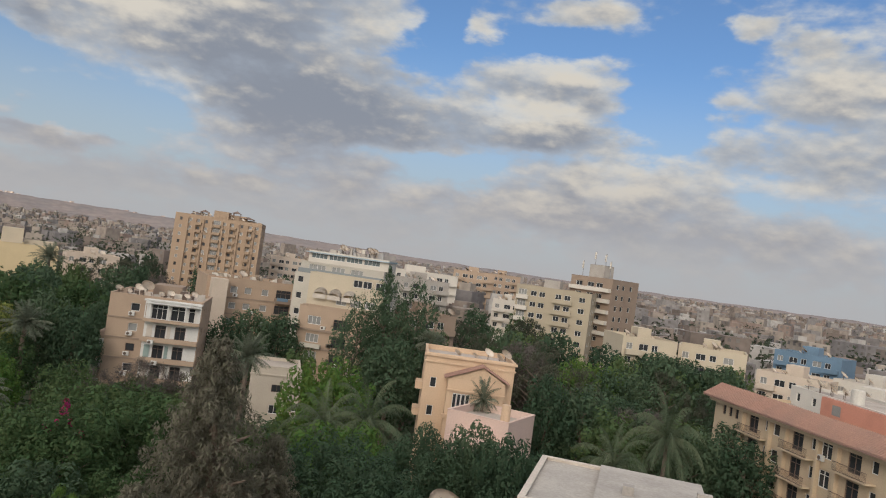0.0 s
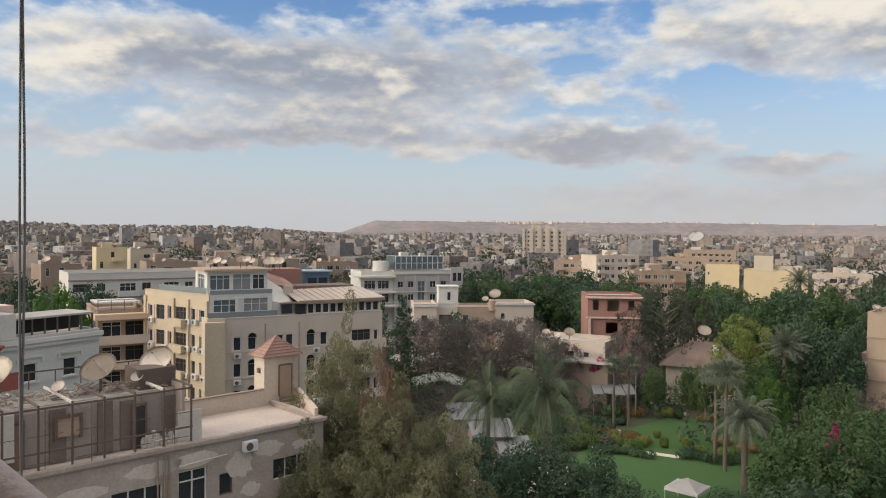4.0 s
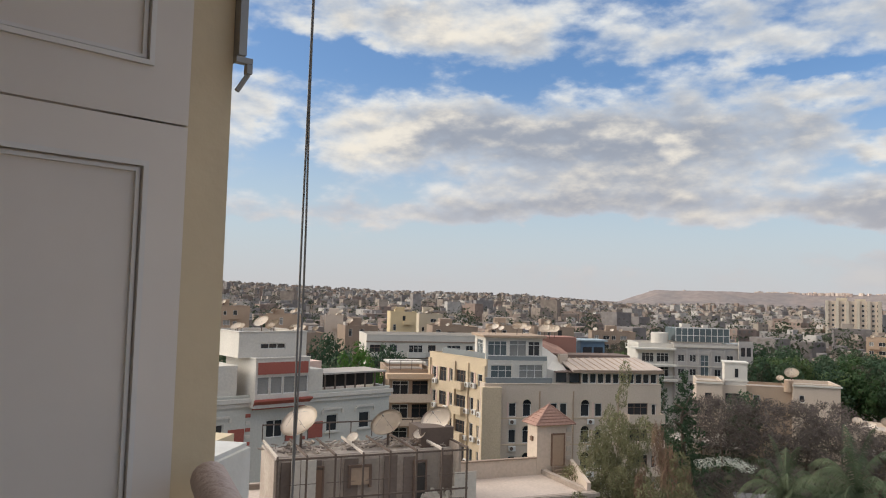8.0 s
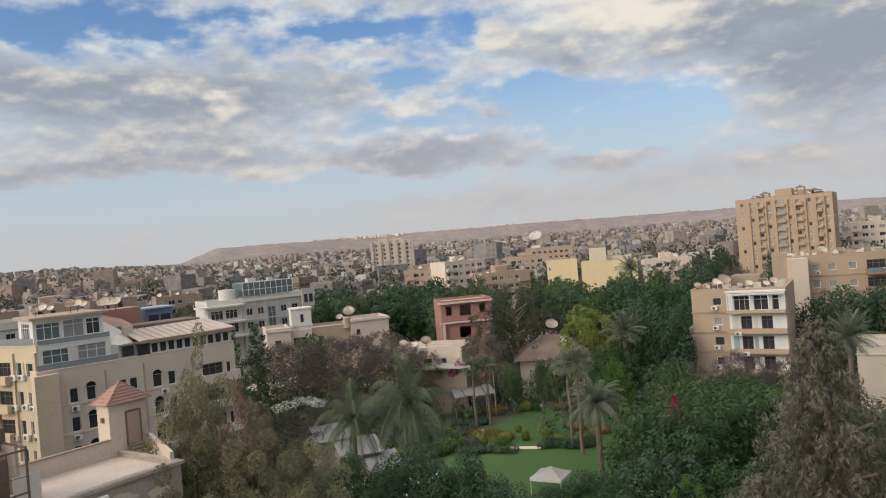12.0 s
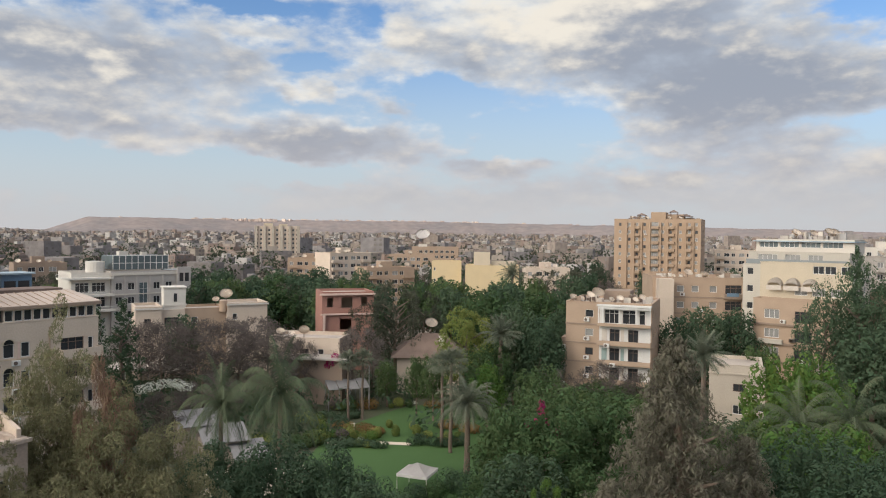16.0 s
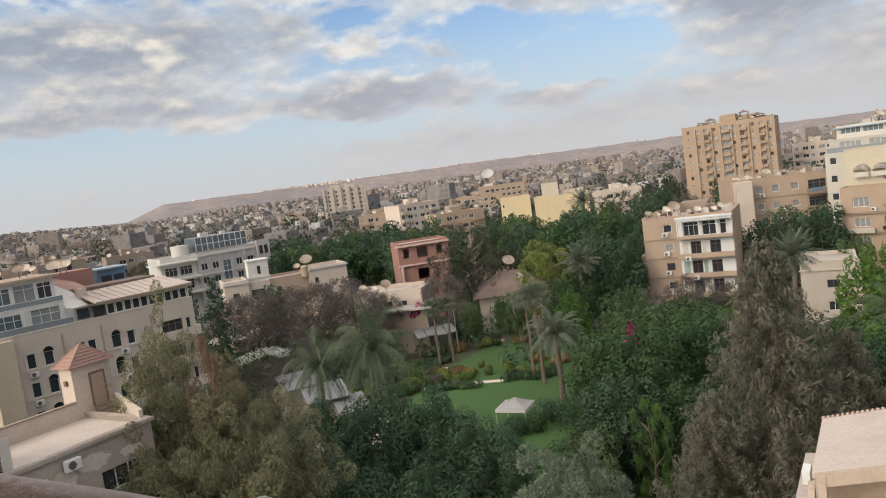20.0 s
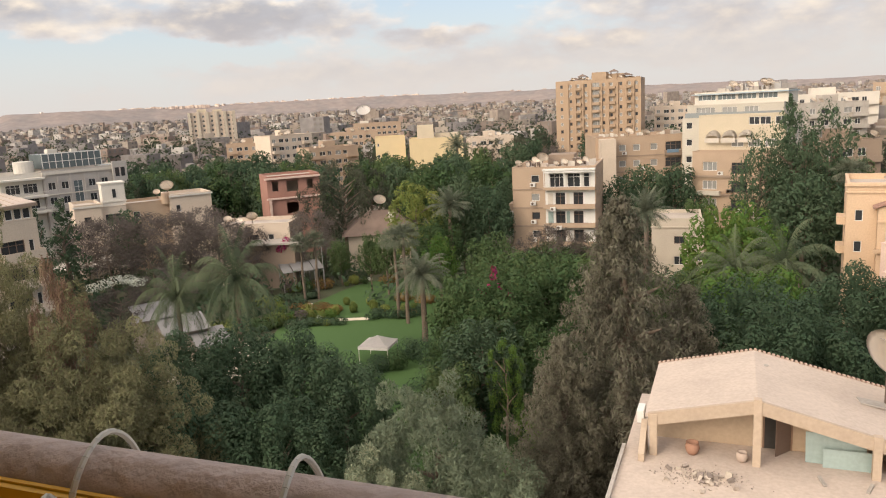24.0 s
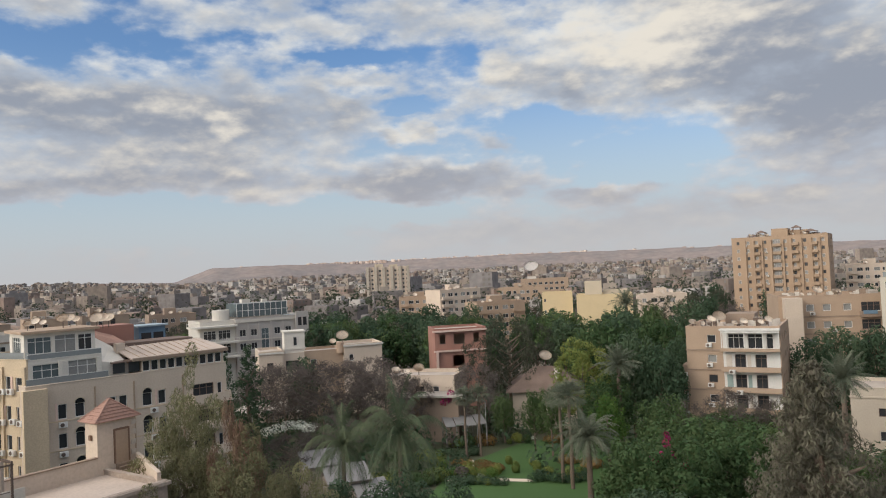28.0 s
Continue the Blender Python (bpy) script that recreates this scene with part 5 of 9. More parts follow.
def near_house():
    m = pose(10.49, 28.56, 0, 0, 0, -25.6)
    ob = thing("house", "small beige house with a dusty pitched roof and roof terrace", "house", m)
    W, D, fz = 11.7, 6.3, 12.95
    rx, rz = 4.04, 15.72
    ez_l, ez_r = 14.72, 13.75
    # body of the house below and the terrace in front
    part("wall", boxes((-0.3, W, 0.0, 6.6, 0, fz - 0.3), (-1.2, W, -7.5, -0.002, 0, fz - 0.3)), M_BEAM, ob)
    part("terrace_floor", boxes((-1.2, W, -7.5, 6.5, fz - 0.298, fz)), M_ROOFDUST, ob)
    part("terrace_kerb", boxes((-1.35, -1.2, -7.5, 0.3, fz - 0.5, fz + 0.16)), M_CONCRETE, ob)
    # side parapet by the terrace, sloping
    bm = bmesh.new()
    v = [bm.verts.new(p) for p in ((-0.55, -0.9, fz), (-0.3, -0.9, fz), (-0.3, 0.5, fz), (-0.55, 0.5, fz), (-0.55, -0.9, fz + 0.35), (-0.3, -0.9, fz + 0.35), (-0.3, 0.5, fz + 1.3), (-0.55, 0.5, fz + 1.3))]
    for f in ((3, 2, 1, 0), (4, 5, 6, 7), (0, 1, 5, 4), (1, 2, 6, 5), (2, 3, 7, 6), (3, 0, 4, 7)):
        bm.faces.new([v[i] for i in f])
    part("side_wall", bm, M_BEAM, ob)

    def roof_z(x):
        return ez_l + (rz - ez_l) * (x + 0.35) / (rx + 0.35) if x < rx else rz - (rz - ez_r) * (x - rx) / (W - rx)

    def slab(x0, x1, y0, y1, low, high):
        bm = bmesh.new()
        v = [bm.verts.new(p) for p in ((x0, y0, roof_z(x0) + low), (x1, y0, roof_z(x1) + low), (x1, y1, roof_z(x1) + low), (x0, y1, roof_z(x0) + low),
                                       (x0, y0, roof_z(x0) + high), (x1, y0, roof_z(x1) + high), (x1, y1, roof_z(x1) + high), (x0, y1, roof_z(x0) + high))]
        for f in ((3, 2, 1, 0), (4, 5, 6, 7), (0, 1, 5, 4), (1, 2, 6, 5), (2, 3, 7, 6), (3, 0, 4, 7)):
            bm.faces.new([v[i] for i in f])
        return bm

    for x0, x1 in ((-0.35, rx), (rx, W)):
        part("roof", slab(x0, x1, 0.02, 6.35, -0.16, 0.0), M_ROOFDUST, ob, "dusty pinkish screed roof slope")
        part("beam", slab(x0 + 0.13, x1 - 0.13, -0.16, 0.01, -0.50, 0.06), M_BEAM, ob)
        part("back_wall", slab(x0 + 0.1, x1 - 0.1, 1.7, 1.9, -2.9 if x0 < 0 else -2.8, -0.161), M_TANWALL, ob)
    # posts
    for x in (0.0, rx, 8.3):
        z = roof_z(x) + (0.12 if x else 0.0)
        part("post", boxes((x - 0.15, x + 0.15, -0.21, 0.08, fz + 0.002, z)), M_BEAM, ob)
    # row of ridge tiles along the far edge, each with its mortar end
    tile = finish("tile", tube(bmesh.new(), (0, 0, 0.03), (0, 0.32, -0.06), 0.085, 0.085, 7), M_TILE)
    bed = finish("mortar_cap", boxes((-0.055, 0.055, -0.03, -0.002, 0.002, 0.11)), M_MORTAR)
    x = -0.3
    while x < W - 0.1:
        t = link("tile", tile, ob, Matrix.Translation((x, 6.30, roof_z(x))))
        link("mortar_cap", bed, t)
        x += 0.20
    part("roof_lid", tube(bmesh.new(), (4.5, 4.6, roof_z(4.5) + 0.001), (4.5, 4.6, roof_z(4.5) + 0.02), 0.13, 0.13, 12), M_CONCRETE, ob)
    # door in the back wall, half open
    door = thing("door_2", "half-open dark brown door under the pitched roof", "door", m @ Matrix.Translation((rx + 0.35, 1.64, fz)), kind="structure")
    # near-black sheet stands for the unlit doorway
    part("opening", boxes((0, 1.02, 0.03, 0.05, 0, 2.05)), M_DARK, door)
    part("door_frame", boxes((-0.07, 0.0, 0, 0.05, 0, 2.12), (1.02, 1.09, 0, 0.05, 0, 2.12), (-0.07, 1.09, 0, 0.05, 2.05, 2.12)), M_WOOD, door)
    part("door_leaf", boxes((0, 0.96, -0.04, 0, 0.02, 2.03)), M_FRAME_BROWN, door, m=pose(1.01, 0.0, 0, 0, 0, 232))
    # glass sheets and a white panel leaning on the wall
    for x, y, w, h, mt, lab in ((5.9, 0.75, 2.2, 1.25, M_SHEETGLASS, "large greenish glass sheet leaning on the wall"), (6.5, 0.45, 2.0, 0.75, M_SHEETGLASS, "small greenish glass sheet leaning on another")):
        g = part("glass_sheet", boxes((0, w, 0, 0.02, 0, h)), mt, None, m=m @ pose(x, y, fz + 0.004, -12, 0, 0))
        tagged(g, lab, "glass sheet", "leaning sheets")
    g = part("panel_sheet", boxes((0, 2.8, 0, 0.03, 0, 0.95)), M_WHITE, None, m=m @ pose(8.75, 0.5, fz + 0.004, -14, 0, 0))
    tagged(g, "white framed panel leaning on the wall", "panel", "leaning sheets")
    # pots
    for x, y, s, lab in ((1.55, 0.35, 1.0, "large round terracotta pot on the roof terrace"), (3.5, 0.15, 0.8, "small weathered terracotta pot beside a post")):
        bm = bmesh.new()
        prof = ((0.17, 0.0), (0.26, 0.14), (0.30, 0.30), (0.27, 0.44), (0.24, 0.50), (0.27, 0.54), (0.23, 0.54), (0.20, 0.48), (0.0, 0.46))
        rows = [[bm.verts.new((r * s * math.cos(2 * math.pi * i / 18), r * s * math.sin(2 * math.pi * i / 18), z * s)) for i in range(18)] for r, z in prof[:-1]]
        c = bm.verts.new((0, 0, 0.44 * s))
        for a, b in zip(rows, rows[1:]):
            for i in range(18):
                bm.faces.new((a[i], a[(i + 1) % 18], b[(i + 1) % 18], b[i]))
        for i in range(18):
            bm.faces.new((rows[-1][i], rows[-1][(i + 1) % 18], c))
        bm.faces.new(rows[0][::-1])
        p = part("flower_pot", bm, M_POT if s == 1.0 else M_MORTAR, None, m=m @ pose(x, y, fz + 0.003), smooth=True)
        tagged(p, lab, "pot", "terrace pots")
    # rubble
    rnd = random.Random(4)
    bm = bmesh.new()
    for k in range(700):
        r = abs(rnd.gauss(0, 0.75))
        a = rnd.uniform(0, 6.28)
        s = rnd.uniform(0.012, 0.045) if rnd.random() < 0.96 else rnd.uniform(0.08, 0.2)
        c = Vector((2.0 + 1.3 * r * math.cos(a), -1.6 + 0.7 * r * math.sin(a), fz + s * 0.35))
        mm = Matrix.Translation(c) @ Euler((rnd.random() * 3, rnd.random() * 3, rnd.random() * 3)).to_matrix().to_4x4() @ Matrix.Diagonal((s, s * 0.8, s * 0.5, 1))
        bmesh.ops.create_cube(bm, size=1.6, matrix=mm)
    tagged(part("rubble", bm, M_RUBBISH, None, m=m), "heap of broken plaster rubble on the terrace", "rubble", kind="stuff")
    for x, y, tn in ((6.35, -0.75, 12), (8.0, -0.9, -20)):
        p = part("wood_block", boxes((-0.06, 0.06, -0.45, 0.3, 0, 0.09)), M_CONCRETE, None, m=m @ pose(x, y, fz + 0.003, 0, 0, tn))
        tagged(p, "short grey offcut lying on the terrace", "offcut", "offcuts on the terrace")
    slabm = part("slab_piece", boxes((-0.8, 0.8, -0.35, 0.35, 0, 0.07)), M_CONCRETE, None, m=m @ pose(8.9, 3.7, roof_z(8.9) + 0.02, 0, 12, 8))
    tagged(slabm, "broken concrete slab at the foot of the dish", "slab")
    ac_on(m @ pose(-0.35, 1.0, 0, 0, 0, -90), 0.0, 14.0)
    dish_at(m @ Vector((9.25, 4.06, roof_z(9.25))), 2.6, 190, 0)


M_TANWALL = material("dusty_tan_wall", (0.38, 0.285, 0.20), second=(0.31, 0.235, 0.17))


# ---------------------------------------------------------------- the shabby house with the roof frame, terrace and stair turret
M_MESH = material("grey_brown_weathered_board", (0.165, 0.128, 0.105), second=(0.115, 0.09, 0.076), vary=0.15)


def shabby_house():
    left, right = (-58.2, 37.3), (-29.2, 45.2)
    ob, m, w = building("house", "shabby brown house with peeling render and a roof terrace", left, right, "house")
    z1, D = 16.55, 7.5
    holes = [(9.6, 13.6, 2.6, 1.45, ""), (13.0, 13.2, 1.6, 2.2, ""), (18.6, 13.7, 2.5, 1.25, ""), (7.2, 13.4, 0.9, 1.3, "brown"), (15.3, 13.6, 0.8, 1.2, "brown"),
             (9.8, 10.0, 2.2, 1.4, ""), (13.2, 10.0, 1.6, 1.6, ""), (18.8, 10.0, 2.2, 1.4, "")]
    shell(ob, w, D, 0, z1, M_PEEL, holes, grid((3.5,), (13.4, 10.2), 1.3, 1.4), roof=M_ROOFDUST, parapet=0.25)
    rnd = random.Random(11)
    # flaked patches where the render has come off
    for x, z, a, b in ((6.2, 15.2, 1.2, .35), (8.2, 15.3, 1.3, .4), (13.9, 15.9, 1.3, .4), (16.5, 15.1, .8, .7), (11.8, 15.8, 1.5, .4), (18.3, 15.7, .9, .45), (20.6, 15.5, .8, .3), (4.2, 15.0, .9, .5), (17.2, 13.6, .6, .4), (14.9, 12.0, .7, .9)):
        bm = bmesh.new()
        pts = []
        for k in range(22):
            t = 2 * math.pi * k / 22
            rr = 1 + 0.35 * noise.noise(Vector((x + 2 * math.cos(t), z + 2 * math.sin(t), 0)) * 1.1)
            pts.append((x + a * rr * math.cos(t), z + b * rr * math.sin(t)))
        lo = [bm.verts.new((p[0], -0.003, p[1])) for p in pts]
        hi = [bm.verts.new((p[0], -0.009, p[1])) for p in pts]
        bm.faces.new(hi)
        for k in range(22):
            bm.faces.new((lo[k], lo[(k + 1) % 22], hi[(k + 1) % 22], hi[k]))
        bmesh.ops.recalc_face_normals(bm, faces=bm.faces[:])
        part("plaster_patch", bm, M_PATCH, ob)
    for x in (11.9, 12.25, 12.5):
        part("pipe", tube(bmesh.new(), (x, -0.08, 2), (x, -0.08, z1 - 0.1), 0.05, 0.05, 8), M_TAN_DARK, ob)
    part("lintel_pipe", polytube(bmesh.new(), [(12.9, -0.2, 15.75), (15.6, -0.25, 15.9)], 0.04), M_PATCH, ob)
    part("roof_edge", boxes((-0.1, w + 0.15, -0.18, -0.052, z1 + 0.1, z1 + 0.3)), M_PEEL, ob)
    ac_on(m, 17.0, z1 - 0.75)
    # terrace walls (behind and at the right end)
    part("terrace_wall", boxes((13.9, 21.39, 5.9, 6.1, z1 + 0.002, z1 + 1.05)), M_BEIGE, ob)
    part("terrace_coping", boxes((13.85, 21.39, 5.85, 6.16, z1 + 1.052, z1 + 1.13)), M_TAN_DARK, ob)
    bm = bmesh.new()
    v = [bm.verts.new(p) for p in ((21.6, 0.3, z1), (21.85, 0.3, z1), (24.15, 5.9, z1), (23.9, 5.9, z1), (21.6, 0.3, z1 + 0.8), (21.85, 0.3, z1 + 0.8), (24.15, 5.9, z1 + 0.85), (23.9, 5.9, z1 + 0.85))]
    for f in ((3, 2, 1, 0), (4, 5, 6, 7), (0, 1, 5, 4), (1, 2, 6, 5), (2, 3, 7, 6), (3, 0, 4, 7)):
        bm.faces.new([v[i] for i in f])
    part("end_wall", bm, M_BEIGE, ob)
    bm = bmesh.new()
    lo, hi = [[bm.verts.new((x, y, z)) for x, y in ((w + 0.01, 0.3), (24.2, 5.6), (24.2, 8.2), (w + 0.01, 8.2))] for z in (0.0, z1)]
    bm.faces.new(hi), bm.faces.new(lo[::-1])
    for i in range(4):
        bm.faces.new((lo[i], lo[(i + 1) % 4], hi[(i + 1) % 4], hi[i]))
    part("rear_wing", bm, M_ROOFDUST, ob)
    # stair turret with a pyramid roof
    tx0, tx1, ty0, ty1 = 21.4, 23.9, 5.9, 7.2
    tb, tt = z1 + 0.002, z1 + 3.2
    tur = part("turret", boxes((tx0, tx1, ty0, ty1, tb, tt)), M_BEIGE, ob, "beige stair turret on the terrace")
    part("turret_door", boxes((tx0 + 1.15, tx0 + 2.0, ty0 - 0.05, ty0 - 0.002, tb + 0.5, tb + 2.5)), M_TAN, tur)
    part("door_frame", boxes((tx0 + 1.05, tx0 + 1.15, ty0 - 0.07, ty0 - 0.002, tb + 0.5, tb + 2.6), (tx0 + 2.0, tx0 + 2.1, ty0 - 0.07, ty0 - 0.002, tb + 0.5, tb + 2.6), (tx0 + 1.151, tx0 + 1.999, ty0 - 0.072, ty0 - 0.002, tb + 2.5, tb + 2.62)), M_WOOD, tur)
    part("turret_lamp", boxes((tx0 - 0.14, tx0 - 0.002, ty0 + 0.5, ty0 + 0.75, tb + 2.1, tb + 2.4)), M_WOOD, tur)
    for k in range(5):
        part("quoin", boxes((tx1 - 0.28, tx1 + 0.05, ty0 - 0.05, ty0 + 0.25, tb + 0.2 + k * 0.62, tb + 0.5 + k * 0.62)), M_PATCH, tur)
    for k in range(3):
        part("step", boxes((tx0 + 1.1, tx0 + 2.1, ty0 - 0.30 * (k + 1), ty0 - 0.30 * k - 0.08, tb, tb + 0.5 - 0.165 * k)), M_TAN_DARK, ob)
    bm = bmesh.new()
    o = 0.28
    cx, cy = (tx0 + tx1) / 2, (ty0 + ty1) / 2
    c = [bm.verts.new(p) for p in ((tx0 - o, ty0 - o, tt), (tx1 + o, ty0 - o, tt), (tx1 + o, ty1 + o, tt), (tx0 - o, ty1 + o, tt))]
    apex = bm.verts.new((cx, cy, tt + 1.25))
    bm.faces.new(c[::-1])
    for i in range(4):
        bm.faces.new((c[i], c[(i + 1) % 4], apex))
    roof = part("turret_roof", bm, M_TILE, tur, "pyramid roof of faded terracotta tiles")
    # its courses of tiles
    for i in range(4):
        a, b = Vector(c_pos(i, tx0, tx1, ty0, ty1, o, tt)), Vector(c_pos((i + 1) % 4, tx0, tx1, ty0, ty1, o, tt))
        top = Vector((cx, cy, tt + 1.25))
        for j in range(7):
            f0 = j / 7
            p, q = a.lerp(top, f0), b.lerp(top, f0)
            part("tile_course", tube(bmesh.new(), p + Vector((0, 0, 0.02)), q + Vector((0, 0, 0.02)), 0.035, 0.035, 5), M_TILE, roof) if j < 6 else None
        part("hip", tube(bmesh.new(), a + Vector((0, 0, 0.02)), top, 0.06, 0.05, 6), M_TILE, roof)
    # the roof frame: a shed of weathered boards under an open steel and timber frame
    fx0, fx1, fd, fz = 3.4, 13.8, 4.6, z1 + 3.35
    shed = part("shed_wall", boxes((fx0 + 0.4, fx1 - 0.1, 1.9, 2.05, z1 + 0.002, fz - 0.5), (fx0, fx0 + 0.15, 0.4, fd, z1 + 0.002, fz - 0.25), (fx1 - 0.15, fx1, 1.0, fd, z1 + 0.002, fz - 0.1)), M_PEEL, ob)
    for k in range(9):
        x = fx0 + 0.6 + k * 1.12
        part("board", boxes((x, x + rnd.uniform(0.7, 1.02), 1.80 - 0.03 * (k % 2), 1.88, z1 + 0.05, fz - rnd.uniform(0.55, 0.8))), (M_MESH, M_MESH, M_SHADESIDE, M_MESH, M_SHADESIDE)[k % 5], shed)
    # the second is a near-black panel standing for an unlit open doorway
    for x, w2, mt in ((5.3, 0.85, M_WOOD), (11.35, 0.6, M_DARK)):
        part("door", boxes((x, x + w2, 1.70, 1.768, z1 + 0.06, z1 + 2.2)), mt, shed)
        part("door_frame", boxes((x - 0.1, x - 0.002, 1.66, 1.768, z1 + 0.06, z1 + 2.3), (x + w2 + 0.002, x + w2 + 0.1, 1.66, 1.768, z1 + 0.06, z1 + 2.3), (x - 0.1, x + w2 + 0.1, 1.66, 1.768, z1 + 2.302, z1 + 2.4)), M_FRAME_BROWN, shed)
    part("shutter_window", boxes((7.7, 8.7, 1.68, 1.768, z1 + 1.3, z1 + 2.2)), M_TAN, shed)
    part("window_surround", boxes((7.55, 7.698, 1.64, 1.768, z1 + 1.15, z1 + 2.35), (8.702, 8.85, 1.64, 1.768, z1 + 1.15, z1 + 2.35), (7.699, 8.701, 1.64, 1.768, z1 + 2.202, z1 + 2.35)), M_FRAME_BROWN, shed)
    for k in range(5):
        x = fx0 + 0.35 + k * 2.05
        part("wire_screen_bar", boxes((x + 0.9, x + 0.93, 0.10, 0.13, z1 + 0.26, fz - 0.21), (x + 0.2, x + 1.7, 0.101, 0.129, z1 + 0.62, z1 + 0.65), (x + 0.2, x + 1.7, 0.101, 0.129, z1 + 1.9, z1 + 1.93)), M_RUST, ob)
    for k in range(8):
        x = fx0 + 0.05 + (fx1 - fx0 - 0.15) * k / 7
        part("frame_post", boxes((x, x + 0.09, 0.06, 0.15, z1 + 0.26, fz)), M_RUST, ob)
        part("frame_rafter", boxes((x, x + 0.09, 0.152, fd, fz - 0.12, fz)), M_RUST if k % 3 else M_PATCH, ob)
    for z in (z1 + 1.1, fz - 0.2):
        part("frame_bar", boxes((fx0, fx1, 0.02, 0.058, z, z + 0.09)), M_RUST, ob)
    part("frame_back_rail", boxes((fx0, fx1, fd, fd + 0.06, fz + 0.75, fz + 0.82)), M_RUST, ob)
    for k in range(9):
        x = fx0 + 1.25 * k
        part("rail_post", boxes((x, x + 0.05, fd, fd + 0.05, fz - 0.1, fz + 0.75)), M_RUST, ob)
    part("shed_roof", boxes((fx0 + 0.2, fx1 - 0.1, 2.06, fd, fz - 0.55, fz - 0.45)), M_ROOFGREY, ob)
    part("roof_box", boxes((fx1 - 1.9, fx1 + 0.1, 2.4, 4.4, fz - 0.44, fz + 0.65)), M_RUST, ob)
    part("pale_panel", boxes((fx0 + 1.1, fx0 + 2.4, 1.60, 1.69, z1 + 0.5, fz - 0.6)), M_OFFWHITE, shed)
    bm = bmesh.new()
    for k in range(260):
        x, y = rnd.uniform(fx0 + 0.4, fx1 - 0.3), rnd.uniform(2.2, fd - 0.1)
        a = rnd.uniform(0, 3.14)
        L = rnd.uniform(0.2, 0.9)
        zz = fz - 0.43 + rnd.uniform(0.02, 0.22)
        tube(bm, (x, y, zz), (x + L * math.cos(a), y + L * math.sin(a) * 0.5, zz + rnd.uniform(-0.05, 0.15)), rnd.uniform(0.02, 0.06), None, 4)
    tagged(part("roof_debris", bm, M_RUBBISH, None, m=m), "heap of scrap wood and rubbish on the shed roof", "debris", kind="stuff")
    bm = bmesh.new()
    for k in range(70):
        x, y = rnd.uniform(fx1 - 2.3, fx1 + 0.2), rnd.uniform(0.5, 1.5)
        s = rnd.uniform(0.05, 0.25)
        box(bm, x, x + s, y, y + s, z1 + 0.002, z1 + 0.1 + rnd.uniform(0, 0.9))
    tagged(part("stacked_junk", bm, M_OFFWHITE, None, m=m), "white and grey junk piled by the shed", "junk", kind="stuff")
    part("white_sheet", boxes((fx1 - 0.6, fx1 + 0.7, 0.45, 0.5, z1 + 0.3, z1 + 1.9)), M_OFFWHITE, ob, m=None)
    for x, y, s, tn in ((5.3, 3.4, 2.15, 158), (10.2, 3.2, 1.9, 158), (13.4, 3.6, 1.9, 142), (11.9, 2.6, 0.7, 165), (8.0, 2.6, 0.7, 30)):
        dish_at(m @ Vector((x, y, fz - 0.75 if s > 1 else fz - 0.3)), s, tn + 40, 0)


def c_pos(i, x0, x1, y0, y1, o, z):
    return ((x0 - o, y0 - o, z), (x1 + o, y0 - o, z), (x1 + o, y1 + o, z), (x0 - o, y1 + o, z))[i]




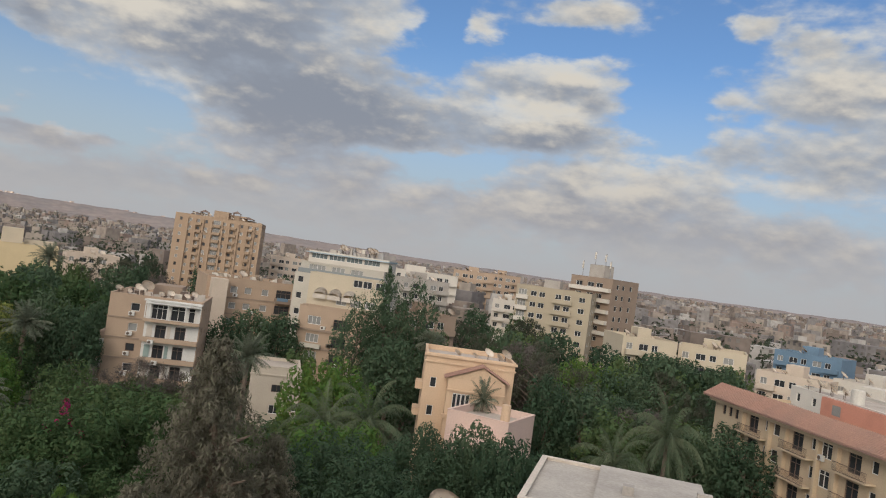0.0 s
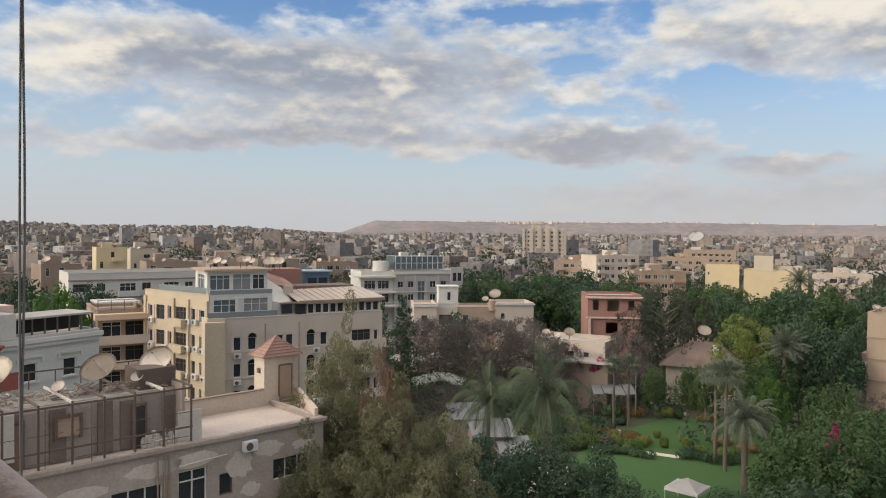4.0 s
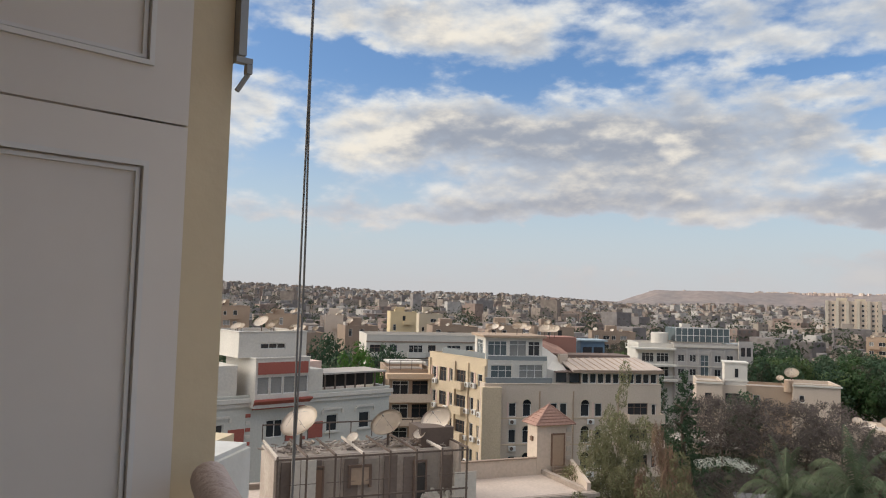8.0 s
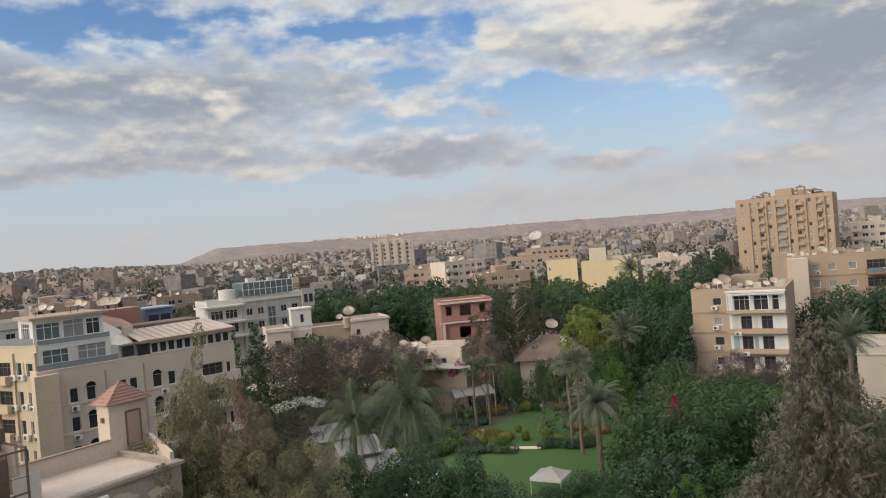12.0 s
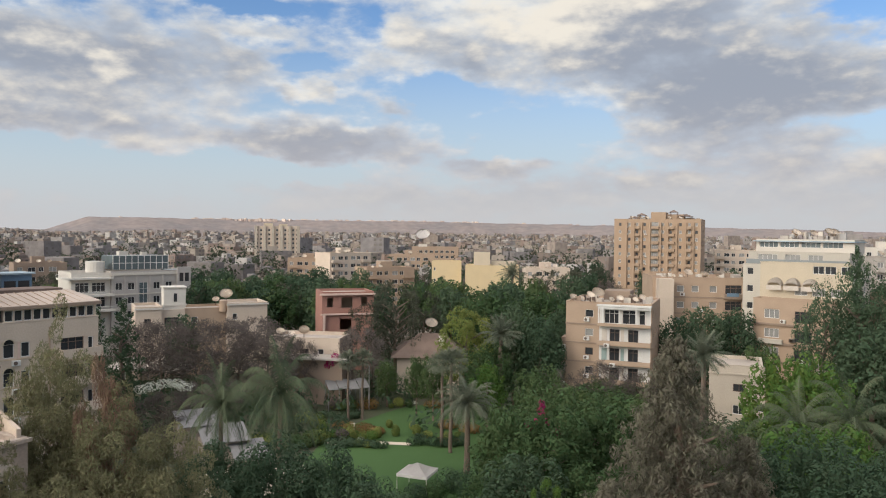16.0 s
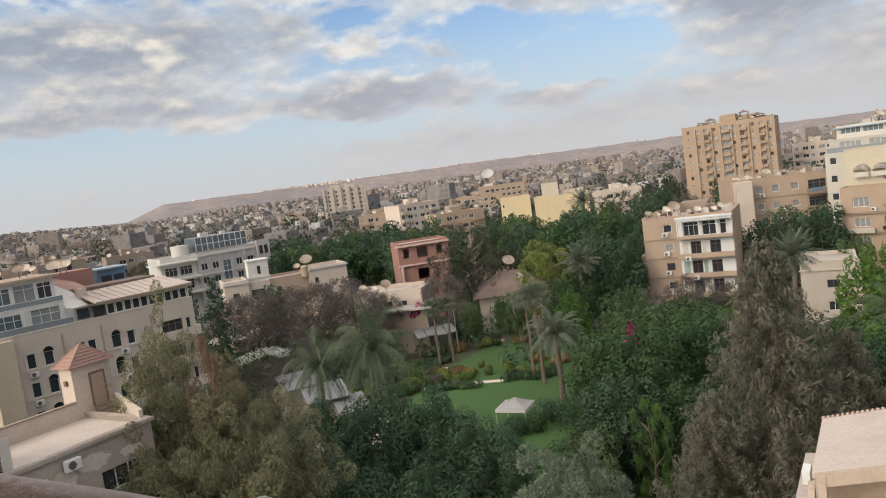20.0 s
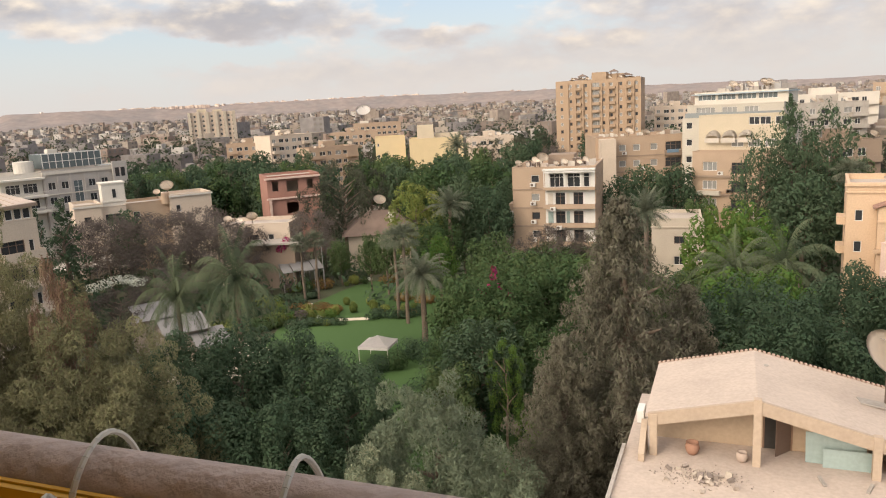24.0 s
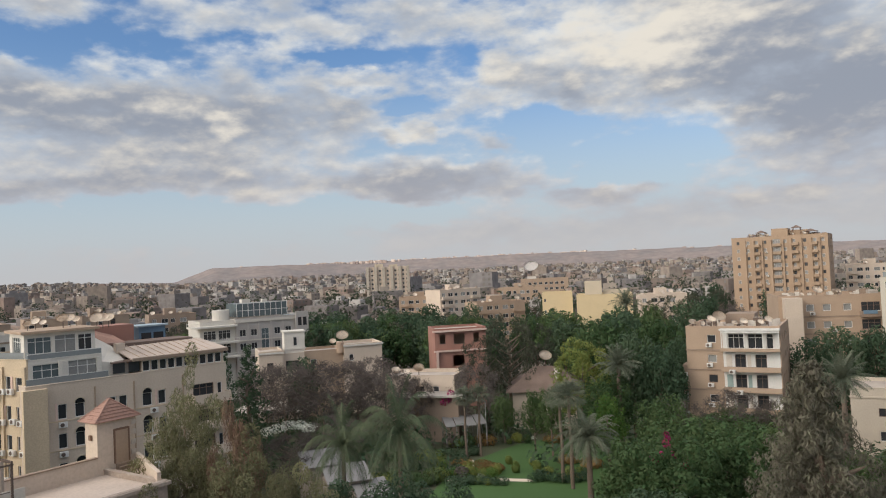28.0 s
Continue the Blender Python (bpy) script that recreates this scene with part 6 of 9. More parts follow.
# ---------------------------------------------------------------- white and red house
def white_red():
    ob, m, w = building("apartment_building", "pale grey-white apartment house with dark red panels and bay window", (-63.5, 61), (-45.2, 72))
    z1 = 18.9
    W0 = w
    xs = (1.6, 4.8)
    holes = []
    for z in (15.6, 12.2, 8.8, 5.4):
        holes += [(6.1, z, 1.1, 1.5, ""), (2.4, z, 1.1, 1.5, ""), (11.0, z, 1.6, 1.5, ""), (16.9, z, 1.2, 1.5, ""), (20.4, z, 1.2, 1.5, "")]
    shell(ob, w, 11, 0, z1, M_PALEGREY, [h for h in holes if h[0] + h[2] < w - 0.3], (), parapet=0.35, roof=M_ROOFGREY)
    part("cornice", boxes((-0.2, w + 0.2, -0.35, -0.052, z1 - 0.15, z1 + 0.2), (-0.1, w + 0.1, -0.2, -0.056, z1 - 0.5, z1 - 0.2)), M_WHITE, ob)
    # red panels and striped piers
    for z in (15.2, 11.8, 8.4):
        for x, ww in ((7.6, 1.4), (12.8, 0.9), (15.0, 1.5)):
            part("red_panel", boxes((x, x + ww, -0.06, -0.002, z, z + 1.4)), M_RED, ob)
    for k in range(26):
        z = 3.0 + k * 0.58
        for x in (9.1, 14.3):
            part("striped_block", boxes((x, x + 0.42, -0.10, -0.003, z, z + 0.29)), M_RED if k % 2 else M_WHITE, ob)
    # hooded windows
    for x in (16.9, 20.4, 6.1):
        for z in (15.6, 12.2):
            part("window_hood", boxes((x - 0.35, x + 1.55, -0.14, -0.002, z + 1.95, z + 2.15), (x - 0.55, x - 0.35, -0.14, -0.002, z + 1.6, z + 1.95), (x + 1.55, x + 1.75, -0.14, -0.002, z + 1.6, z + 1.95)), M_WHITE, ob)
            part("sill", boxes((x - 0.15, x + 1.35, -0.16, -0.003, z - 0.12, z - 0.02)), M_WHITE, ob)
    # central bay: glazed, with red bands above and below, and the stepped attic
    bx0, bx1 = 9.4, 14.5
    bay = [(bx0 + 0.2 - bx0 + k * 1.22, 19.4, 1.15, 1.5, "light") for k in range(4)]
    shell(ob, bx1 - bx0, 6, z1 - 0.6, 22.4, M_WHITE, bay, (), offset=(bx0, -0.9), parapet=0.0)
    part("red_band", boxes((bx0 + 0.2, bx1 - 0.2, -1.0, -0.952, 21.1, 22.1)), M_RED, ob)
    bm = bmesh.new()
    v = [bm.verts.new(p) for p in ((bx0 - 0.2, -1.3, 18.9), (bx1 + 0.2, -1.3, 18.9), (bx1 - 0.1, -0.3, 18.1), (bx0 + 0.1, -0.3, 18.1), (bx0 - 0.2, -1.3, 19.05), (bx1 + 0.2, -1.3, 19.05), (bx1 - 0.1, -0.952, 19.05), (bx0 + 0.1, -0.952, 19.05))]
    for f in ((3, 2, 1, 0), (4, 5, 6, 7), (0, 1, 5, 4), (1, 2, 6, 5), (2, 3, 7, 6), (3, 0, 4, 7)):
        bm.faces.new([v[i] for i in f])
    part("red_skirt", bm, M_RED, ob)
    shell(ob, 6.4, 6, 22.402, 24.2, M_WHITE, [(2.0, 23.1, 2.4, 0.5, "")], (), offset=(8.4, 0.4), parapet=0.35)
    parts("attic_wing", M_WHITE, ob, (6.6, 8.39, 0.4, 6, z1 + 0.002, 21.8), (14.81, 16.6, 0.4, 6, z1 + 0.002, 21.2))
    shell(ob, 3.2, 6, z1 + 0.002, 20.4, M_WHITE, [(0.3, 19.3, 1.1, 0.9, "light"), (1.6, 19.3, 1.1, 0.9, "light")], (), offset=(3.3, 0.5), parapet=0.1)
    # roof restaurant: dark pergola strip
    pg = part("pergola", boxes((16.7, W0 - 0.2, 0.3, 4.2, z1 + 1.75, z1 + 1.9)), M_CONCRETE, ob)
    for k in range(7):
        x = 16.8 + k * (W0 - 17.2) / 6
        part("pergola_post", boxes((x, x + 0.12, 0.4, 0.52, z1 + 0.36, z1 + 1.748)), M_RUST, ob)
    # near-black sheet stands for the shade under the pergola
    part("pergola_shade", boxes((16.8, W0 - 0.3, 2.4, 2.5, z1 + 0.36, z1 + 1.74)), M_DARK, ob)
    part("roof_slope", boxes((15.0, 18.8, 4.4, 8.0, z1 + 1.4, z1 + 2.6)), M_PINK, ob)
    for k, (x, s) in enumerate(((8.8, 0.9), (9.4, 0.9), (10.2, 0.8), (11.2, 1.4), (12.6, 0.9), (13.4, 1.1), (14.3, 0.8))):
        dish_at(m @ Vector((x, 2.0 + (k % 3), 24.2)), s, 175 + 14 * (k % 3))


M_PALEGREY = material("pale_grey_green_render", (0.49, 0.475, 0.42), second=(0.40, 0.39, 0.345))


# ---------------------------------------------------------------- long beige building with white penthouse and loggia
def crescent():
    ob, m, w = building("apartment_building", "large beige apartment building with arched windows and white penthouse", (-38.0, 88), (-24.97, 95.7))
    z1 = 17.3
    holes = []
    for z in (14.1, 11.0, 7.9, 4.8):
        holes += [(3.0, z, 0.9, 1.6, ""), (4.7, z, 1.0, 1.5, ""), (8.1, z, 0.9, 1.6, ""), (9.3, z, 0.9, 1.6, ""), (11.9, z, 1.1, 1.5, ""), (13.7, z, 0.9, 1.6, "")]
        holes += [(17.9, z - 0.3, 2.6, 1.9, "brown"), (21.0, z - 0.1, 0.6, 1.6, "")]
    shell(ob, w, 10, 0, z1, M_BEIGE, holes, (), parapet=0.6)
    # the left wing bends back from the corner, one storey higher
    q = at(-42.29, 100)
    wm = Matrix.Translation(q) @ Matrix.Rotation(radians(-16), 4, "Z")
    wl = m.inverted() @ wm
    wh = []
    for z in (17.3, 14.2, 11.1, 8.0, 4.9):
        wh += [(0.8, z, 0.9, 1.5, ""), (2.5, z - 0.2, 1.7, 1.8, "brown"), (5.0, z, 0.8, 1.6, ""), (6.5, z - 0.5, 2.3, 2.1, "brown"), (9.6, z, 0.8, 1.6, ""), (11.2, z, 1.2, 1.5, "")]
    shell(ob, 13.0, 8, 0, 20.1, M_CREAMB, wh, (), left_h=grid((2.5, 5.5), (17.3, 14.2, 11.1), 1.2, 1.5), turned=wl, parapet=0.5)
    for x in (2.9, 8.0, 13.5):
        part("red_blind", boxes((x - 0.15, x + 0.05, -0.05, -0.002, 14.0, 15.8)), M_PINK, ob)
    for x in (5.2, 12.45):
        for z in (15.6, 12.5, 9.4):
            bm = bmesh.new()
            c = bm.verts.new((x, -0.02, z))
            vs = [bm.verts.new((x + 0.5 * math.cos(math.pi * i / 10), -0.02, z + 0.5 * math.sin(math.pi * i / 10))) for i in range(11)]
            for a, b in zip(vs, vs[1:]):
                bm.faces.new((c, b, a))
            bmesh.ops.solidify(bm, geom=bm.faces[:], thickness=0.05)
            part("window_arch", bm, M_GLASS, ob)
            part("arch_band", polytube(bmesh.new(), [(x + 0.58 * math.cos(math.pi * i / 10), -0.05, z + 0.58 * math.sin(math.pi * i / 10)) for i in range(11)], 0.06), M_CREAM, ob)
    part("corner_pier", boxes((-0.4, 1.9, -0.7, -0.002, 0, z1 + 0.3)), M_CREAMB, ob)
    for i, z in enumerate((14.1, 11.0, 7.9)):
        balcony(ob, 17.5, w - 0.1, z - 0.5, 1.4, M_BEIGE, height=0.95)
        for x in (3.4, 9.0, 13.1):
            ac_on(m, x, z - 0.85)
        part("sill_band", boxes((2.0, 17.3, -0.07, -0.003, z - 0.22, z - 0.12)), M_CREAMB, ob)
    rk = random.Random(4)
    for x in (2.0, 4.5, 6.0, 9.2, 10.8, 12.4):
        for z in (16.6, 13.5, 10.4, 7.3):
            if rk.random() < 0.75:
                ac_on(wm, x + rk.uniform(-0.3, 0.3), z + rk.uniform(-0.2, 0.5))
    for x, z in ((0.45, 14.1), (1.75, 14.1), (4.65, 14.1), (5.85, 14.1), (0.45, 17.2), (1.75, 17.2), (4.65, 17.2), (5.85, 11.0), (9.2, 14.1), (10.5, 17.2)):
        part("side_blind", boxes((x, x + 0.32, -0.07, -0.002, z, z + 1.7)), M_PINK, ob, m=wl)
    for x in (0.0, 6.0, 8.95, 12.5):
        part("pier", boxes((x, x + 0.45, -0.22, -0.003, 0, 19.9)), M_CREAMB, ob, m=wl)
    for z in (16.6, 13.5, 10.4):
        part("wing_balcony", boxes((6.46, 8.9, -0.9, -0.23, z, z + 0.9)), M_CREAMB, ob, m=wl)
    # penthouse, two white storeys stepped back behind glass rails
    p1 = [(0.4, z1 + 0.3, 2.8, 2.4, "blue"), (3.9, z1 + 0.3, 3.0, 2.5, "light")]
    shell(ob, 7.4, 8, z1 + 0.002, 20.2, M_WHITE, p1, (), offset=(0.6, 1.2), parapet=0.3)
    p2 = [(0.3, 21.0, 2.4, 1.8, "blue"), (3.0, 20.9, 2.2, 2.0, "light"), (5.4, 21.0, 1.5, 1.8, "")]
    shell(ob, 7.2, 6, 20.202, 23.1, M_WHITE, p2, (), offset=(0.7, 2.9), left_h=[(1.2, 20.9, 3.4, 1.9, "blue")], parapet=0.1)
    part("penthouse_slab", boxes((0.3, 8.3, 2.4, 9.4, 23.22, 23.5)), M_TAN, ob)
    parts("glass_rail", M_GLASS_RAIL, ob, (0.2, 8.4, 0.40, 0.44, z1 + 0.61, z1 + 1.3), (0.6, 8.0, 1.25, 1.29, 20.56, 21.1))
    parts("rail_top", M_FRAME, ob, (0.2, 8.4, 0.38, 0.46, z1 + 1.302, z1 + 1.35), (0.6, 8.0, 1.23, 1.31, 21.102, 21.15))
    parts("corner_post", M_WHITE, ob, (3.5, 3.9, 1.0, 1.196, z1 + 0.6, 20.2), (7.4, 7.9, 1.0, 1.196, z1 + 0.6, 20.2))
    part("wing_glass_rail", boxes((1.5, 12.0, 1.0, 1.04, 20.3, 21.3)), M_GLASS_RAIL, ob, m=wl)
    bm = bmesh.new()
    v = [bm.verts.new(p) for p in ((8.05, 1.3, z1), (10.9, 1.3, z1), (10.9, 6.5, z1), (8.05, 6.5, z1), (8.05, 1.3, z1 + 2.3), (10.9, 1.3, z1 + 1.7), (10.9, 6.5, 20.8), (8.05, 6.5, 22.6))]
    for f in ((3, 2, 1, 0), (4, 5, 6, 7), (0, 1, 5, 4), (1, 2, 6, 5), (2, 3, 7, 6), (3, 0, 4, 7)):
        bm.faces.new([v[i] for i in f])
    part("gable_wall", bm, M_WHITE, ob)
    part("brown_room", boxes((9.6, 15.2, 10.8, 14.8, z1 + 0.002, 23.0)), M_BRICK, ob)
    bm = bmesh.new()
    v = [bm.verts.new(p) for p in ((8.4, 6.6, 21.0), (12.6, 6.6, 20.9), (12.6, 10.7, 21.6), (8.4, 10.7, 23.0), (8.4, 6.6, 21.2), (12.6, 6.6, 21.1), (12.6, 10.7, 21.8), (8.4, 10.7, 23.2))]
    for f in ((3, 2, 1, 0), (4, 5, 6, 7), (0, 1, 5, 4), (1, 2, 6, 5), (2, 3, 7, 6), (3, 0, 4, 7)):
        bm.faces.new([v[i] for i in f])
    part("sloping_roof", bm, M_TILE, ob)
    part("chimney", boxes((10.6, 11.6, 4.0, 5.0, z1 + 0.002, 21.2)), M_BEIGE, ob)
    for x0, x1, y in ((8.9, 10.4, 0.5), (10.6, 12.0, 0.4)):
        part("tile_canopy", boxes((x0, x1, y, y + 2.6, 19.25, 19.4)), M_TILE_BROWN, ob)
        part("canopy_glass", boxes((x0 + 0.1, x1 - 0.1, y + 0.2, y + 0.3, z1 + 0.8, 19.248)), M_GLASS, ob)
    # loggia with its long low roof
    n_log = 10
    step = (w - 12.4) / n_log
    lh2 = [(0.1 + k * step, 18.0, step - 0.14, 1.2, "") for k in range(n_log)]
    shell(ob, w - 12.2, 4, z1 + 0.002, 19.3, M_BEIGE, lh2, (), offset=(12.1, 0.4), parapet=0.0)
    bm = bmesh.new()
    v = [bm.verts.new(p) for p in ((10.9, 0.0, 19.4), (w + 0.3, 0.0, 19.6), (w - 0.8, 5.6, 20.6), (10.9, 5.6, 20.4), (10.9, 0.0, 19.55), (w + 0.3, 0.0, 19.75), (w - 0.8, 5.6, 20.8), (10.9, 5.6, 20.6))]
    for f in ((3, 2, 1, 0), (4, 5, 6, 7), (0, 1, 5, 4), (1, 2, 6, 5), (2, 3, 7, 6), (3, 0, 4, 7)):
        bm.faces.new([v[i] for i in f])
    part("loggia_roof", bm, M_ROOFDUST, ob)
    for k in range(11):
        x = 11.6 + k * (w - 12.8) / 10
        part("roof_batten", tube(bmesh.new(), (x + 0.2, 0.05, 19.70), (x - 0.3, 5.5, 20.78), 0.04, 0.04, 5), M_TAN, ob)
    part("fascia", boxes((10.9, w + 0.35, -0.1, -0.002, 19.3, 19.66)), M_TAN_DARK, ob)
    parts("rain_streak_pipe", M_TAN, ob, *[(x, x + 0.12, -0.14, -0.004, 1.0, z1 - 0.2) for x in (6.7, 10.9, 16.6)])
    part("back_roof", boxes((11.2, w - 1.5, 5.8, 10.0, 19.0, 21.0)), M_TILE_BROWN, ob)
    bl = part("blue_cabin", boxes((16.5, 20.0, 12.6, 16, 17.0, 22.4)), M_BLUE, ob, "blue rooftop cabin")
    part("cabin_window", boxes((16.8, 18.1, 12.54, 12.598, 20.4, 21.6), (18.4, 19.7, 12.54, 12.598, 20.4, 21.6)), M_GLASS, bl)
    part("cabin_roof", boxes((16.2, 20.3, 12.2, 16.2, 22.402, 22.6)), M_BLUEWALL, bl)
    part("back_house", boxes((9.0, 21.0, 10.2, 18.0, 0, 20.2)), M_TAN_DARK, ob)
    for k in range(9):
        dish_at(m @ Vector((1.5 + k * 1.2, 4.6 + (k % 3) * 1.6, 23.5 if k < 6 else 23.0)), (0.9, 1.1, 0.8, 1.3, 1.2, 0.9, 1.6, 1.5, 1.4)[k], 165 + 17 * (k % 4))


M_CREAMB = material("warm_cream_render", (0.5, 0.395, 0.27), second=(0.4, 0.315, 0.22), vary=0.18)


def left_back():
    ob, m, w = building("apartment_building", "brown apartment building with wide balconies", (-45.4, 100), (-42.0, 101))
    shell(ob, w, 10, 0, 17.6, M_TAN, [(0.5, z, 2.2, 2.0, "") for z in (14.6, 11.5, 8.4)] + [(3.2, z, 2.2, 2.0, "brown") for z in (14.6, 11.5, 8.4)], (), parapet=0.5, left_h=[(2, z, 3, 2, "") for z in (14.6, 11.5)])
    for z in (14.1, 11.0, 7.9):
        balcony(ob, -0.4, w + 0.3, z, 1.6, M_BEIGE)
    part("orange_fascia", boxes((-0.5, w + 0.4, -1.7, -0.3, 17.0, 17.7)), M_APRICOT, ob)
    parts("terrace_post", M_RUST, ob, *[(x, x + 0.08, -0.2, -0.12, 18.1, 19.3) for x in (0.0, 1.5, 3.0, 4.5, w - 0.1)])
    part("terrace_rail", boxes((0.0, w, -0.2, -0.12, 19.302, 19.38)), M_RUST, ob)
    part("roof_sheet", boxes((0.2, w - 0.5, 3.0, 8.0, 18.6, 18.8)), M_OFFWHITE, ob)
    ob, m, w = building("apartment_building", "long four-storey white apartment building with strip balconies", (-47.3, 150), (-37.5, 156))
    floors = (16.6, 13.4, 10.2)
    shell(ob, w, 12, 0, 19.4, M_OFFWHITE, [(k * 4.0 + 0.7, z - (0.8 if k % 2 == 0 else 0.0), 2.9 if k % 2 == 0 else 1.6, 2.2 if k % 2 == 0 else 1.4, "" if k % 3 else "brown") for k in range(9) for z in floors if k * 4.0 + 3.8 < w], (), left_h=grid((3, 7), floors, 1.8, 1.4), parapet=0.6)
    for z in floors:
        for k in range(0, 8, 2):
            if k * 4.0 + 5 < w:
                balcony(ob, k * 4.0 + 0.3, k * 4.0 + 4.0, z - 0.9, 1.2, M_WHITE)
        part("floor_band", boxes((-0.1, w + 0.1, -0.12, -0.055, z + 1.9, z + 2.2)), M_TAN_DARK, ob)
    # houses in the middle distance
    rows = (
        ((-53.0, 170), (-50.6, 172), 18.5, M_TAN_DARK, "low brown house", "villa"), ((-49.0, 190), (-46.5, 192), 19.5, M_TAN_DARK, "brown stepped house", "villa"), ((-55.0, 205), (-52.4, 205), 21.5, M_TAN, "tan house with a stair room", "villa"),
        ((-56.5, 150), (-54.6, 150), 17, M_OFFWHITE, "low pale house", "villa"), ((-45.6, 225), (-43.6, 226), 22.6, M_YELLOW, "yellow house with tall windows", "villa"), ((-43.4, 240), (-41.6, 241), 21.8, M_CREAM, "cream house with roof dishes", "villa"), ((-50.6, 215), (-49.2, 215), 21.4, M_BEIGE, "beige house", "villa"), ((-42.3, 178), (-38.8, 180), 20.4, M_TAN_DARK, "brown house", "villa"),
        ((-38.0, 200), (-35.4, 201), 20.2, M_TAN, "tan house", "villa"), ((-34.5, 205), (-31.5, 207), 20.0, M_TAN_DARK, "brown house", "villa"), ((-59.0, 230), (-56.2, 230), 23, M_TAN, "tan apartment building", "apartment building"))
    for l, r, z, mt, lab, cat in rows:
        ob, m, w = building("house", lab + " among the rooftops", l, r, "house", "houses in the middle distance")
        style = random.Random(int(w * 100))
        shell(ob, w, 10, 0, z, mt, [(k * 2.8 + 0.9, zz, style.choice((0.9, 1.2, 1.9)), style.choice((1.2, 1.5, 1.9)), style.choice(("", "light", "brown"))) for k in range(int((w - 1) / 2.8)) for zz in (z - 2.2, z - 5.2, z - 8.2) if style.random() < 0.75], (), parapet=0.5)
        part("roof_room", boxes((w * 0.2, w * 0.2 + 3.0, 2.5, 6.0, z + 0.002, z + style.uniform(1.8, 2.8))), mt, ob)
        balcony(ob, w * 0.5, w * 0.5 + 2.6, z - 3.2, 1.1, mt)
        part("roof_clutter", boxes(*[(x, x + style.uniform(0.3, 1.2), 1.0 + style.uniform(0, 5), 6.8, z + 0.002, z + style.uniform(0.4, 1.3)) for x in [style.uniform(0.4, w - 1.6) for _ in range(3)]]), M_CONCRETE, ob)
        for k in range(3):
            dish_at(m @ Vector((random.uniform(0.6, w - 0.6), 2, z)), random.uniform(1.0, 2.0), random.uniform(140, 190))


# ---------------------------------------------------------------- middle buildings
def middle():
    # white villa with the blue glass storey
    ob, m, w = building("villa", "white villa with curved terraces and a blue glass top storey", (-26.7, 178), (-18.9, 186))
    z1 = 18.0
    fl = (14.6, 11.4, 8.2)
    shell(ob, w - 8, 12, 0, z1 + 0.4, M_GREYSTONE, [(x, z, 1.5, 1.6, "white") for x in (1.0, 3.7, 9.4, 12.2) for z in fl] + [(6.2, 11.0, 1.9, 5.2, "blue")], (), offset=(8, 0), parapet=0.4)
    parts("pilaster", M_GREYSTONE, ob, *[(8 + x, 8.35 + x, -0.22, -0.052, 0, z1) for x in (0.2, 2.9, 5.5, 8.5, 11.5, w - 8.7)])
    parts("cornice", M_OFFWHITE, ob, (7.9, w + 0.15, -0.4, -0.23, z1 - 0.1, z1 + 0.5), (7.9, w + 0.1, -0.3, -0.225, 13.5, 13.75), (7.9, w + 0.1, -0.3, -0.225, 10.3, 10.55))
    part("corner_tower", boxes((w - 3.4, w - 0.2, -0.9, -0.42, 8, z1 + 1.6)), M_GREYSTONE, ob)
    parts("tower_pane", M_GLASS, ob, (w - 2.9, w - 2.0, -0.95, -0.902, z1 - 1.8, z1 + 0.2), (w - 1.6, w - 0.7, -0.95, -0.902, z1 - 1.8, z1 + 0.2))
    shell(ob, 8, 11, 0, z1 - 0.3, M_WHITE, [(0.8, 14.2, 2.8, 2.2, ""), (4.2, 14.2, 2.8, 2.2, ""), (0.8, 11.0, 2.8, 2.2, ""), (4.2, 11.0, 2.8, 2.2, "")], (), offset=(0, 0.5), parapet=0.9)
    for z, out in ((17.2, 0.6), (13.5, 1.5), (10.2, 2.2)):
        bm = bmesh.new()
        pts = [(-1.8 - out, 3.0)] + [(-1.8 - out + 2.2 * (1 - math.cos(a)), 0.4 - (1.2 + out) * math.sin(a)) for a in (0, .3, .6, .9, 1.2, 1.57)] + [(8.2, -0.8 - out), (8.2, 0.4)]
        lo, hi = [bm.verts.new((*p, z)) for p in pts], [bm.verts.new((*p, z + 0.42)) for p in pts]
        bm.faces.new(hi), bm.faces.new(lo[::-1])
        for i in range(len(pts)):
            bm.faces.new((lo[i], lo[(i + 1) % len(pts)], hi[(i + 1) % len(pts)], hi[i]))
        terrace = part("terrace", bm, M_WHITE, ob, "white curved terrace")
        part("handrail", polytube(bmesh.new(), [(*p, z + 1.15) for p in pts[:-1]], 0.05), M_WHITE, terrace)
        parts("rail_post", M_WHITE, terrace, *[(p[0] - 0.04, p[0] + 0.04, p[1] - 0.04, p[1] + 0.04, z + 0.42, z + 1.15) for p in pts[:-1]])
    part("glass_storey", boxes((9.0, w - 4.5, 2.0, 10.5, z1 + 1.1, z1 + 4.2)), M_GLASS_BLUE, ob)
    for k in range(10):
        x = 9.0 + k * (w - 13.6) / 9
        part("mullion", boxes((x, x + 0.12, 1.9, 1.998, z1 + 1.1, z1 + 4.2)), M_FRAME, ob)
    part("glass_rails", boxes((8.9, w - 4.4, 1.85, 1.898, z1 + 4.2, z1 + 4.4), (8.9, w - 4.4, 1.85, 1.896, z1 + 2.5, z1 + 2.62)), M_FRAME, ob)
    parts("roof_tank", M_OFFWHITE, ob, (11, 13, 4, 6, z1 + 4.202, z1 + 5.2), (16, 17.2, 4, 5, z1 + 4.202, z1 + 5.0))
    part("drum", tube(bmesh.new(), (5.8, 4.0, z1 - 0.3), (5.8, 4.0, z1 + 3.0), 2.0, 2.0, 20), M_WHITE, ob)
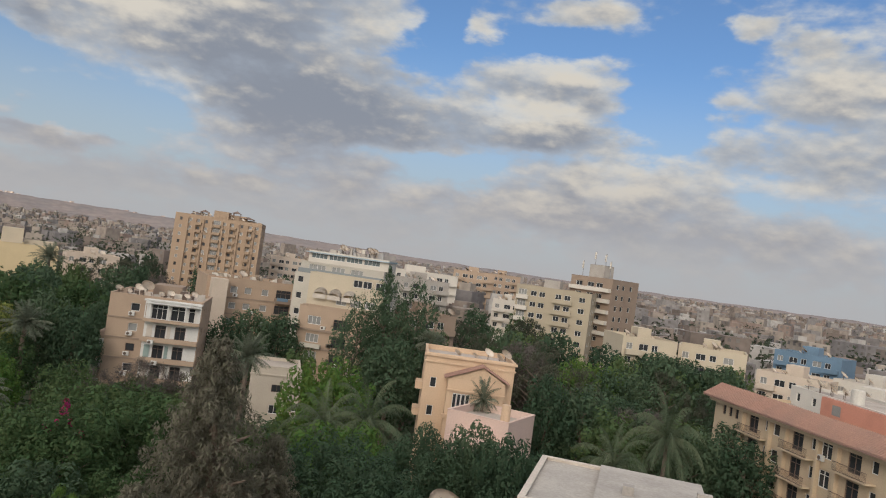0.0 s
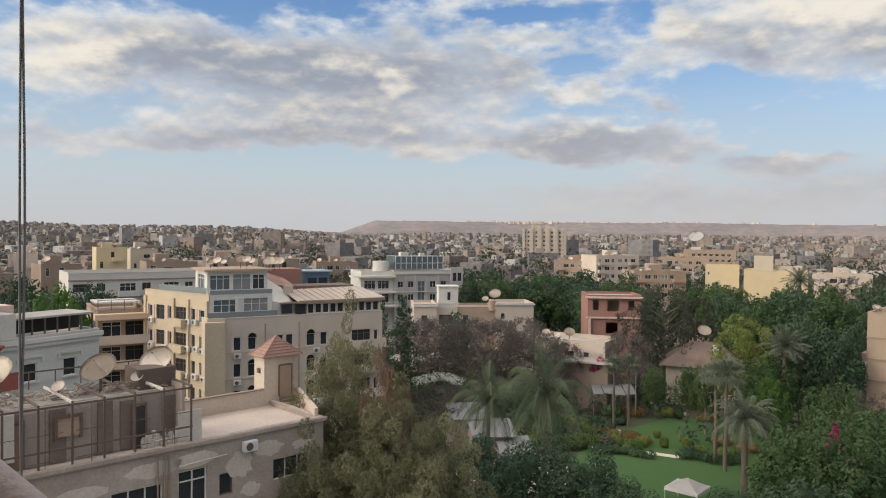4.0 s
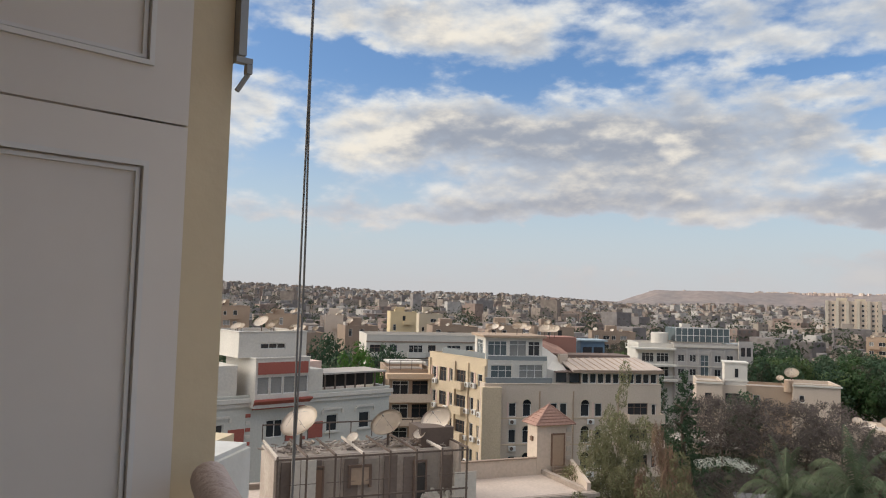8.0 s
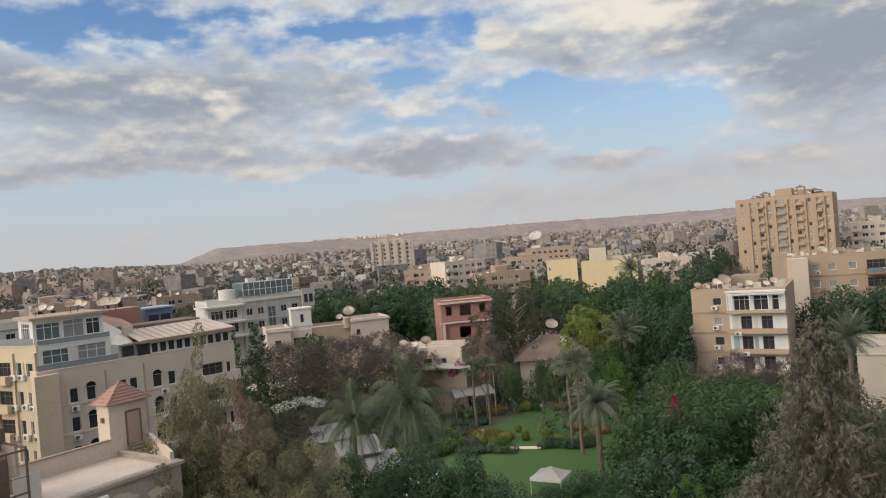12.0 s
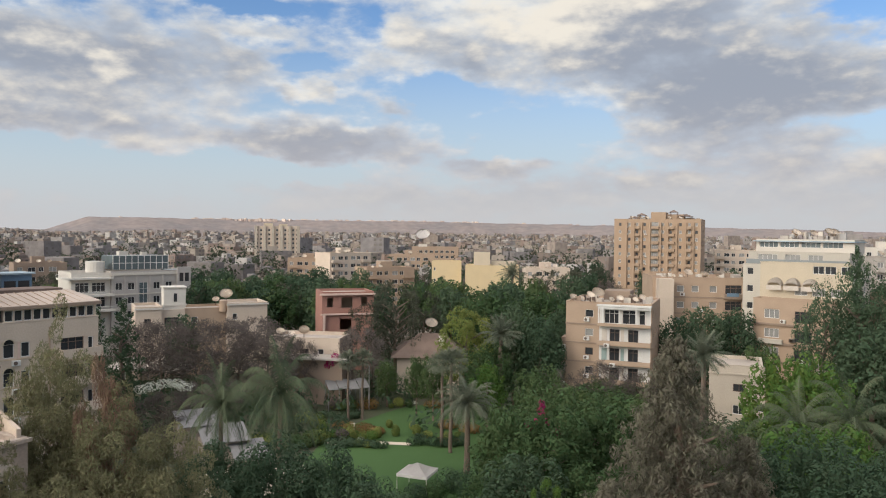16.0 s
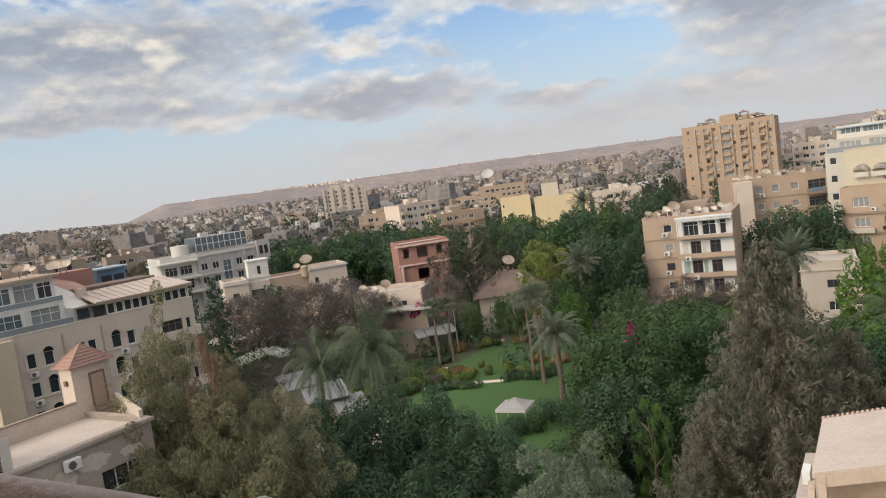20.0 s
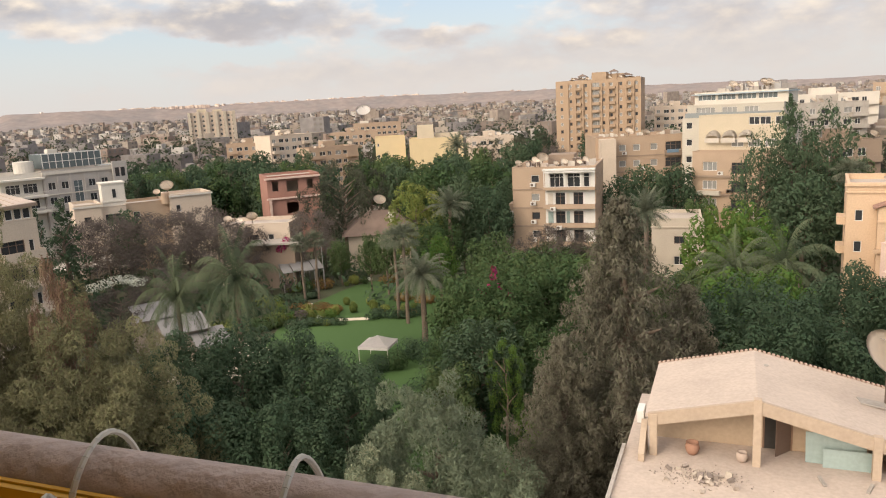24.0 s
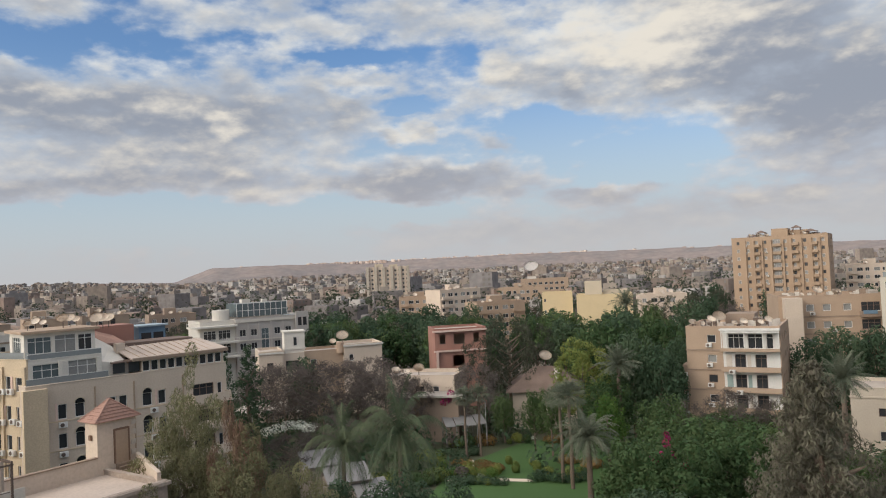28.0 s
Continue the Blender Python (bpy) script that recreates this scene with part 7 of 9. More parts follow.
    part("green_roof", boxes((w - 5.5, w - 0.4, 0.6, 4, z1 + 0.42, z1 + 0.9)), M_SHEETGLASS, ob)
    # low pink-beige house with the small white tower
    ob, m, w = building("villa", "long low pinkish villa with a small white roof tower", (-22.6, 148), (-13.3, 152))
    shell(ob, 4.6, 9, 0, 13.3, M_BEIGE, [(1.5, 10.4, 1.2, 1.1, "brown"), (1.5, 7.2, 1.2, 1.2, "brown")], (), parapet=0.4)
    shell(ob, 4.3, 8, 0, 12.4, M_BEIGE, [(0.6, 9.6, 2.6, 1.9, "brown")], (), offset=(4.62, 1.2), parapet=0.5)
    shell(ob, 7.8, 8, 0, 12.6, M_TAN, [(1.2, 10.2, 1.2, 1.2, "")], (), offset=(8.94, 1.6), parapet=0.4)
    shell(ob, w - 16.8, 8, 0, 13.4, M_BEIGE, [(1.0, 10.6, 0.9, 1.3, "")], (), offset=(16.76, 0.4), parapet=0.5)
    parts("cornice", M_WHITE, ob, (-0.2, 4.8, -0.25, -0.052, 13.2, 13.5), (16.6, w + 0.2, 0.1, 0.348, 13.5, 13.8))
    part("roof_drum", tube(bmesh.new(), (16.2, 1.4, 12.3), (16.2, 1.4, 14.4), 0.8, 0.8, 14), M_TAN, ob)
    tw = part("roof_tower", boxes((5.2, 9.2, 2.2, 6.0, 12.42, 17.0)), M_WHITE, ob)
    part("tower_window", boxes((7.0, 7.6, 2.14, 2.198, 14.4, 16.0)), M_GLASS, tw)
    parts("tower_coping", M_WHITE, tw, (5.0, 9.4, 2.0, 6.2, 17.002, 17.25), (5.0, 9.4, 2.05, 2.19, 13.6, 13.9))
    dish_at(m @ Vector((17.0, 3.0, 13.4)), 2.6, 160)
    dish_at(m @ Vector((15.0, 3.0, 13.4)), 1.4, 170)
    # red brick shell
    ob, m, w = building("house", "unfinished red brick house with open dark windows", (-9.25, 150), (-5.3, 152), "house")
    shell(ob, w, 9, 0, 15.6, M_BRICK, [(1.0, 13.0, 1.2, 1.9, "open"), (3.9, 12.8, 2.3, 2.1, "open"), (8.0, 13.0, 1.2, 1.9, "open"), (3.6, 8.4, 2.4, 2.2, "open")], (), parapet=0.4)
    part("inner_floor", boxes((0.3, w - 0.3, 0.3, 8.7, 11.7, 11.9)), M_CONCRETE, ob)
    part("inner_wall", boxes((0.3, w - 0.3, 3.0, 3.2, 11.902, 15.3)), M_TAN_DARK, ob)
    part("slab_edge", boxes((-0.5, w + 0.2, -0.7, -0.052, 15.4, 15.75), (-0.3, w + 0.2, -0.5, -0.054, 11.4, 11.7)), M_PINK, ob)
    part("corner_column", boxes((0.15, 0.6, -0.5, -0.002, 0, 11.38)), M_PINK, ob)
    # yellow blocks
    ob, m, w = building("building", "plain yellow painted block with a narrow window strip", (-0.85, 232), (1.45, 232))
    shell(ob, w, 12, 0, 18.8, M_YELLOW, [(0.6, z, 0.6, 1.0, "") for z in (16.5, 13.0, 10.0)], (), parapet=0.5)
    ob, m, w = building("building", "plain yellow painted block with a white roof room", (1.75, 228), (5.9, 228))
    shell(ob, w, 12, 0, 17.9, M_YELLOW, (), (), parapet=0.5)
    parts("roof_room", M_CREAM, ob, (2.5, 7.6, 3, 8, 17.91, 22.4), (8.0, 15.5, 5, 9, 17.91, 19.6))
    # beige house with roof dishes by the garden
    ob, m, w = building("house", "low beige house with roof dishes beside the garden", (-13.2, 128), (-7.9, 124), "house")
    shell(ob, w, 8, 0, 9.8, M_BEIGE, [(5.4, 7.2, 1.6, 1.3, "brown"), (8.6, 7.2, 1.0, 1.3, "")], (), parapet=0.5)
    part("garage", boxes((4.8, w + 1.5, -3.5, -0.002, 0, 7.4)), M_TAN_DARK, ob)
    part("garage_roof", boxes((4.4, w + 2.5, -4.6, 0.0, 7.402, 7.7)), M_CONCRETE, ob)
    for x, s in ((1.4, 1.5), (3.4, 1.2), (5.6, 1.9)):
        dish_at(m @ Vector((x, 1.6, 9.8)), s, 165)
    # hut with brown hipped roof
    ob, m, w = building("house", "garden house with a brown hipped tile roof and dish", (-3.7, 128), (1.6, 128), "house")
    shell(ob, w - 1, 8, 0, 6.4, M_BEIGE, [(4, 3.5, 1.6, 1.5, "brown")], (), offset=(0.5, 0.5), parapet=0.0)
    bm = bmesh.new()
    v = [bm.verts.new(p) for p in ((-0.6, -0.6, 6.5), (w + 0.6, -0.6, 6.5), (w + 0.6, 9.6, 6.5), (-0.6, 9.6, 6.5), (4.4, 4.4, 10.2), (w - 3.0, 4.4, 10.2))]
    for f in ((0, 1, 5, 4), (1, 2, 5), (2, 3, 4, 5), (3, 0, 4), (3, 2, 1, 0)):
        bm.faces.new([v[i] for i in f])
    part("hipped_roof", bm, M_TILE_BROWN, ob)
    part("roof_chimney", boxes((7.8, 8.8, 1.6, 2.4, 7.0, 10.0)), M_OFFWHITE, ob)
    dish_at(m @ Vector((6.4, 4.4, 10.1)), 2.3, 150)
    # tall cream tower with ribs
    ob, m, w = building("apartment_tower", "cream ribbed apartment tower in the distance", (-14.35, 520), (-11.0, 520))
    shell(ob, w, 18, 0, 31.5, M_BEIGE, [(k * 2.7 + 0.9, z, 1.4, 1.5, "") for k in range(int(w / 2.7)) for z in (28.6, 25.6, 22.6, 19.6, 16.6, 13.6)], (), parapet=0.6)
    for k in range(6):
        x = 1.0 + k * (w - 2.2) / 5
        part("rib", boxes((x - 0.9, x + 0.9, -1.6, -0.002, 0, 32.4)), M_CREAMW, ob)
    parts("roof_room", M_CREAM, ob, (6, 12, 4, 10, 31.51, 34.2), (16, 22, 4, 10, 31.51, 33.6))
    # building with the very large dish
    ob, m, w = building("building", "tan building carrying a very large white dish", (-2.4, 420), (1.2, 420))
    shell(ob, w, 14, 0, 20.0, M_TAN, [(k * 3 + 1, z, 1.8, 1.4, "") for k in range(9) for z in (17.2, 14.2) if k * 3 + 3 < w], (), parapet=0.6)
    part("dish_base", boxes((3.5, 8.5, 2, 7, 20.01, 22.0)), M_OFFWHITE, ob)
    tagged(copy_thing(DISH_WHITE, m @ pose(6.0, 5.5, 20.4, 0, 0, -8) @ Matrix.Scale(8.4, 4)), "very large white satellite dish on a roof block")
    # apartment blocks in the middle distance
    rows = (((-5.9, 255), (-2.2, 262), 15.5, M_TAN, 5), ((-11.9, 300), (-8.6, 300), 17.0, M_TAN, 5), ((-8.7, 290), (-5.6, 300), 19.5, M_BEIGE, 5), ((-4.2, 330), (-0.6, 330), 18.0, M_TAN, 4), ((28.4, 260), (34.6, 265), 24.6, M_OFFWHITE, 7), ((30.3, 215), (34.0, 222), 22.8, M_CONCRETE, 6), ((34.2, 300), (37.4, 300), 27.2, M_TAN, 8), ((36.6, 330), (39.4, 330), 27.6, M_TAN, 8), ((37.5, 240), (39.9, 240), 19.5, M_OFFWHITE, 3),
            ((-30.2, 260), (-27.0, 262), 17, M_TAN_DARK, 4), ((6.4, 260), (9.8, 262), 15.8, M_BEIGE, 4), ((31.2, 145), (34.9, 150), 17.6, M_TAN_DARK, 4), ((20.2, 330), (23.2, 330), 22, M_BEIGE, 6), ((47.6, 165), (51.5, 170), 18.2, M_CREAM, 4), ((51.6, 175), (56.3, 175), 17.6, M_CREAM, 4), ((60.5, 135), (67, 128), 16.0, M_OFFWHITE, 3), ((58.0, 215), (62.2, 210), 18.2, M_BLUE, 2), ((57.0, 172), (61.5, 168), 15.2, M_BEIGE, 3), ((61.8, 176), (66.0, 170), 15.8, M_OFFWHITE, 3))
    for l, r, z, mt, nf in rows:
        ob, m, w = building("apartment_building", {"tan_render": "tan", "brown_render": "brown", "beige_render": "beige", "off_white_render": "pale", "concrete": "grey", "cream_paint": "cream", "faded_blue_sheet": "blue-clad"}[mt.name] + " block with balconies in the middle distance", l, r, group="blocks in the middle distance")
        fl = [z - 3.0 * (i + 1) + 0.9 for i in range(nf)]
        n = int((w - 1.2) / 2.9)
        shell(ob, w, 12, 0, z, mt, [(0.9 + k * 2.9, f, 1.4 + 0.7 * (k % 2), 1.4, "" if (k + i) % 3 else "light") for k in range(n) for i, f in enumerate(fl)], (), parapet=0.6)
        for i in range(nf):
            balcony(ob, 0.6, min(w - 0.4, 4.2), z - 3.0 * (i + 1), 1.2, mt)
            balcony(ob, max(4.6, w - 4.6), w - 0.4, z - 3.0 * (i + 1), 1.2, mt)
        part("roof_room", boxes((w * 0.35, w * 0.6, 3, 7, z + 0.002, z + 2.6)), mt, ob)
        for k in range(4):
            dish_at(m @ Vector((random.uniform(0.6, w - 0.6), 1.6, z)), random.uniform(1.0, 1.9), random.uniform(140, 185))


M_GREYSTONE = material("grey_beige_stone_cladding", (0.42, 0.38, 0.34), second=(0.35, 0.31, 0.28))

for f in (near_house, shabby_house, white_red, crescent, left_back, middle):
    f()

# ---------------------------------------------------------------- garden
def flat(name, pts, z, mat, label, category, th=0.05):
    bm = bmesh.new()
    hi = [bm.verts.new((p[0], p[1], z)) for p in pts]
    lo = [bm.verts.new((p[0], p[1], z - th)) for p in pts]
    bm.faces.new(hi)
    n = len(pts)
    for i in range(n):
        bm.faces.new((hi[i], lo[i], lo[(i + 1) % n], hi[(i + 1) % n]))
    bmesh.ops.recalc_face_normals(bm, faces=bm.faces[:])
    return tagged(part(name, bm, mat, None), label, category, kind="structure")


def oval(cx, cy, rx, ry, turn=0.0, n=40, wob=0.06, seed=0):
    out = []
    for i in range(n):
        a = 2 * math.pi * i / n
        r = 1 + wob * noise.noise(Vector((math.cos(a) * 1.5 + seed, math.sin(a) * 1.5, seed)))
        x, y = rx * r * math.cos(a), ry * r * math.sin(a)
        t = radians(turn)
        out.append((cx + x * math.cos(t) - y * math.sin(t), cy + x * math.sin(t) + y * math.cos(t)))
    return out


flat("garden_ground", oval(10, 92, 110, 84, 0, 60, 0.1, 5), 0.02, M_SOIL, "dark garden soil with rough grass under trees", "ground", 0.015)
flat("lawn", oval(0, 84, 17, 37, -2, wob=0.1, seed=3), 0.06, M_LAWN, "green mown garden lawn", "lawn")
flat("path", [(-8.2, 98.6), (-8.0, 97.4), (-3.8, 96.9), (-3.9, 98.1)], 0.10, M_PATH, "pale stone footpath across the lawn", "path")
flat("path_west", [(-15.2, 97.5), (-13.0, 96), (-11.8, 101), (-12.6, 108), (-14.2, 108), (-13.6, 101)], 0.10, M_PATH, "pale curved garden path", "path")
flat("forecourt", oval(-22, 84, 7, 7, 10, seed=7), 0.10, M_PATH, "pinkish paved forecourt beside the canopies", "pavement", 0.03)


def leaves(n, lobes, size, seed, droop=0.0, inner=0.55, flatness=0.0, asp=0.5, radial=0.0, rough=0.34):
    """Leaf quads round the skins of the lobes (centre, radii); returns vertices and faces."""
    r = np.random.default_rng(seed)
    w = np.array([lo[3] * lo[4] + lo[4] * lo[5] + lo[3] * lo[5] for lo in lobes])
    pick = r.choice(len(lobes), n, p=w / w.sum())
    L = np.array(lobes)[pick]
    d = r.normal(size=(n, 3))
    d /= np.linalg.norm(d, axis=1)[:, None]
    rad = inner + (1.06 - inner) * r.random(n) ** 0.5
    c = L[:, :3] + d * L[:, 3:] * rad[:, None]
    nrm = d * 1.8 + r.normal(size=(n, 3)) * rough
    nrm[:, 2] += flatness
    nrm /= np.linalg.norm(nrm, axis=1)[:, None]
    ref = r.normal(size=(n, 3))
    if droop:
        ref = ref * (1 - droop) + np.array((0, 0, -1.0)) * droop * 1.5
    if radial:
        ref = ref * (1 - radial) + d * radial * 1.6
        nrm = r.normal(size=(n, 3)) + d * 0.3
        nrm /= np.linalg.norm(nrm, axis=1)[:, None]
    t = ref - (ref * nrm).sum(1)[:, None] * nrm
    t /= np.linalg.norm(t, axis=1)[:, None] + 1e-9
    b = np.cross(nrm, t)
    s = size * (0.6 + 0.8 * r.random(n))[:, None]
    v = np.stack([c - t * s, c + b * s * asp, c + t * s, c - b * s * asp], 1).reshape(-1, 3)
    f = np.arange(4 * n).reshape(-1, 4)
    return v, f


def crown_mesh(name, v, f, mat):
    me = bpy.data.meshes.new(name)
    me.from_pydata(v.tolist(), [], f.tolist())
    me.materials.append(mat)
    return me


def branch_skeleton(h, seed, spread, start=0.35, n=7, r0=0.28):
    rnd = random.Random(seed)
    bm = bmesh.new()
    pts = [Vector((0, 0, -0.3))]
    for i in range(5):
        pts.append(Vector((rnd.uniform(-0.15, 0.15) * i, rnd.uniform(-0.15, 0.15) * i, h * 0.8 * (i + 1) / 5)))
    for i, (a, b) in enumerate(zip(pts, pts[1:])):
        tube(bm, a, b, r0 * (1 - i * 0.17), r0 * (1 - (i + 1) * 0.17), 8)
    for k in range(n):
        f = start + (0.95 - start) * k / n
        z = h * 0.8 * f
        i = min(4, int(f * 5))
        base = pts[i].lerp(pts[i + 1], f * 5 - i)
        a = k * 2.4 + rnd.random()
        ln = spread * (1.1 - 0.5 * f) * rnd.uniform(0.7, 1.0)
        mid = base + Vector((math.cos(a) * ln * 0.55, math.sin(a) * ln * 0.55, ln * 0.30))
        end = base + Vector((math.cos(a) * ln, math.sin(a) * ln, ln * 0.55))
        tube(bm, base, mid, r0 * 0.42, r0 * 0.25, 6)
        tube(bm, mid, end, r0 * 0.25, r0 * 0.06, 6)
    return bm


TREES = {}


def broad_tree(kind, mat, n, size, lobes, seed, h=10.0, bark=None, droop=0.0, inner=0.55, label="", name="tree", flatness=0.3, n_branch=7, asp=0.5, reach=0.34, radial=0.0, rough=0.34, stem=0.28):
    ob = thing(name, label, "tree", pose(0, 0, -100), "garden trees")
    trunk = part("trunk", branch_skeleton(h, seed, reach * h, n=n_branch, r0=stem), bark or M_BARK, ob)
    v, f = leaves(n, lobes, size, seed, droop, inner, flatness, asp, radial, rough)
    link("crown", crown_mesh("crown", v, f, mat), ob)
    TREES[kind] = ob
    # coarser ones for trees farther off
    for tag, n2 in (("_half", min(6000, n // 2)), ("_far", min(2600, n // 3))):
        far = thing(name, label, "tree", pose(0, 0, -100), "garden trees")
        link("trunk", trunk.data, far)
        s2, a2 = (size * 1.2, asp * min(4.0, n / n2 / 1.44)) if radial else (size * (n / n2) ** 0.5 * 0.88, asp)
        v, f = leaves(n2, lobes, s2, seed, droop, inner, flatness, a2, radial, rough)
        link("crown", crown_mesh("crown", v, f, mat), far)
        TREES[kind + tag] = far
    return ob


def clumpy(seed, mains, per, R, zc, zr, rm, rs, tall=1.0, core=0.62, up=0.35):
    """A crown of main lobes, each covered with small sprays that point up and out, and gaps between them."""
    r = random.Random(seed)
    out = []
    for i in range(mains):
        e = -0.8 + 1.75 * (i + r.random()) / mains
        a = i * 2.39996 + r.uniform(-0.4, 0.4)
        q = R * math.sqrt(max(0.04, 1 - e * e)) * r.uniform(0.72, 1.05)
        c = Vector((q * math.cos(a), q * math.sin(a), zc + zr * e))
        m = rm * r.uniform(0.7, 1.2)
        o = Vector((q * math.cos(a) / R, q * math.sin(a) / R, e))
        out.append((c.x, c.y, c.z, m * core, m * core, m * core))
        for k in range(per):
            d = Vector((r.gauss(0, 1), r.gauss(0, 1), r.gauss(0, 1))).normalized() + o * 0.8 + Vector((0, 0, up))
            p = c + d.normalized() * m * r.uniform(0.8, 1.05)
            w = rs * r.uniform(0.65, 1.3)
            out.append((p.x, p.y, p.z, w, w, w * tall))
    out.append((0, 0, zc, R * 0.5, R * 0.5, zr * 0.7))
    return out


def billows(seed, k, R, zc, zr, r, jitter, tall=1.2, core=0.74):
    """A crown of separate rounded sprays set over an egg, with dark gaps between them, round a leafy heart."""
    q = random.Random(seed)
    out = [(0, 0, zc, R * core, R * core, zr * core)]
    for i in range(k):
        e = 1 - 1.86 * (i + 0.5) / k
        a = i * 2.39996 + q.uniform(-0.35, 0.35)
        f = 1 + q.uniform(-jitter, jitter * 0.8)
        c = math.sqrt(max(0.02, 1 - e * e)) * R * f
        w = r * q.uniform(0.7, 1.3)
        out.append((c * math.cos(a), c * math.sin(a), zc + zr * e * f, w, w, w * tall * q.uniform(0.85, 1.2)))
    return out


def branch_lobes(seed, k, R, z0, z1, size, sag, shape):
    """Chains of clumps along drooping or rising limbs, with gaps between the limbs."""
    r = random.Random(seed)
    out = []
    for i in range(k):
        f = (i + r.random()) / k
        a = i * 2.39996 + r.uniform(-0.3, 0.3)
        L = R * shape(f) * r.uniform(0.6, 1.12)
        z = z0 + (z1 - z0) * f
        for q in (0.3, 0.52, 0.74, 0.95):
            s = size * r.uniform(0.7, 1.2) * (1.15 - 0.45 * q) * (0.45 + 0.6 * shape(f))
            out.append((L * q * math.cos(a), L * q * math.sin(a), z + sag * L * q * q + r.uniform(-0.1, 0.1), s, s, s * 1.35))
    return out


broad_tree("ficus", M_LEAF_DARK, 36000, 0.09, billows(1, 100, 3.0, 5.0, 4.2, 0.60, 0.16, 1.45), 1, label="dense dark green ficus tree with upright leafy sprays", inner=0.86, reach=0.2)
broad_tree("ficus2", M_LEAF_DARK, 11000, 0.15, billows(2, 64, 2.9, 5.8, 3.6, 0.76, 0.26, 1.2), 2, label="dark green broad-leaved garden tree", inner=0.75, reach=0.25)
broad_tree("mid", M_LEAF_MID, 11000, 0.14, billows(3, 66, 2.8, 5.9, 3.5, 0.70, 0.3, 1.1), 3, label="mid-green leafy garden tree", inner=0.72, reach=0.25)
broad_tree("mid2", M_LEAF_MID, 8000, 0.16, billows(4, 44, 2.6, 6.3, 3.1, 0.80, 0.42, 1.0, 0.55), 4, label="mid-green garden tree with an open crown", inner=0.65)
broad_tree("bright", M_LEAF_BRIGHT, 11000, 0.15, billows(5, 64, 2.8, 5.9, 3.5, 0.70, 0.3, 1.0), 5, label="bright fresh green leafy tree", inner=0.72)
broad_tree("yellow", M_LEAF_YELLOW, 9000, 0.14, clumpy(6, 14, 14, 2.8, 6.2, 3.1, 1.15, 0.42), 6, label="yellow-green feathery garden tree", droop=0.4, asp=0.35)
broad_tree("pale", M_LEAF_PALE, 46000, 0.10, billows(7, 150, 3.1, 5.2, 4.1, 0.44, 0.22, 0.9, 0.8), 7, label="pale grey-green mango-like tree with narrow leaves", asp=0.24, inner=0.6, reach=0.16, radial=0.42)
broad_tree("olive", M_LEAF_OLIVE, 44000, 0.095, billows(8, 96, 2.8, 5.2, 4.4, 0.62, 0.42, 0.75, 0.5), 8, label="soft olive-brown pine with brush-like tufts", inner=0.62, n_branch=18, asp=0.22, radial=0.35, reach=0.24)
broad_tree("rust", M_LEAF_RUST, 12000, 0.09, clumpy(9, 12, 12, 2.8, 7.6, 2.2, 0.9, 0.42), 9, label="half-dry rust-brown feathery pine top", droop=0.3, inner=0.4, asp=0.34)
broad_tree("grey", M_LEAF_GREY, 60000, 0.07, branch_lobes(10, 150, 3.7, 0.6, 9.7, 0.38, -0.22, lambda f: (1 - f) ** 0.8 + 0.06), 10, label="tall dusty grey-brown conifer with drooping branches", droop=0.6, inner=0.55, flatness=0, asp=0.26, n_branch=12, reach=0.16)
broad_tree("greytree", M_LEAF_SAGE, 8000, 0.13, clumpy(11, 22, 10, 3.2, 6.4, 3.0, 0.9, 0.36), 11, label="sparse grey-green tree with bare twigs", inner=0.2, n_branch=18, asp=0.28)
broad_tree("bare", M_TWIG, 16000, 0.20, clumpy(12, 20, 8, 3.2, 6.0, 3.0, 1.0, 0.6), 12, label="bare brown leafless tree with fine twigs", inner=0.0, n_branch=13, asp=0.06, radial=0.45, stem=0.15)
broad_tree("araucaria", M_LEAF_DARK, 7000, 0.13, branch_lobes(13, 40, 2.7, 1.0, 9.8, 0.5, 0.05, lambda f: (1 - f) ** 0.8 + 0.05), 13, reach=0.12, label="dark narrow conifer standing among the villas", droop=0.2, inner=0.3, asp=0.3)
broad_tree("casu_tall", M_LEAF_DARK, 18000, 0.11, billows(14, 120, 2.5, 5.2, 4.6, 0.5, 0.34, 1.4, 0.7), 14, label="very tall dark green feathery tree", droop=0.4, inner=0.3, asp=0.3, n_branch=12, reach=0.25)
broad_tree("ball", M_LEAF_BRIGHT, 9000, 0.09, clumpy(15, 26, 14, 3.3, 5.4, 3.9, 0.7, 0.34), 15, label="round clipped light green bush on a short stem", name="clipped_tree")


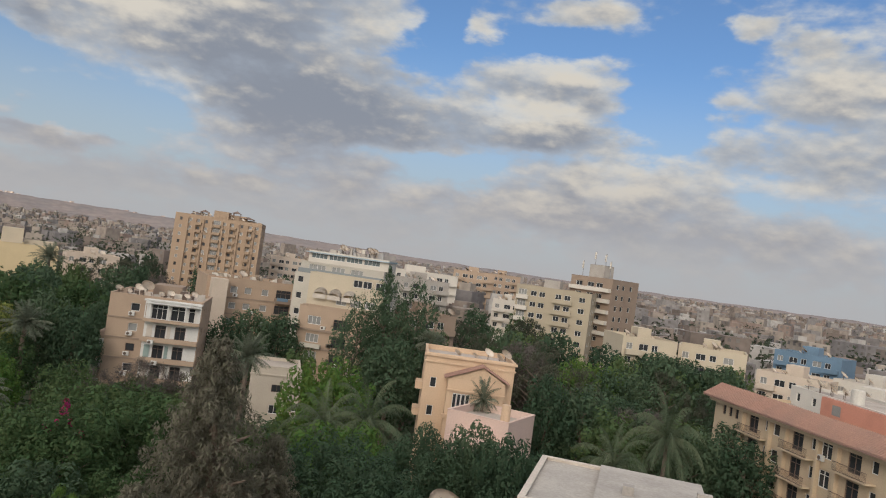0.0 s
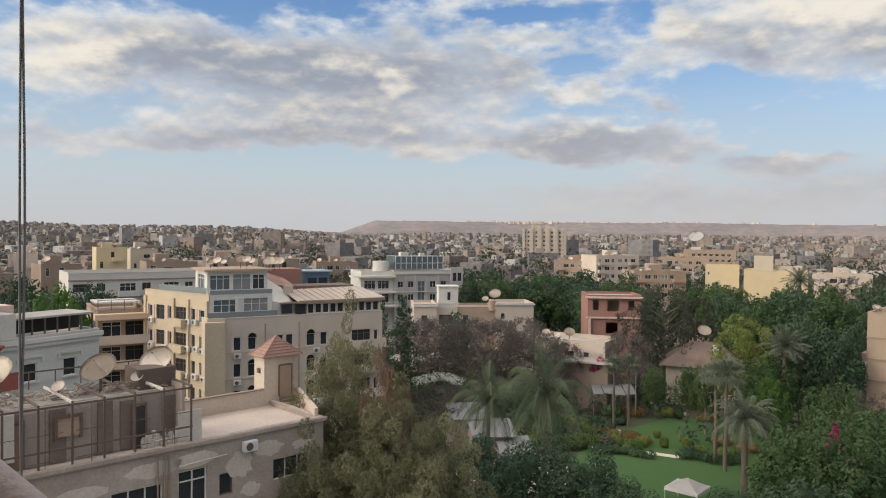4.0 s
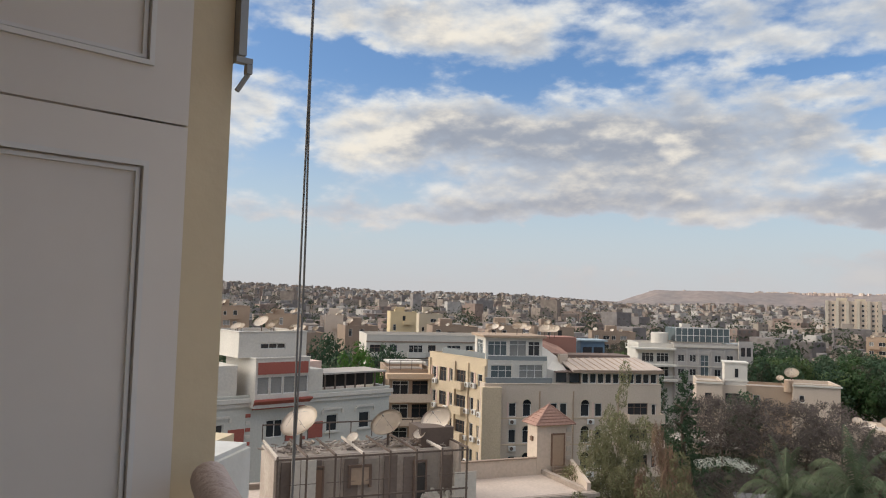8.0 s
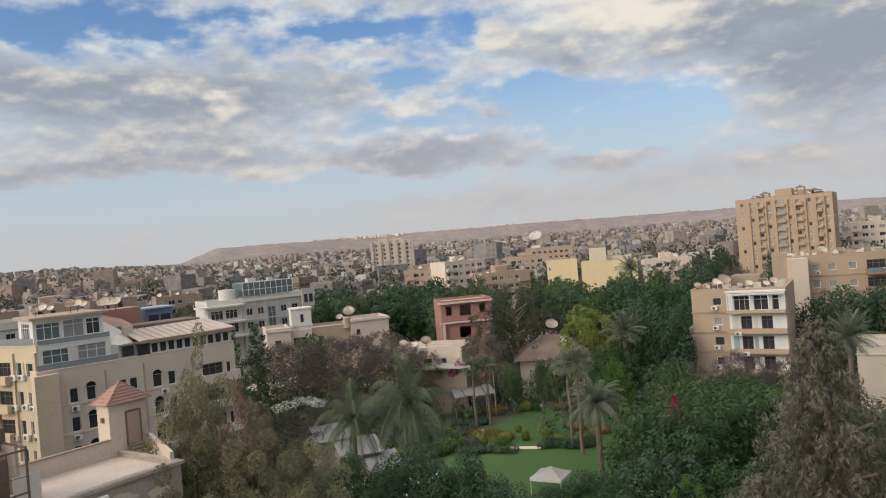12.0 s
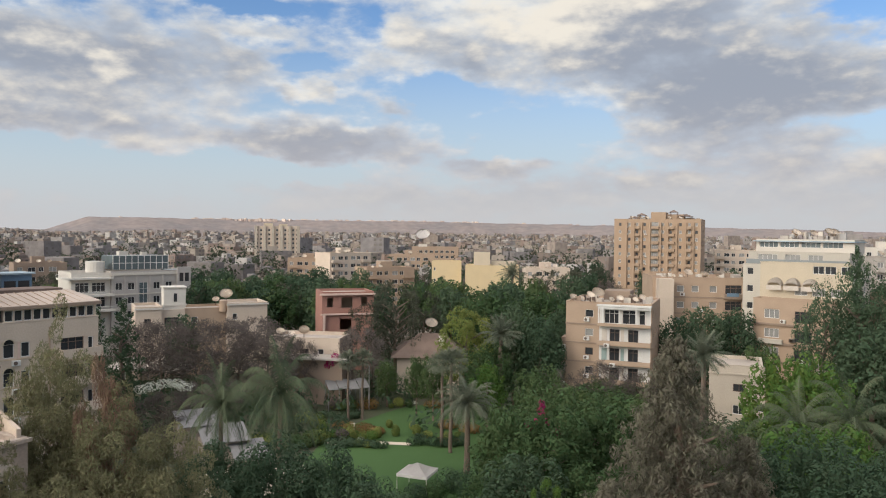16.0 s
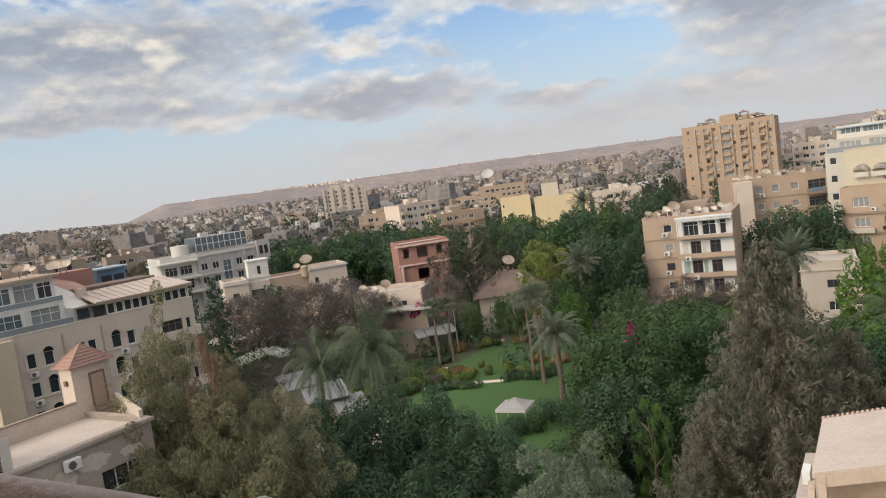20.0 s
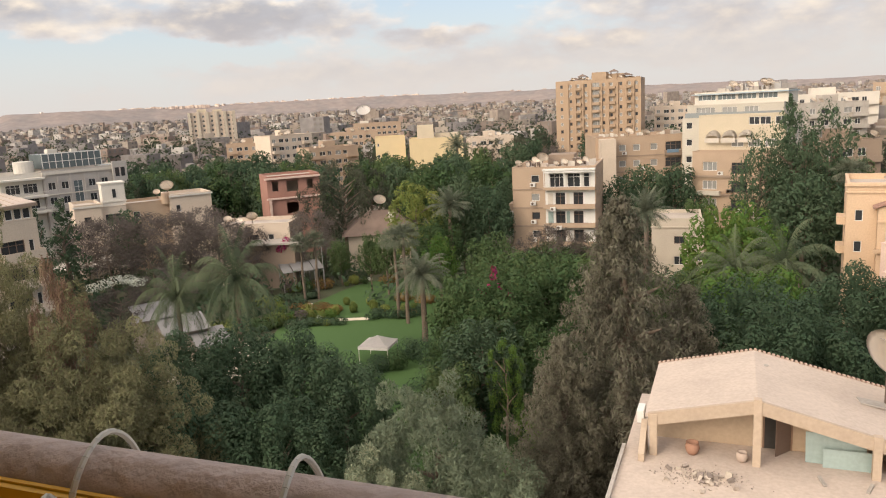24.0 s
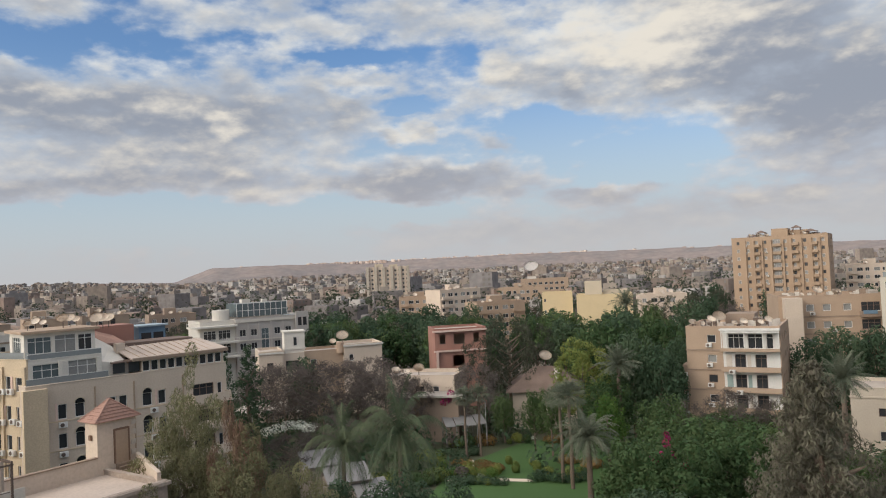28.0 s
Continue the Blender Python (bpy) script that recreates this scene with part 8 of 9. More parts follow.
def palm(kind, mat, fronds, length, droop, leaflet, seed, label, h=10.0, fan=False, trunk_r=0.22, bark=None, hang=0.2):
    ob = thing("palm_tree", label, "palm", pose(0, 0, -100), "garden palms")
    bm = bmesh.new()
    for i in range(10):
        z0, z1 = -0.3 + (h * 0.93 + 0.3) * i / 10, -0.3 + (h * 0.93 + 0.3) * (i + 1) / 10
        tube(bm, (0.03 * math.sin(i), 0.03 * math.cos(i * 1.3), z0), (0.03 * math.sin(i + 1), 0.03 * math.cos(i * 1.3 + 1.3), z1), trunk_r * (1.12 - 0.03 * i), trunk_r * (1.02 - 0.03 * i), 9)
    part("trunk", bm, bark or M_BARK, ob)
    rnd = random.Random(seed)
    for k in range(fronds):
        a = k * 2.39996 + rnd.uniform(-0.2, 0.2)
        f = k / fronds
        el = radians(78 - 100 * f + rnd.uniform(-8, 8))
        ln = length * rnd.uniform(0.85, 1.1) * (0.85 + 0.2 * math.sin(math.pi * f))
        p, d = Vector((0, 0, h * 0.93)), Vector((math.cos(a) * math.cos(el), math.sin(a) * math.cos(el), math.sin(el)))
        verts, faces = [], []
        side = Vector((-math.sin(a), math.cos(a), 0))
        steps = 14
        pts = [p.copy()]
        for s in range(steps):
            d = (d + Vector((0, 0, -droop * (0.3 + s / steps)))).normalized()
            p = p + d * ln / steps
            pts.append(p.copy())
        for s in range(1 if not fan else 7, steps + 1):
            c, dd = pts[s], (pts[s] - pts[s - 1]).normalized()
            lw = leaflet * math.sin(math.pi * min(0.97, (s + 1.5) / (steps + 2))) ** 0.6
            for q in (0.0, 0.25, 0.5, 0.75):
                cc = pts[s - 1].lerp(pts[s], q)
                for sg in (-1, 1):
                    tip = cc + side * sg * lw + dd * lw * 0.55 + Vector((0, 0, -lw * rnd.uniform(hang, hang + 0.6)))
                    i0 = len(verts)
                    wv = dd * ln / steps * 0.085
                    verts += [cc - wv, cc + wv, tip + wv * 0.3, tip - wv * 0.3]
                    faces.append((i0, i0 + 1, i0 + 2, i0 + 3))
        for s in range(steps):
            i0 = len(verts)
            wv = side * 0.03
            verts += [pts[s] - wv, pts[s] + wv, pts[s + 1] + wv, pts[s + 1] - wv]
            faces.append((i0, i0 + 1, i0 + 2, i0 + 3))
        me = bpy.data.meshes.new("frond")
        me.from_pydata([tuple(v) for v in verts], [], faces)
        me.materials.append(mat)
        link("frond", me, ob)
    TREES[kind] = ob
    PALM_HEIGHT[kind] = h
    return ob


PALM_HEIGHT = {}
palm("royal", M_LEAF_PALM, 24, 5.2, 0.20, 0.62, 1, "royal palm with long drooping green fronds", trunk_r=0.24, hang=0.6)
palm("date", M_LEAF_DATE, 38, 2.6, 0.085, 0.5, 2, "grey-green date palm with arching fronds", trunk_r=0.26)
palm("fan", M_LEAF_DATE, 40, 1.5, 0.07, 0.62, 3, "slender fan palm with a shaggy round crown", fan=True, trunk_r=0.17)


palm("low_date", M_LEAF_DATE, 50, 2.9, 0.16, 0.40, 12, "grey-green date palm with arching fronds", h=5.9, trunk_r=0.24)
palm("low_fan", M_LEAF_DATE, 44, 1.5, 0.07, 0.62, 13, "slender fan palm with a shaggy round crown", h=7.4, fan=True, trunk_r=0.15)


def plant(kind, az, d, top, width=None, turn=None, z=0.0, label=""):
    """Stands a tree of that kind at a bearing and distance; top is its height above ground, width scales its breadth."""
    s = (top - z) / PALM_HEIGHT.get(kind, 10.0)
    wd = s if width is None else width / 3.9 if kind not in PALM_HEIGHT else width
    m = Matrix.Translation(at(az, d, z)) @ Matrix.Rotation(radians(turn if turn is not None else (az * 47 + d * 13) % 360), 4, "Z") @ Matrix.Diagonal((wd, wd, s, 1))
    if d > 72 and kind + "_far" in TREES:
        kind += "_far" if d > 135 else "_half"
    ob = copy_thing(TREES[kind], m)
    if label:
        tagged(ob, label)
    return ob


for row in (
    # near trees below the balcony
    ("olive", -27.7, 50, 21.4, 3.4), ("olive", -28.4, 49, 18.6, 4.0), ("olive", -25.6, 47, 18.4, 4.4), ("olive", -22.6, 45, 17.4, 4.6), ("olive", -26.4, 43, 16.0, 4.6), ("olive", -20.2, 44, 15.4, 4.2), ("olive", -23.6, 41, 15.6, 4.4), ("olive", -29.8, 43, 15.4, 4.0), ("rust", -24.3, 46, 19.6, 1.9), ("olive", -29.4, 42, 14.5, 3.6), ("olive", -19.0, 43, 13.0, 3.6),
    ("ficus", -17.0, 56, 12.4, 4.4), ("ficus", -12.6, 51, 13.9, 4.6), ("ficus", -8.2, 50, 13.2, 4.4), ("ficus", -4.9, 47, 12.0, 3.9), ("ficus", -10.0, 43, 11.2, 4.4), ("ficus", -17.5, 44, 12.0, 4.8),
    ("pale", 1.6, 35, 14.9, 4.6), ("pale", -3.0, 31, 12.6, 4.0), ("pale", 6.4, 31, 12.6, 4.2), ("pale", 3.2, 27, 11.0, 3.6),
    ("grey", 17.6, 47, 22.3, 9.6), ("grey", 13.0, 44, 14.0, 6.2), ("grey", 22.6, 51, 15.6, 6.6),
    ("ficus", 27.0, 55, 14.6, 5.6), ("ficus", 30.6, 50, 14.4, 5.4), ("ficus", 33.8, 62, 14.4, 5.0), ("bright", 25.6, 64, 12.9, 4.6), ("bright", 29.4, 68, 12.2, 4.4),
    # around the lawn
    ("mid", 7.8, 66, 12.4, 5.0), ("mid", 5.4, 72, 11.4, 4.2), ("mid", 9.4, 78, 12.2, 5.0), ("mid2", 11.8, 72, 12.0, 4.4), ("mid", 13.4, 84, 10.6, 4.6), ("ficus2", 6.5, 60, 9.6, 4.4), ("ball", 8.4, 56, 9.9, 1.7), ("mid", 6.6, 70, 11.0, 3.0),
    ("mid2", 10.5, 92, 9.0, 4.4), ("mid", 7.6, 96, 11.0, 4.0), ("mid", 4.6, 62, 8.0, 3.2), ("mid2", 3.8, 56, 7.6, 3.0), ("bright", 3.6, 104, 9.6, 3.0), ("mid", 12.5, 60, 9.4, 3.6),
    ("yellow", 1.8, 120, 15.2, 5.6), ("yellow", 3.2, 122, 13.6, 4.6), ("ficus2", 5.6, 118, 16.4, 4.4), ("ficus2", 7.6, 116, 14.8, 4.6), ("mid", 3.6, 112, 11.2, 4.4), ("ficus2", 9.0, 128, 14.6, 4.0),
    ("greytree", -3.6, 134, 19.2, 6.0), ("greytree", -5.4, 130, 16.0, 4.6), ("bare", -6.2, 124, 12.5, 4.4), ("greytree", -1.4, 138, 17.0, 4.6),
    ("mid", -4.2, 119, 7.4, 2.3), ("mid2", -1.9, 112, 9.4, 2.0), ("mid2", -0.6, 110, 10.0, 2.4),
    # bare trees to the west of the garden
    ("bare", -20.8, 128, 14.0, 6.4), ("bare", -18.0, 122, 14.4, 7.0), ("bare", -15.4, 126, 14.0, 6.6), ("bare", -13.0, 120, 12.6, 5.8), ("bare", -17.2, 104, 8.6, 4.4), ("bare", -20.6, 98, 8.2, 4.2), ("bare", -11.2, 122, 11.0, 4.0), ("bare", -22.2, 134, 13.0, 5.6), ("bare", -14.0, 138, 13.0, 5.0),
    ("araucaria", -23.4, 116, 18.2, 7.5), ("araucaria", -25.0, 122, 16.6, 4.6), ("ficus2", -19.4, 140, 12.6, 3.6),
    # behind
    ("araucaria", 29.3, 121, 27.2, 6.0), ("casu_tall", 27.4, 117, 20.6, 5.6), ("casu_tall", 29.6, 120, 23.4, 6.6), ("casu_tall", 31.8, 124, 23.6, 6.4), ("ficus2", 30.4, 112, 16.0, 6.0), ("mid2", 33.0, 130, 17.0, 5.4),
    ("ficus2", 19.6, 132, 15.6, 5.0), ("ficus2", 21.6, 134, 15.4, 5.0), ("ficus2", 17.8, 128, 14.2, 4.4), ("mid2", 23.4, 122, 11.8, 3.6), ("bright", 24.6, 90, 14.2, 4.2), ("ficus2", 37.6, 74, 10.4, 3.4), ("ficus2", 40.6, 72, 11.0, 3.4), ("bright", 26.4, 88, 15.0, 4.4), ("bright", 27.6, 92, 12.6, 4.2),
    ("araucaria", 15.0, 172, 20.6, 5.2), ("ficus2", 14.4, 150, 12.0, 4.4), ("bare", 12.6, 106, 10.6, 3.6), ("bare", 15.4, 104, 9.8, 3.2), ("bare", 9.0, 104, 9.4, 3.0),
    ("bright", -47.6, 104, 20.2, 4.6), ("ficus2", -48.8, 116, 18.4, 5.0), ("ficus2", -45.6, 125, 19.0, 4.6), ("ficus2", -50.0, 135, 20.0, 5.4), ("mid", -60.5, 130, 19.6, 6.0), ("ficus2", -58.0, 140, 18.6, 5.0), ("ficus2", -51, 120, 16, 5), ("mid", -38.9, 66, 13.5, 2.6),
): plant(*row)

# woods on the right side of the garden
rnd = random.Random(21)
for k in range(46):
    az = rnd.uniform(36, 58)
    d = rnd.uniform(92, 150) if az > 41 else rnd.uniform(100, 150)
    plant(rnd.choice(("ficus2", "greytree", "bare", "greytree", "ficus2", "mid2", "bare")), az, d, rnd.uniform(11.0, 15.5) + (d - 92) * 0.05, rnd.uniform(4.0, 6.0))
for az, d, top in ((44.6, 118, 16.4), (46.4, 122, 15.4)):
    plant("bright", az, d, top, 4.6)
for az, d, top in ((35.6, 62, 13.2), (38.0, 64, 14.6), (40.6, 58, 15.2), (42.5, 62, 12.5), (45.0, 66, 11.0), (47.6, 70, 10.4), (50.0, 74, 9.8), (56.0, 62, 9.0), (59.0, 56, 9.0), (53.2, 60, 8.5)):
    plant("ficus2" if az < 43 else "yellow" if az < 47 else "mid", az, d, top, 3.6)
# belts of trees between the villas
for lo, hi, d0, d1, t0, t1, n, kinds in (
    (-19, -9, 175, 235, 13.5, 17.0, 26, ("mid2", "ficus2", "greytree", "ficus2")), (-9.5, -5, 165, 215, 12, 15, 8, ("ficus2", "mid2")), (-2.5, 10, 150, 200, 14.0, 17.0, 24, ("ficus2", "ficus2", "mid")),
    (-13, -4.5, 158, 250, 13, 17, 20, ("ficus2", "ficus2", "greytree", "mid2")), (-31, -20, 195, 270, 12, 15.5, 16, ("bare", "greytree", "bare")), (2, 12, 245, 330, 13, 17.5, 18, ("greytree", "ficus2", "bare")), (-8, 4, 262, 320, 12, 15, 10, ("ficus2", "greytree")), (-40, -30, 150, 210, 12, 16, 9, ("ficus2", "mid2")),
    (9.5, 13, 200, 290, 12, 16, 8, ("bare", "greytree", "ficus2")), (-33, -27, 165, 240, 13.5, 16.5, 14, ("bare", "greytree", "mid2")), (-48, -40, 118, 140, 11, 14, 7, ("ficus2",)), (-62, -50, 92, 145, 12, 17, 14, ("ficus2", "mid2")),
    (32, 42, 150, 220, 14, 18, 20, ("mid2", "ficus2", "greytree")), (50, 56, 130, 165, 15, 17.5, 8, ("ficus2",)), (19, 23, 190, 260, 14, 18, 8, ("ficus2",)), (10, 16, 92, 110, 4.0, 7.4, 10, ("mid", "mid2")), (17, 24, 84, 104, 4.5, 8.2, 8, ("mid", "ficus2", "bare")),
):
    for k in range(n):
        plant(rnd.choice(kinds), rnd.uniform(lo, hi), rnd.uniform(d0, d1), rnd.uniform(t0, t1), rnd.uniform(3.8, 6.2))
# palms
for row in (("royal", -16.6, 74, 12.2, 0.95), ("royal", -12.3, 71, 13.8, 1.1), ("low_date", 2.1, 86, 8.9, 1.5), ("low_fan", 0.8, 94, 12.4, 1.6), ("low_fan", 0.1, 97, 11.6, 1.5), ("low_fan", -7.2, 110, 9.6, 1.25), ("low_fan", -6.1, 111, 9.8, 1.25),
            ("date", 4.6, 113, 13.8, 1.4), ("royal", 25.9, 78, 10.9, 1.05), ("royal", 29.2, 77, 11.9, 1.1), ("date", 19.6, 94, 14.8, 1.3), ("fan", 33.2, 118, 17, 1.8), ("date", 37.8, 90, 13.6, 0.8), ("royal", 51.6, 86, 13.8, 1.1), ("date", 5.4, 210, 18.0, 1.8), ("royal", 48.0, 78, 11.0, 1.0)):
    plant(*row)


# flowering shrubs, hedges and beds
def clump(name, lobes, n, size, mat, label, category="shrub", z=0.0, group="", droop=0.0):
    v, f = leaves(n, lobes, size, int(abs(lobes[0][0]) * 31 + n), droop, 0.6, 0.4)
    ob = link(name, crown_mesh(name, v, f, mat))
    return tagged(ob, label, category, group)


def shrub(az, d, r, h, mat, label, n=900, size=0.12, z0=0.0, name="shrub"):
    c = at(az, d)
    return clump(name, [(c.x, c.y, z0 + h * 0.5, r, r, h * 0.5), (c.x + r * 0.4, c.y - r * 0.2, z0 + h * 0.45, r * 0.7, r * 0.7, h * 0.45)], n, size, mat, label, group="garden shrubs")


for az, d, r, h in ((-7.6, 106, 1.6, 1.2), (-6.0, 104, 1.5, 1.3), (-5.0, 103, 1.2, 1.0), (0.4, 106, 1.6, 1.2), (2.2, 104, 1.7, 1.3), (-0.6, 118, 1.6, 1.4), (-5.8, 118, 2.0, 1.8)):
    shrub(az, d, r, h, M_FLOWER_RUST, "bed of orange and yellow bedding plants on the lawn", name="flower_bed")
for az, d, r, h in ((-4.9, 101, 0.55, 1.5), (-3.5, 101.5, 0.6, 1.7), (-1.9, 102, 0.6, 1.6), (-4.0, 106, 0.5, 1.3), (-3.3, 119, 0.9, 1.6), (-7.0, 101, 0.7, 1.2), (-2.2, 105, 0.5, 1.2)):
    shrub(az, d, r, h, M_LEAF_YELLOW, "clipped yellow-green bush beside the lawn", name="clipped_bush")
for az0, az1, d, h, lab in ((-7.4, -4.5, 96.5, 1.1, "clipped dark hedge with white flowers along the path"), (-2.2, 1.6, 97.0, 1.3, "clipped dark hedge beside the path"), (-9.5, -6.6, 112, 1.1, "low hedge round the lawn"), (-6, -2, 124, 4.5, "tall dark hedge behind the lawn"), (-2, 3, 126, 4.2, "tall dark hedge behind the lawn")):
    lob = []
    n = max(3, int((az1 - az0) * d / 57 / 0.8))
    for k in range(n):
        p = at(az0 + (az1 - az0) * k / (n - 1), d + (0.5 * math.sin(k)))
        lob.append((p.x, p.y, h * 0.5, 0.8, 0.9, h * 0.5))
    clump("hedge", lob, 260 * n, 0.12, M_LEAF_DARK, lab, "hedge", group="garden hedges")
for az, d, zc, r in ((7.8, 69, 12.4, 0.30), (7.75, 69, 11.7, 0.34), (6.8, 68, 10.6, 0.36), (9.0, 68, 10.2, 0.36), (8.2, 68.5, 10.9, 0.2), (7.4, 68, 11.0, 0.18)):
    c = at(az, d)
    clump("bougainvillea", [(c.x, c.y, zc, r, r, r * 1.2), (c.x + 0.2, c.y, zc - 0.3, r * 0.7, r * 0.7, r * 0.7)], 90, 0.10, M_FLOWER, "magenta bougainvillea climbing in a tree", group="bougainvillea")
c = at(-8.5, 121)
clump("bougainvillea", [(c.x, c.y, 7.0, 0.9, 0.9, 0.8), (c.x + 0.6, c.y, 7.7, 0.7, 0.7, 0.9), (c.x - 0.6, c.y, 6.4, 0.6, 0.6, 0.6)], 500, 0.15, M_FLOWER, "magenta bougainvillea beside a low house", group="bougainvillea")
c = at(-20.6, 101)
clump("blossom_tree_crown", [(c.x + k * 1.2, c.y + math.sin(k), 8.0 + 0.4 * math.cos(k), 1.2, 1.2, 0.6) for k in range(-2, 3)], 800, 0.12, M_FLOWER_WHITE, "white blossoming shrub behind the canopies", "shrub")["kind"] = "stuff"
clump("low_undergrowth", [(random.Random(k).uniform(-34, 44), random.Random(k + 900).uniform(30, 66), 1.2, 2.6, 2.6, 1.8) for k in range(140)], 16000, 0.22, M_LEAF_DARK, "dark undergrowth beneath the garden trees", "undergrowth")["kind"] = "stuff"
clump("mid_undergrowth", [(q.x, q.y, 1.8, 3.0, 3.0, 2.4) for q in [at(random.Random(k).uniform(-34, 60), random.Random(k + 500).uniform(100, 215)) for k in range(420)]], 26000, 0.4, M_LEAF_DARK, "dark undergrowth between the villas", "undergrowth")["kind"] = "stuff"


rs = random.Random(91)
for k in range(44):
    az, d = rs.uniform(-14.5, -6.6), rs.uniform(94, 122)
    if -9.6 < az and d > 100 and rs.random() < 0.5:
        continue
    shrub(az, d, rs.uniform(0.8, 1.9), rs.uniform(0.9, 2.6), rs.choice((M_LEAF_MID, M_LEAF_DARK, M_LEAF_YELLOW, M_LEAF_MID, M_TWIG)), "leafy border shrub in the garden", n=420, size=0.16)
for k in range(30):
    az, d = rs.uniform(3.5, 16), rs.uniform(52, 100)
    shrub(az, d, rs.uniform(1.0, 2.4), rs.uniform(1.6, 4.0), rs.choice((M_LEAF_MID, M_LEAF_DARK, M_LEAF_BRIGHT, M_LEAF_MID)), "leafy border shrub in the garden", n=700, size=0.14)


# planted borders on both sides of the path and round the lawn
rb = random.Random(37)
for k in range(64):
    f = rb.random()
    if k < 34:
        az, d = -9.4 + 4.6 * f + rb.uniform(-0.3, 0.3), 103 - 7 * f + rb.uniform(-2.0, 4.5)
    elif k < 48:
        az, d = -2.4 + 4.4 * f, 98.5 + rb.uniform(0, 2.6)
    else:
        az, d = -7.5 + 9.5 * f, 119 + rb.uniform(-1.5, 2.5)
    r = rb.uniform(0.35, 0.85)
    mt, lb = rb.choice(((M_LEAF_YELLOW, "clipped yellow-green bush in the flower border"), (M_LEAF_MID, "rounded green bush in the flower border"), (M_LEAF_DARK, "dark low bush in the flower border"), (M_FLOWER_RUST, "rust and orange bedding plants in the border"), (M_LEAF_BRIGHT, "fresh green bush in the flower border"), (M_FLOWER_WHITE, "white flowering bedding plants in the border")))
    low = mt in (M_FLOWER_RUST, M_FLOWER_WHITE)
    shrub(az, d, r * (1.3 if low else 1.0), 0.4 if low else r * rb.uniform(1.4, 2.2), mt, lb, n=420, size=0.09 if not low else 0.07, name="border_plant")
for az, d, r, h in ((-3.4, 74, 1.3, 2.2), (-1.9, 76.5, 1.2, 2.0), (-0.4, 77, 1.3, 2.3), (0.6, 80, 1.4, 2.6), (1.8, 78, 1.6, 3.0), (3.0, 82, 1.8, 3.4), (2.6, 70, 1.8, 3.6), (1.2, 66, 1.6, 3.0)):
    shrub(az, d, r, h, rb.choice((M_LEAF_MID, M_LEAF_DARK)), "leafy green shrub beside the tent", n=900, size=0.12)


# tent and canopies
M_DIRTY = material("dirty_white_sheet", (0.185, 0.178, 0.172), second=(0.13, 0.124, 0.118), vary=0.2)


def tent():
    c = at(-1.75, 80.5)
    ob = thing("garden_tent", "white square canvas garden tent on the lawn", "tent", Matrix.Translation(c) @ Matrix.Rotation(radians(-20), 4, "Z"))
    s, h0, h1 = 1.75, 2.05, 2.95
    bm = bmesh.new()
    rows = []
    for j in range(5):
        f = j / 4
        q = s * (1 - f)
        z = h0 + (h1 - h0) * f ** 1.25
        rows.append([bm.verts.new((sx * q, sy * q, z)) for sx, sy in ((-1, -1), (1, -1), (1, 1), (-1, 1))] if j < 4 else [bm.verts.new((0, 0, z))])
    for a, b in zip(rows, rows[1:]):
        for i in range(4):
            j = (i + 1) % 4
            bm.faces.new((a[i], a[j], b[0]) if len(b) == 1 else (a[i], a[j], b[j], b[i]))
    bmesh.ops.solidify(bm, geom=bm.faces[:], thickness=0.02)
    part("canopy", bm, M_CANVAS, ob)
    part("valance", boxes((-s, s, -s - 0.02, -s + 0.005, h0 - 0.3, h0), (-s, s, s - 0.005, s + 0.02, h0 - 0.3, h0), (-s - 0.02, -s + 0.005, -s + 0.006, s - 0.006, h0 - 0.3, h0), (s - 0.005, s + 0.02, -s + 0.006, s - 0.006, h0 - 0.3, h0)), M_CANVAS, ob)
    for x, y in ((-1, -1), (1, -1), (1, 1), (-1, 1)):
        part("leg", tube(bmesh.new(), (x * s * 0.97, y * s * 0.97, 0.05), (x * s * 0.97, y * s * 0.97, h0 - 0.02), 0.04, 0.04, 8), M_WHITE, ob)


tent()


def canopy(az0, d0, az1, d1, depth, z, slope, mat, label, n=4):
    ob, m, w = building("canopy", label, (az0, d0), (az1, d1), "canopy", "garden canopies")
    for k in range(n):
        x0, x1 = w * k / n + 0.04, w * (k + 1) / n - 0.04
        bm = bmesh.new()
        dz = 0.12 * (k % 2)
        v = [bm.verts.new(p) for p in ((x0, 0, z + dz), (x1, 0, z + dz), (x1, depth, z + slope + dz), (x0, depth, z + slope + dz), (x0, 0, z + 0.08 + dz), (x1, 0, z + 0.08 + dz), (x1, depth, z + slope + 0.08 + dz), (x0, depth, z + slope + 0.08 + dz))]
        for f in ((3, 2, 1, 0), (4, 5, 6, 7), (0, 1, 5, 4), (1, 2, 6, 5), (2, 3, 7, 6), (3, 0, 4, 7)):
            bm.faces.new([v[i] for i in f])
        part("roof_sheet", bm, mat, ob)
    for k in range(n + 1):
        x = min(w - 0.12, w * k / n)
        parts("post", M_METAL, ob, (x, x + 0.1, 0.1, 0.2, 0, z - 0.01), (x, x + 0.1, depth - 0.3, depth - 0.2, 0, z + slope - 0.04))
    return ob


